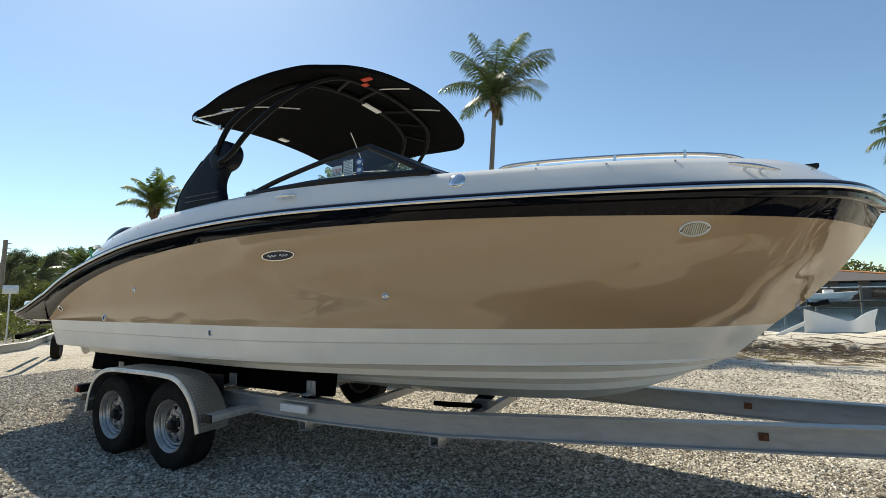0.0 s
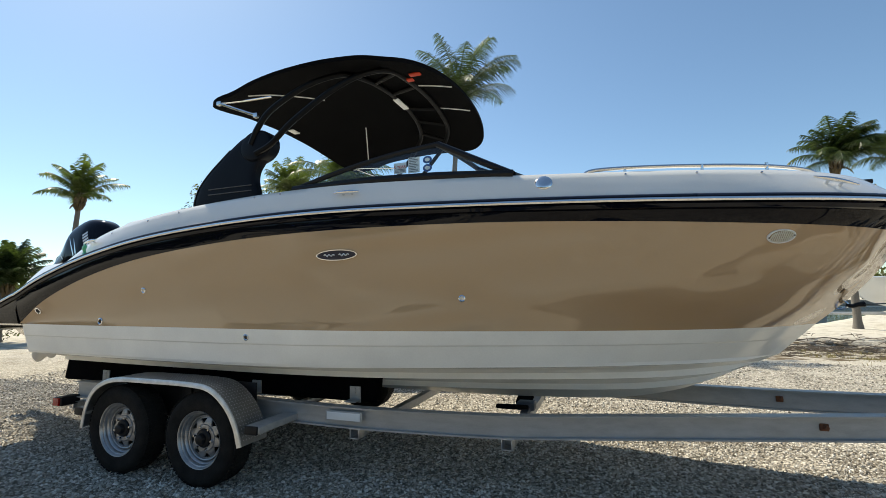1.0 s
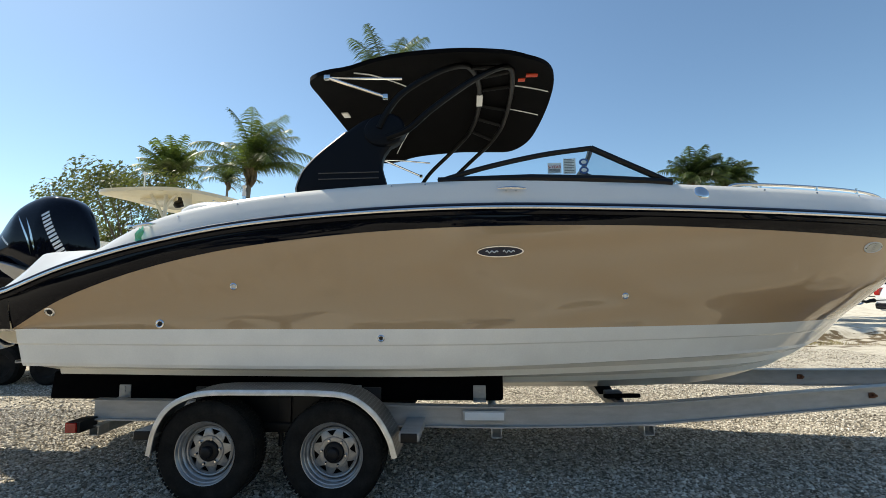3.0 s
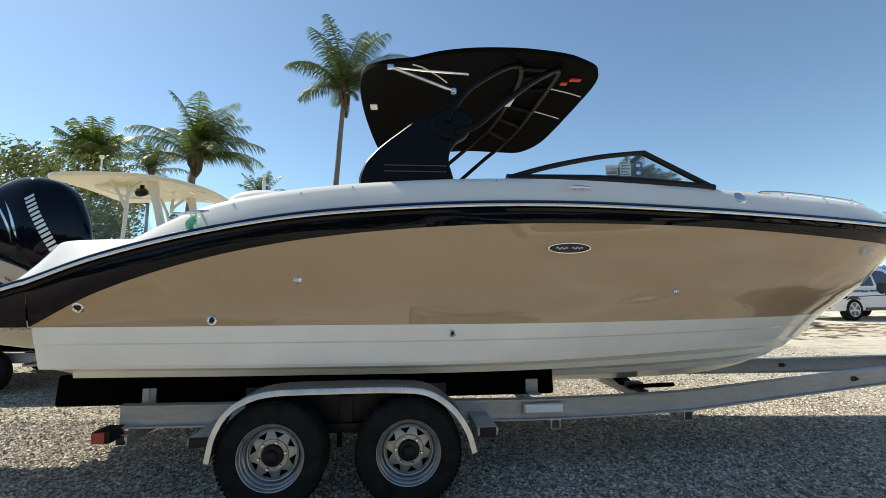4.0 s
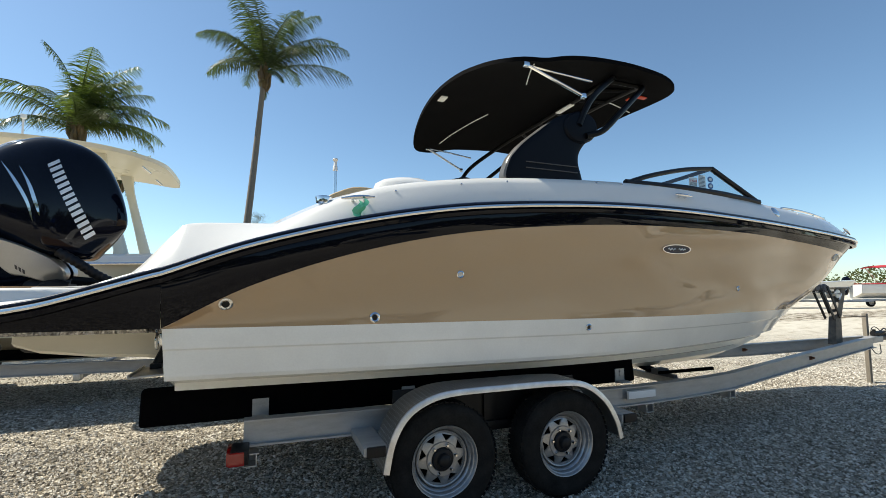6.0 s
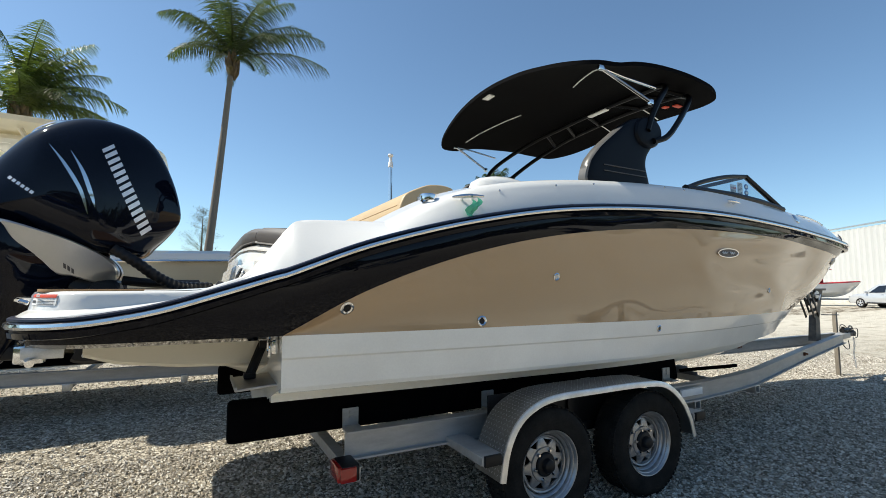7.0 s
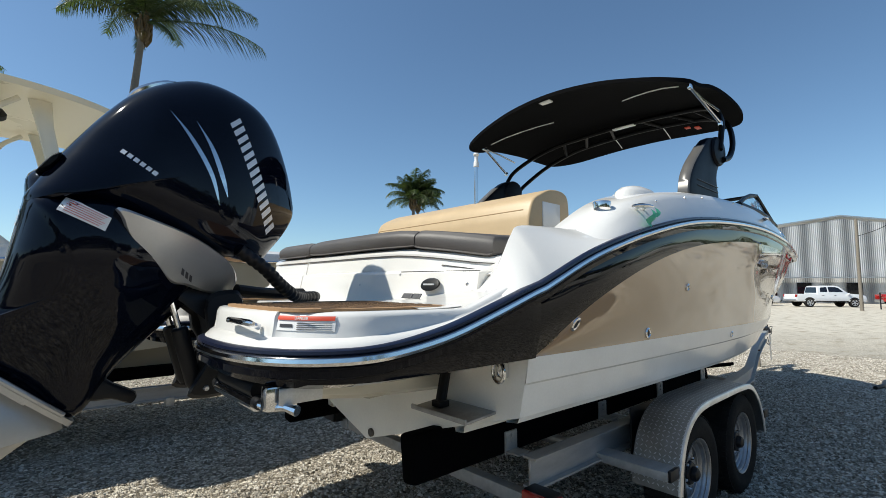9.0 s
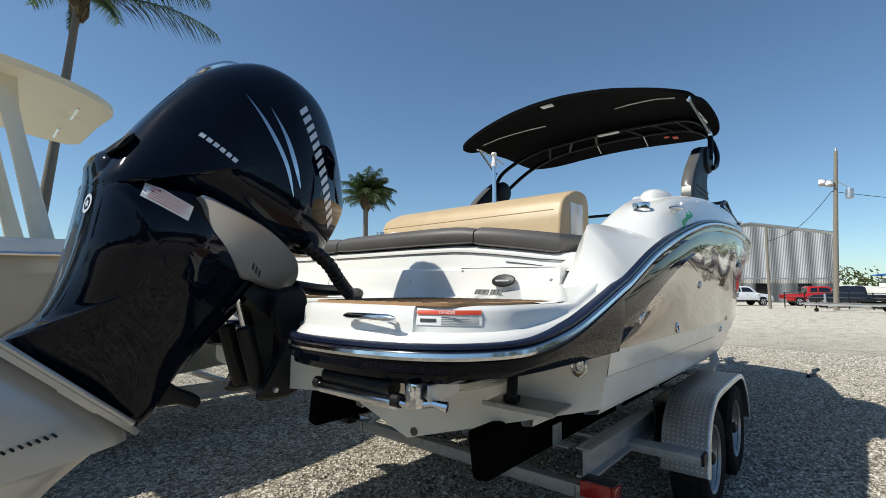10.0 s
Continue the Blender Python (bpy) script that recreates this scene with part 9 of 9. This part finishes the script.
for sg in (-1, 1):
    # trim tab and its ram
    y = YC + sg * 0.87
    bm = bmesh.new()
    box(bm, (0.985, y, 0.93), (0.21, 0.36, 0.012), 0.003, Matrix.Rotation(radians(-4), 4, "Y"))
    box(bm, (0.882, y, 0.930), (0.012, 0.36, 0.022), 0.003)
    tab = part("trim_tab", bm, RIM, boat, "steel trim tab")
    bm = bmesh.new()
    tube(bm, [(1.03, YC + sg * 0.77, 1.11), (0.965, YC + sg * 0.80, 0.95)], 0.026, 10)
    box(bm, (1.035, YC + sg * 0.765, 1.12), (0.05, 0.07, 0.06), 0.01)
    box(bm, (0.965, YC + sg * 0.80, 0.95), (0.06, 0.06, 0.03), 0.006)
    part("tab_ram", bm, BLACK_PLASTIC, tab, "black tab ram")
    # towing eye
    bm = bmesh.new()
    tube(bm, [Vector((1.0 + 0.0 * a, YC + sg * 1.11 + 0.032 * math.cos(a * math.tau / 16), 1.125 + 0.042 * math.sin(a * math.tau / 16))) + Vector((0.02, 0, 0)) for a in range(16)], 0.008, 8, closed=True)
    box(bm, (1.045, YC + sg * 1.11, 1.135), (0.03, 0.05, 0.07), 0.008)
    part("stern_eye", bm, CHROME, boat, "stainless stern eye")

# folding ladder under the platform
lad = thing("boarding_ladder", "", "")
lad.parent = boat
lad["label"] = "folded black and stainless boarding ladder"
bm = bmesh.new()
tube(bm, [(0.07, -0.89, 1.160), (0.07, -0.55, 1.160)], 0.027, 14)
part("grip_tube", bm, BLACK_PLASTIC, lad, "black rubber ladder grip")
bm = bmesh.new()
tube(bm, [(0.06, -0.90, 1.118), (0.06, -0.53, 1.118)], 0.021, 14)
part("rung_tube", bm, CHROME, lad, "polished stainless rung")
for _y in (-0.915, -0.515):
    bm = bmesh.new()
    lathe(bm, [(0.0, 0.02), (0.016, 0.02), (0.021, 0.014), (0.021, -0.014), (0.012, -0.02), (0.012, -0.03)], Matrix.Translation((0.06, _y, 1.128)) @ Matrix.Rotation(math.pi / 2 * (1 if _y < -0.7 else -1), 4, "X"), 16)
    part("end_knob", bm, BLACK_PLASTIC, lad)
bm = bmesh.new()
box(bm, (0.10, -0.975, 1.150), (0.10, 0.05, 0.075), 0.010)
part("hinge_block", bm, CHROME, lad, "polished stainless hinge block")
bm = bmesh.new()
tube(bm, [(0.055, -0.93, 1.125), (0.07, -0.955, 1.118), (0.10, -1.02, 1.128), (0.12, -1.06, 1.120)], [0.010, 0.013, 0.012, 0.016], 10)
part("hinge_pin", bm, CHROME, lad)
bm = bmesh.new()
box(bm, (0.17, -0.76, 1.178), (0.16, 0.52, 0.016), 0.006)
part("mounting_plate", bm, BLACK_PLASTIC, lad)
for _y in (-1.02, -0.60):
    bm = bmesh.new()
    box(bm, (0.15, _y, 1.158), (0.14, 0.010, 0.05), 0.004)
    part("ladder_bracket", bm, GALV, lad)
bm = bmesh.new()
lathe(bm, [(0.0, 0.012), (0.014, 0.012), (0.024, 0.006), (0.024, -0.01)], Matrix.Translation((1.072, YC - 0.06, 0.625)) @ Matrix.Rotation(-math.pi / 2, 4, "Y"), 14)
part("drain_plug", bm, DARK_STEEL, boat, "dull drain plug")

# ---------------------------------------------------------------- gravel and litter
def scatter_gravel():
    """Loose shell and stone chips, too many to count, over the yard near the boat."""
    rs = np.random.RandomState(5)
    n = 230000
    # denser along the strip before the boat
    x = rs.uniform(-4.0, 13.0, n)
    y = np.where(rs.rand(n) < 0.62, rs.uniform(-2.9, 1.2, n), rs.uniform(-3.0, 7.0, n))
    r = 0.0065 + 0.012 * rs.rand(n) ** 2.2
    base = np.array([(1, 0, 0), (-0.5, 0.87, 0.1), (-0.5, -0.87, -0.1), (0.1, 0.1, 1), (-0.1, 0.0, -1)])
    ang = rs.uniform(0, 2 * np.pi, n)
    c, s = np.cos(ang), np.sin(ang)
    jit = 1 + 0.5 * (rs.rand(n, 5, 3) - 0.5)
    p = base[None] * jit * r[:, None, None]
    p[:, :, 0] *= rs.uniform(0.8, 1.6, n)[:, None]
    p[:, :, 2] *= rs.uniform(0.45, 0.85, n)[:, None]
    px = p[:, :, 0] * c[:, None] - p[:, :, 1] * s[:, None] + x[:, None]
    py = p[:, :, 0] * s[:, None] + p[:, :, 1] * c[:, None] + y[:, None]
    pz = p[:, :, 2] + 0.35 * r[:, None]
    v = np.stack([px, py, pz], -1).reshape(-1, 3)
    tri = np.array([(0, 1, 3), (1, 2, 3), (2, 0, 3), (1, 0, 4), (2, 1, 4), (0, 2, 4)])
    f = (tri[None] + 5 * np.arange(n)[:, None, None]).reshape(-1, 3)
    me = bpy.data.meshes.new("loose_gravel")
    me.from_pydata(v, [], f)
    m = bpy.data.materials.new("shell_chips")
    m.use_nodes = True
    nd, lk = m.node_tree.nodes, m.node_tree.links
    g, rp = nd.new("ShaderNodeNewGeometry"), nd.new("ShaderNodeValToRGB")
    e = rp.color_ramp.elements
    e[0].color, e[1].color = (0.12, 0.102, 0.075, 1), (0.78, 0.735, 0.65, 1)
    for pos, col in ((0.35, (0.33, 0.295, 0.24, 1)), (0.72, (0.52, 0.475, 0.405, 1))):
        k = e.new(pos)
        k.color = col
    lk.new(g.outputs["Random Per Island"], rp.inputs[0])
    lk.new(rp.outputs[0], nd["Principled BSDF"].inputs["Base Color"])
    nd["Principled BSDF"].inputs["Roughness"].default_value = 0.85
    me.materials.append(m)
    tagged(new("loose_gravel", me), "loose pale shell and stone chips on the yard", "gravel", kind="stuff")


scatter_gravel()
bm = bmesh.new()
tube(bm, spline([(8.9, -1.55, 0.03), (9.2, -1.62, 0.035), (9.6, -1.60, 0.03), (9.85, -1.66, 0.03)], 4), 0.03, 8)
tagged(part("rubber_hose", bm, BLACK_PLASTIC), "short length of black hose lying on the gravel", "hose")
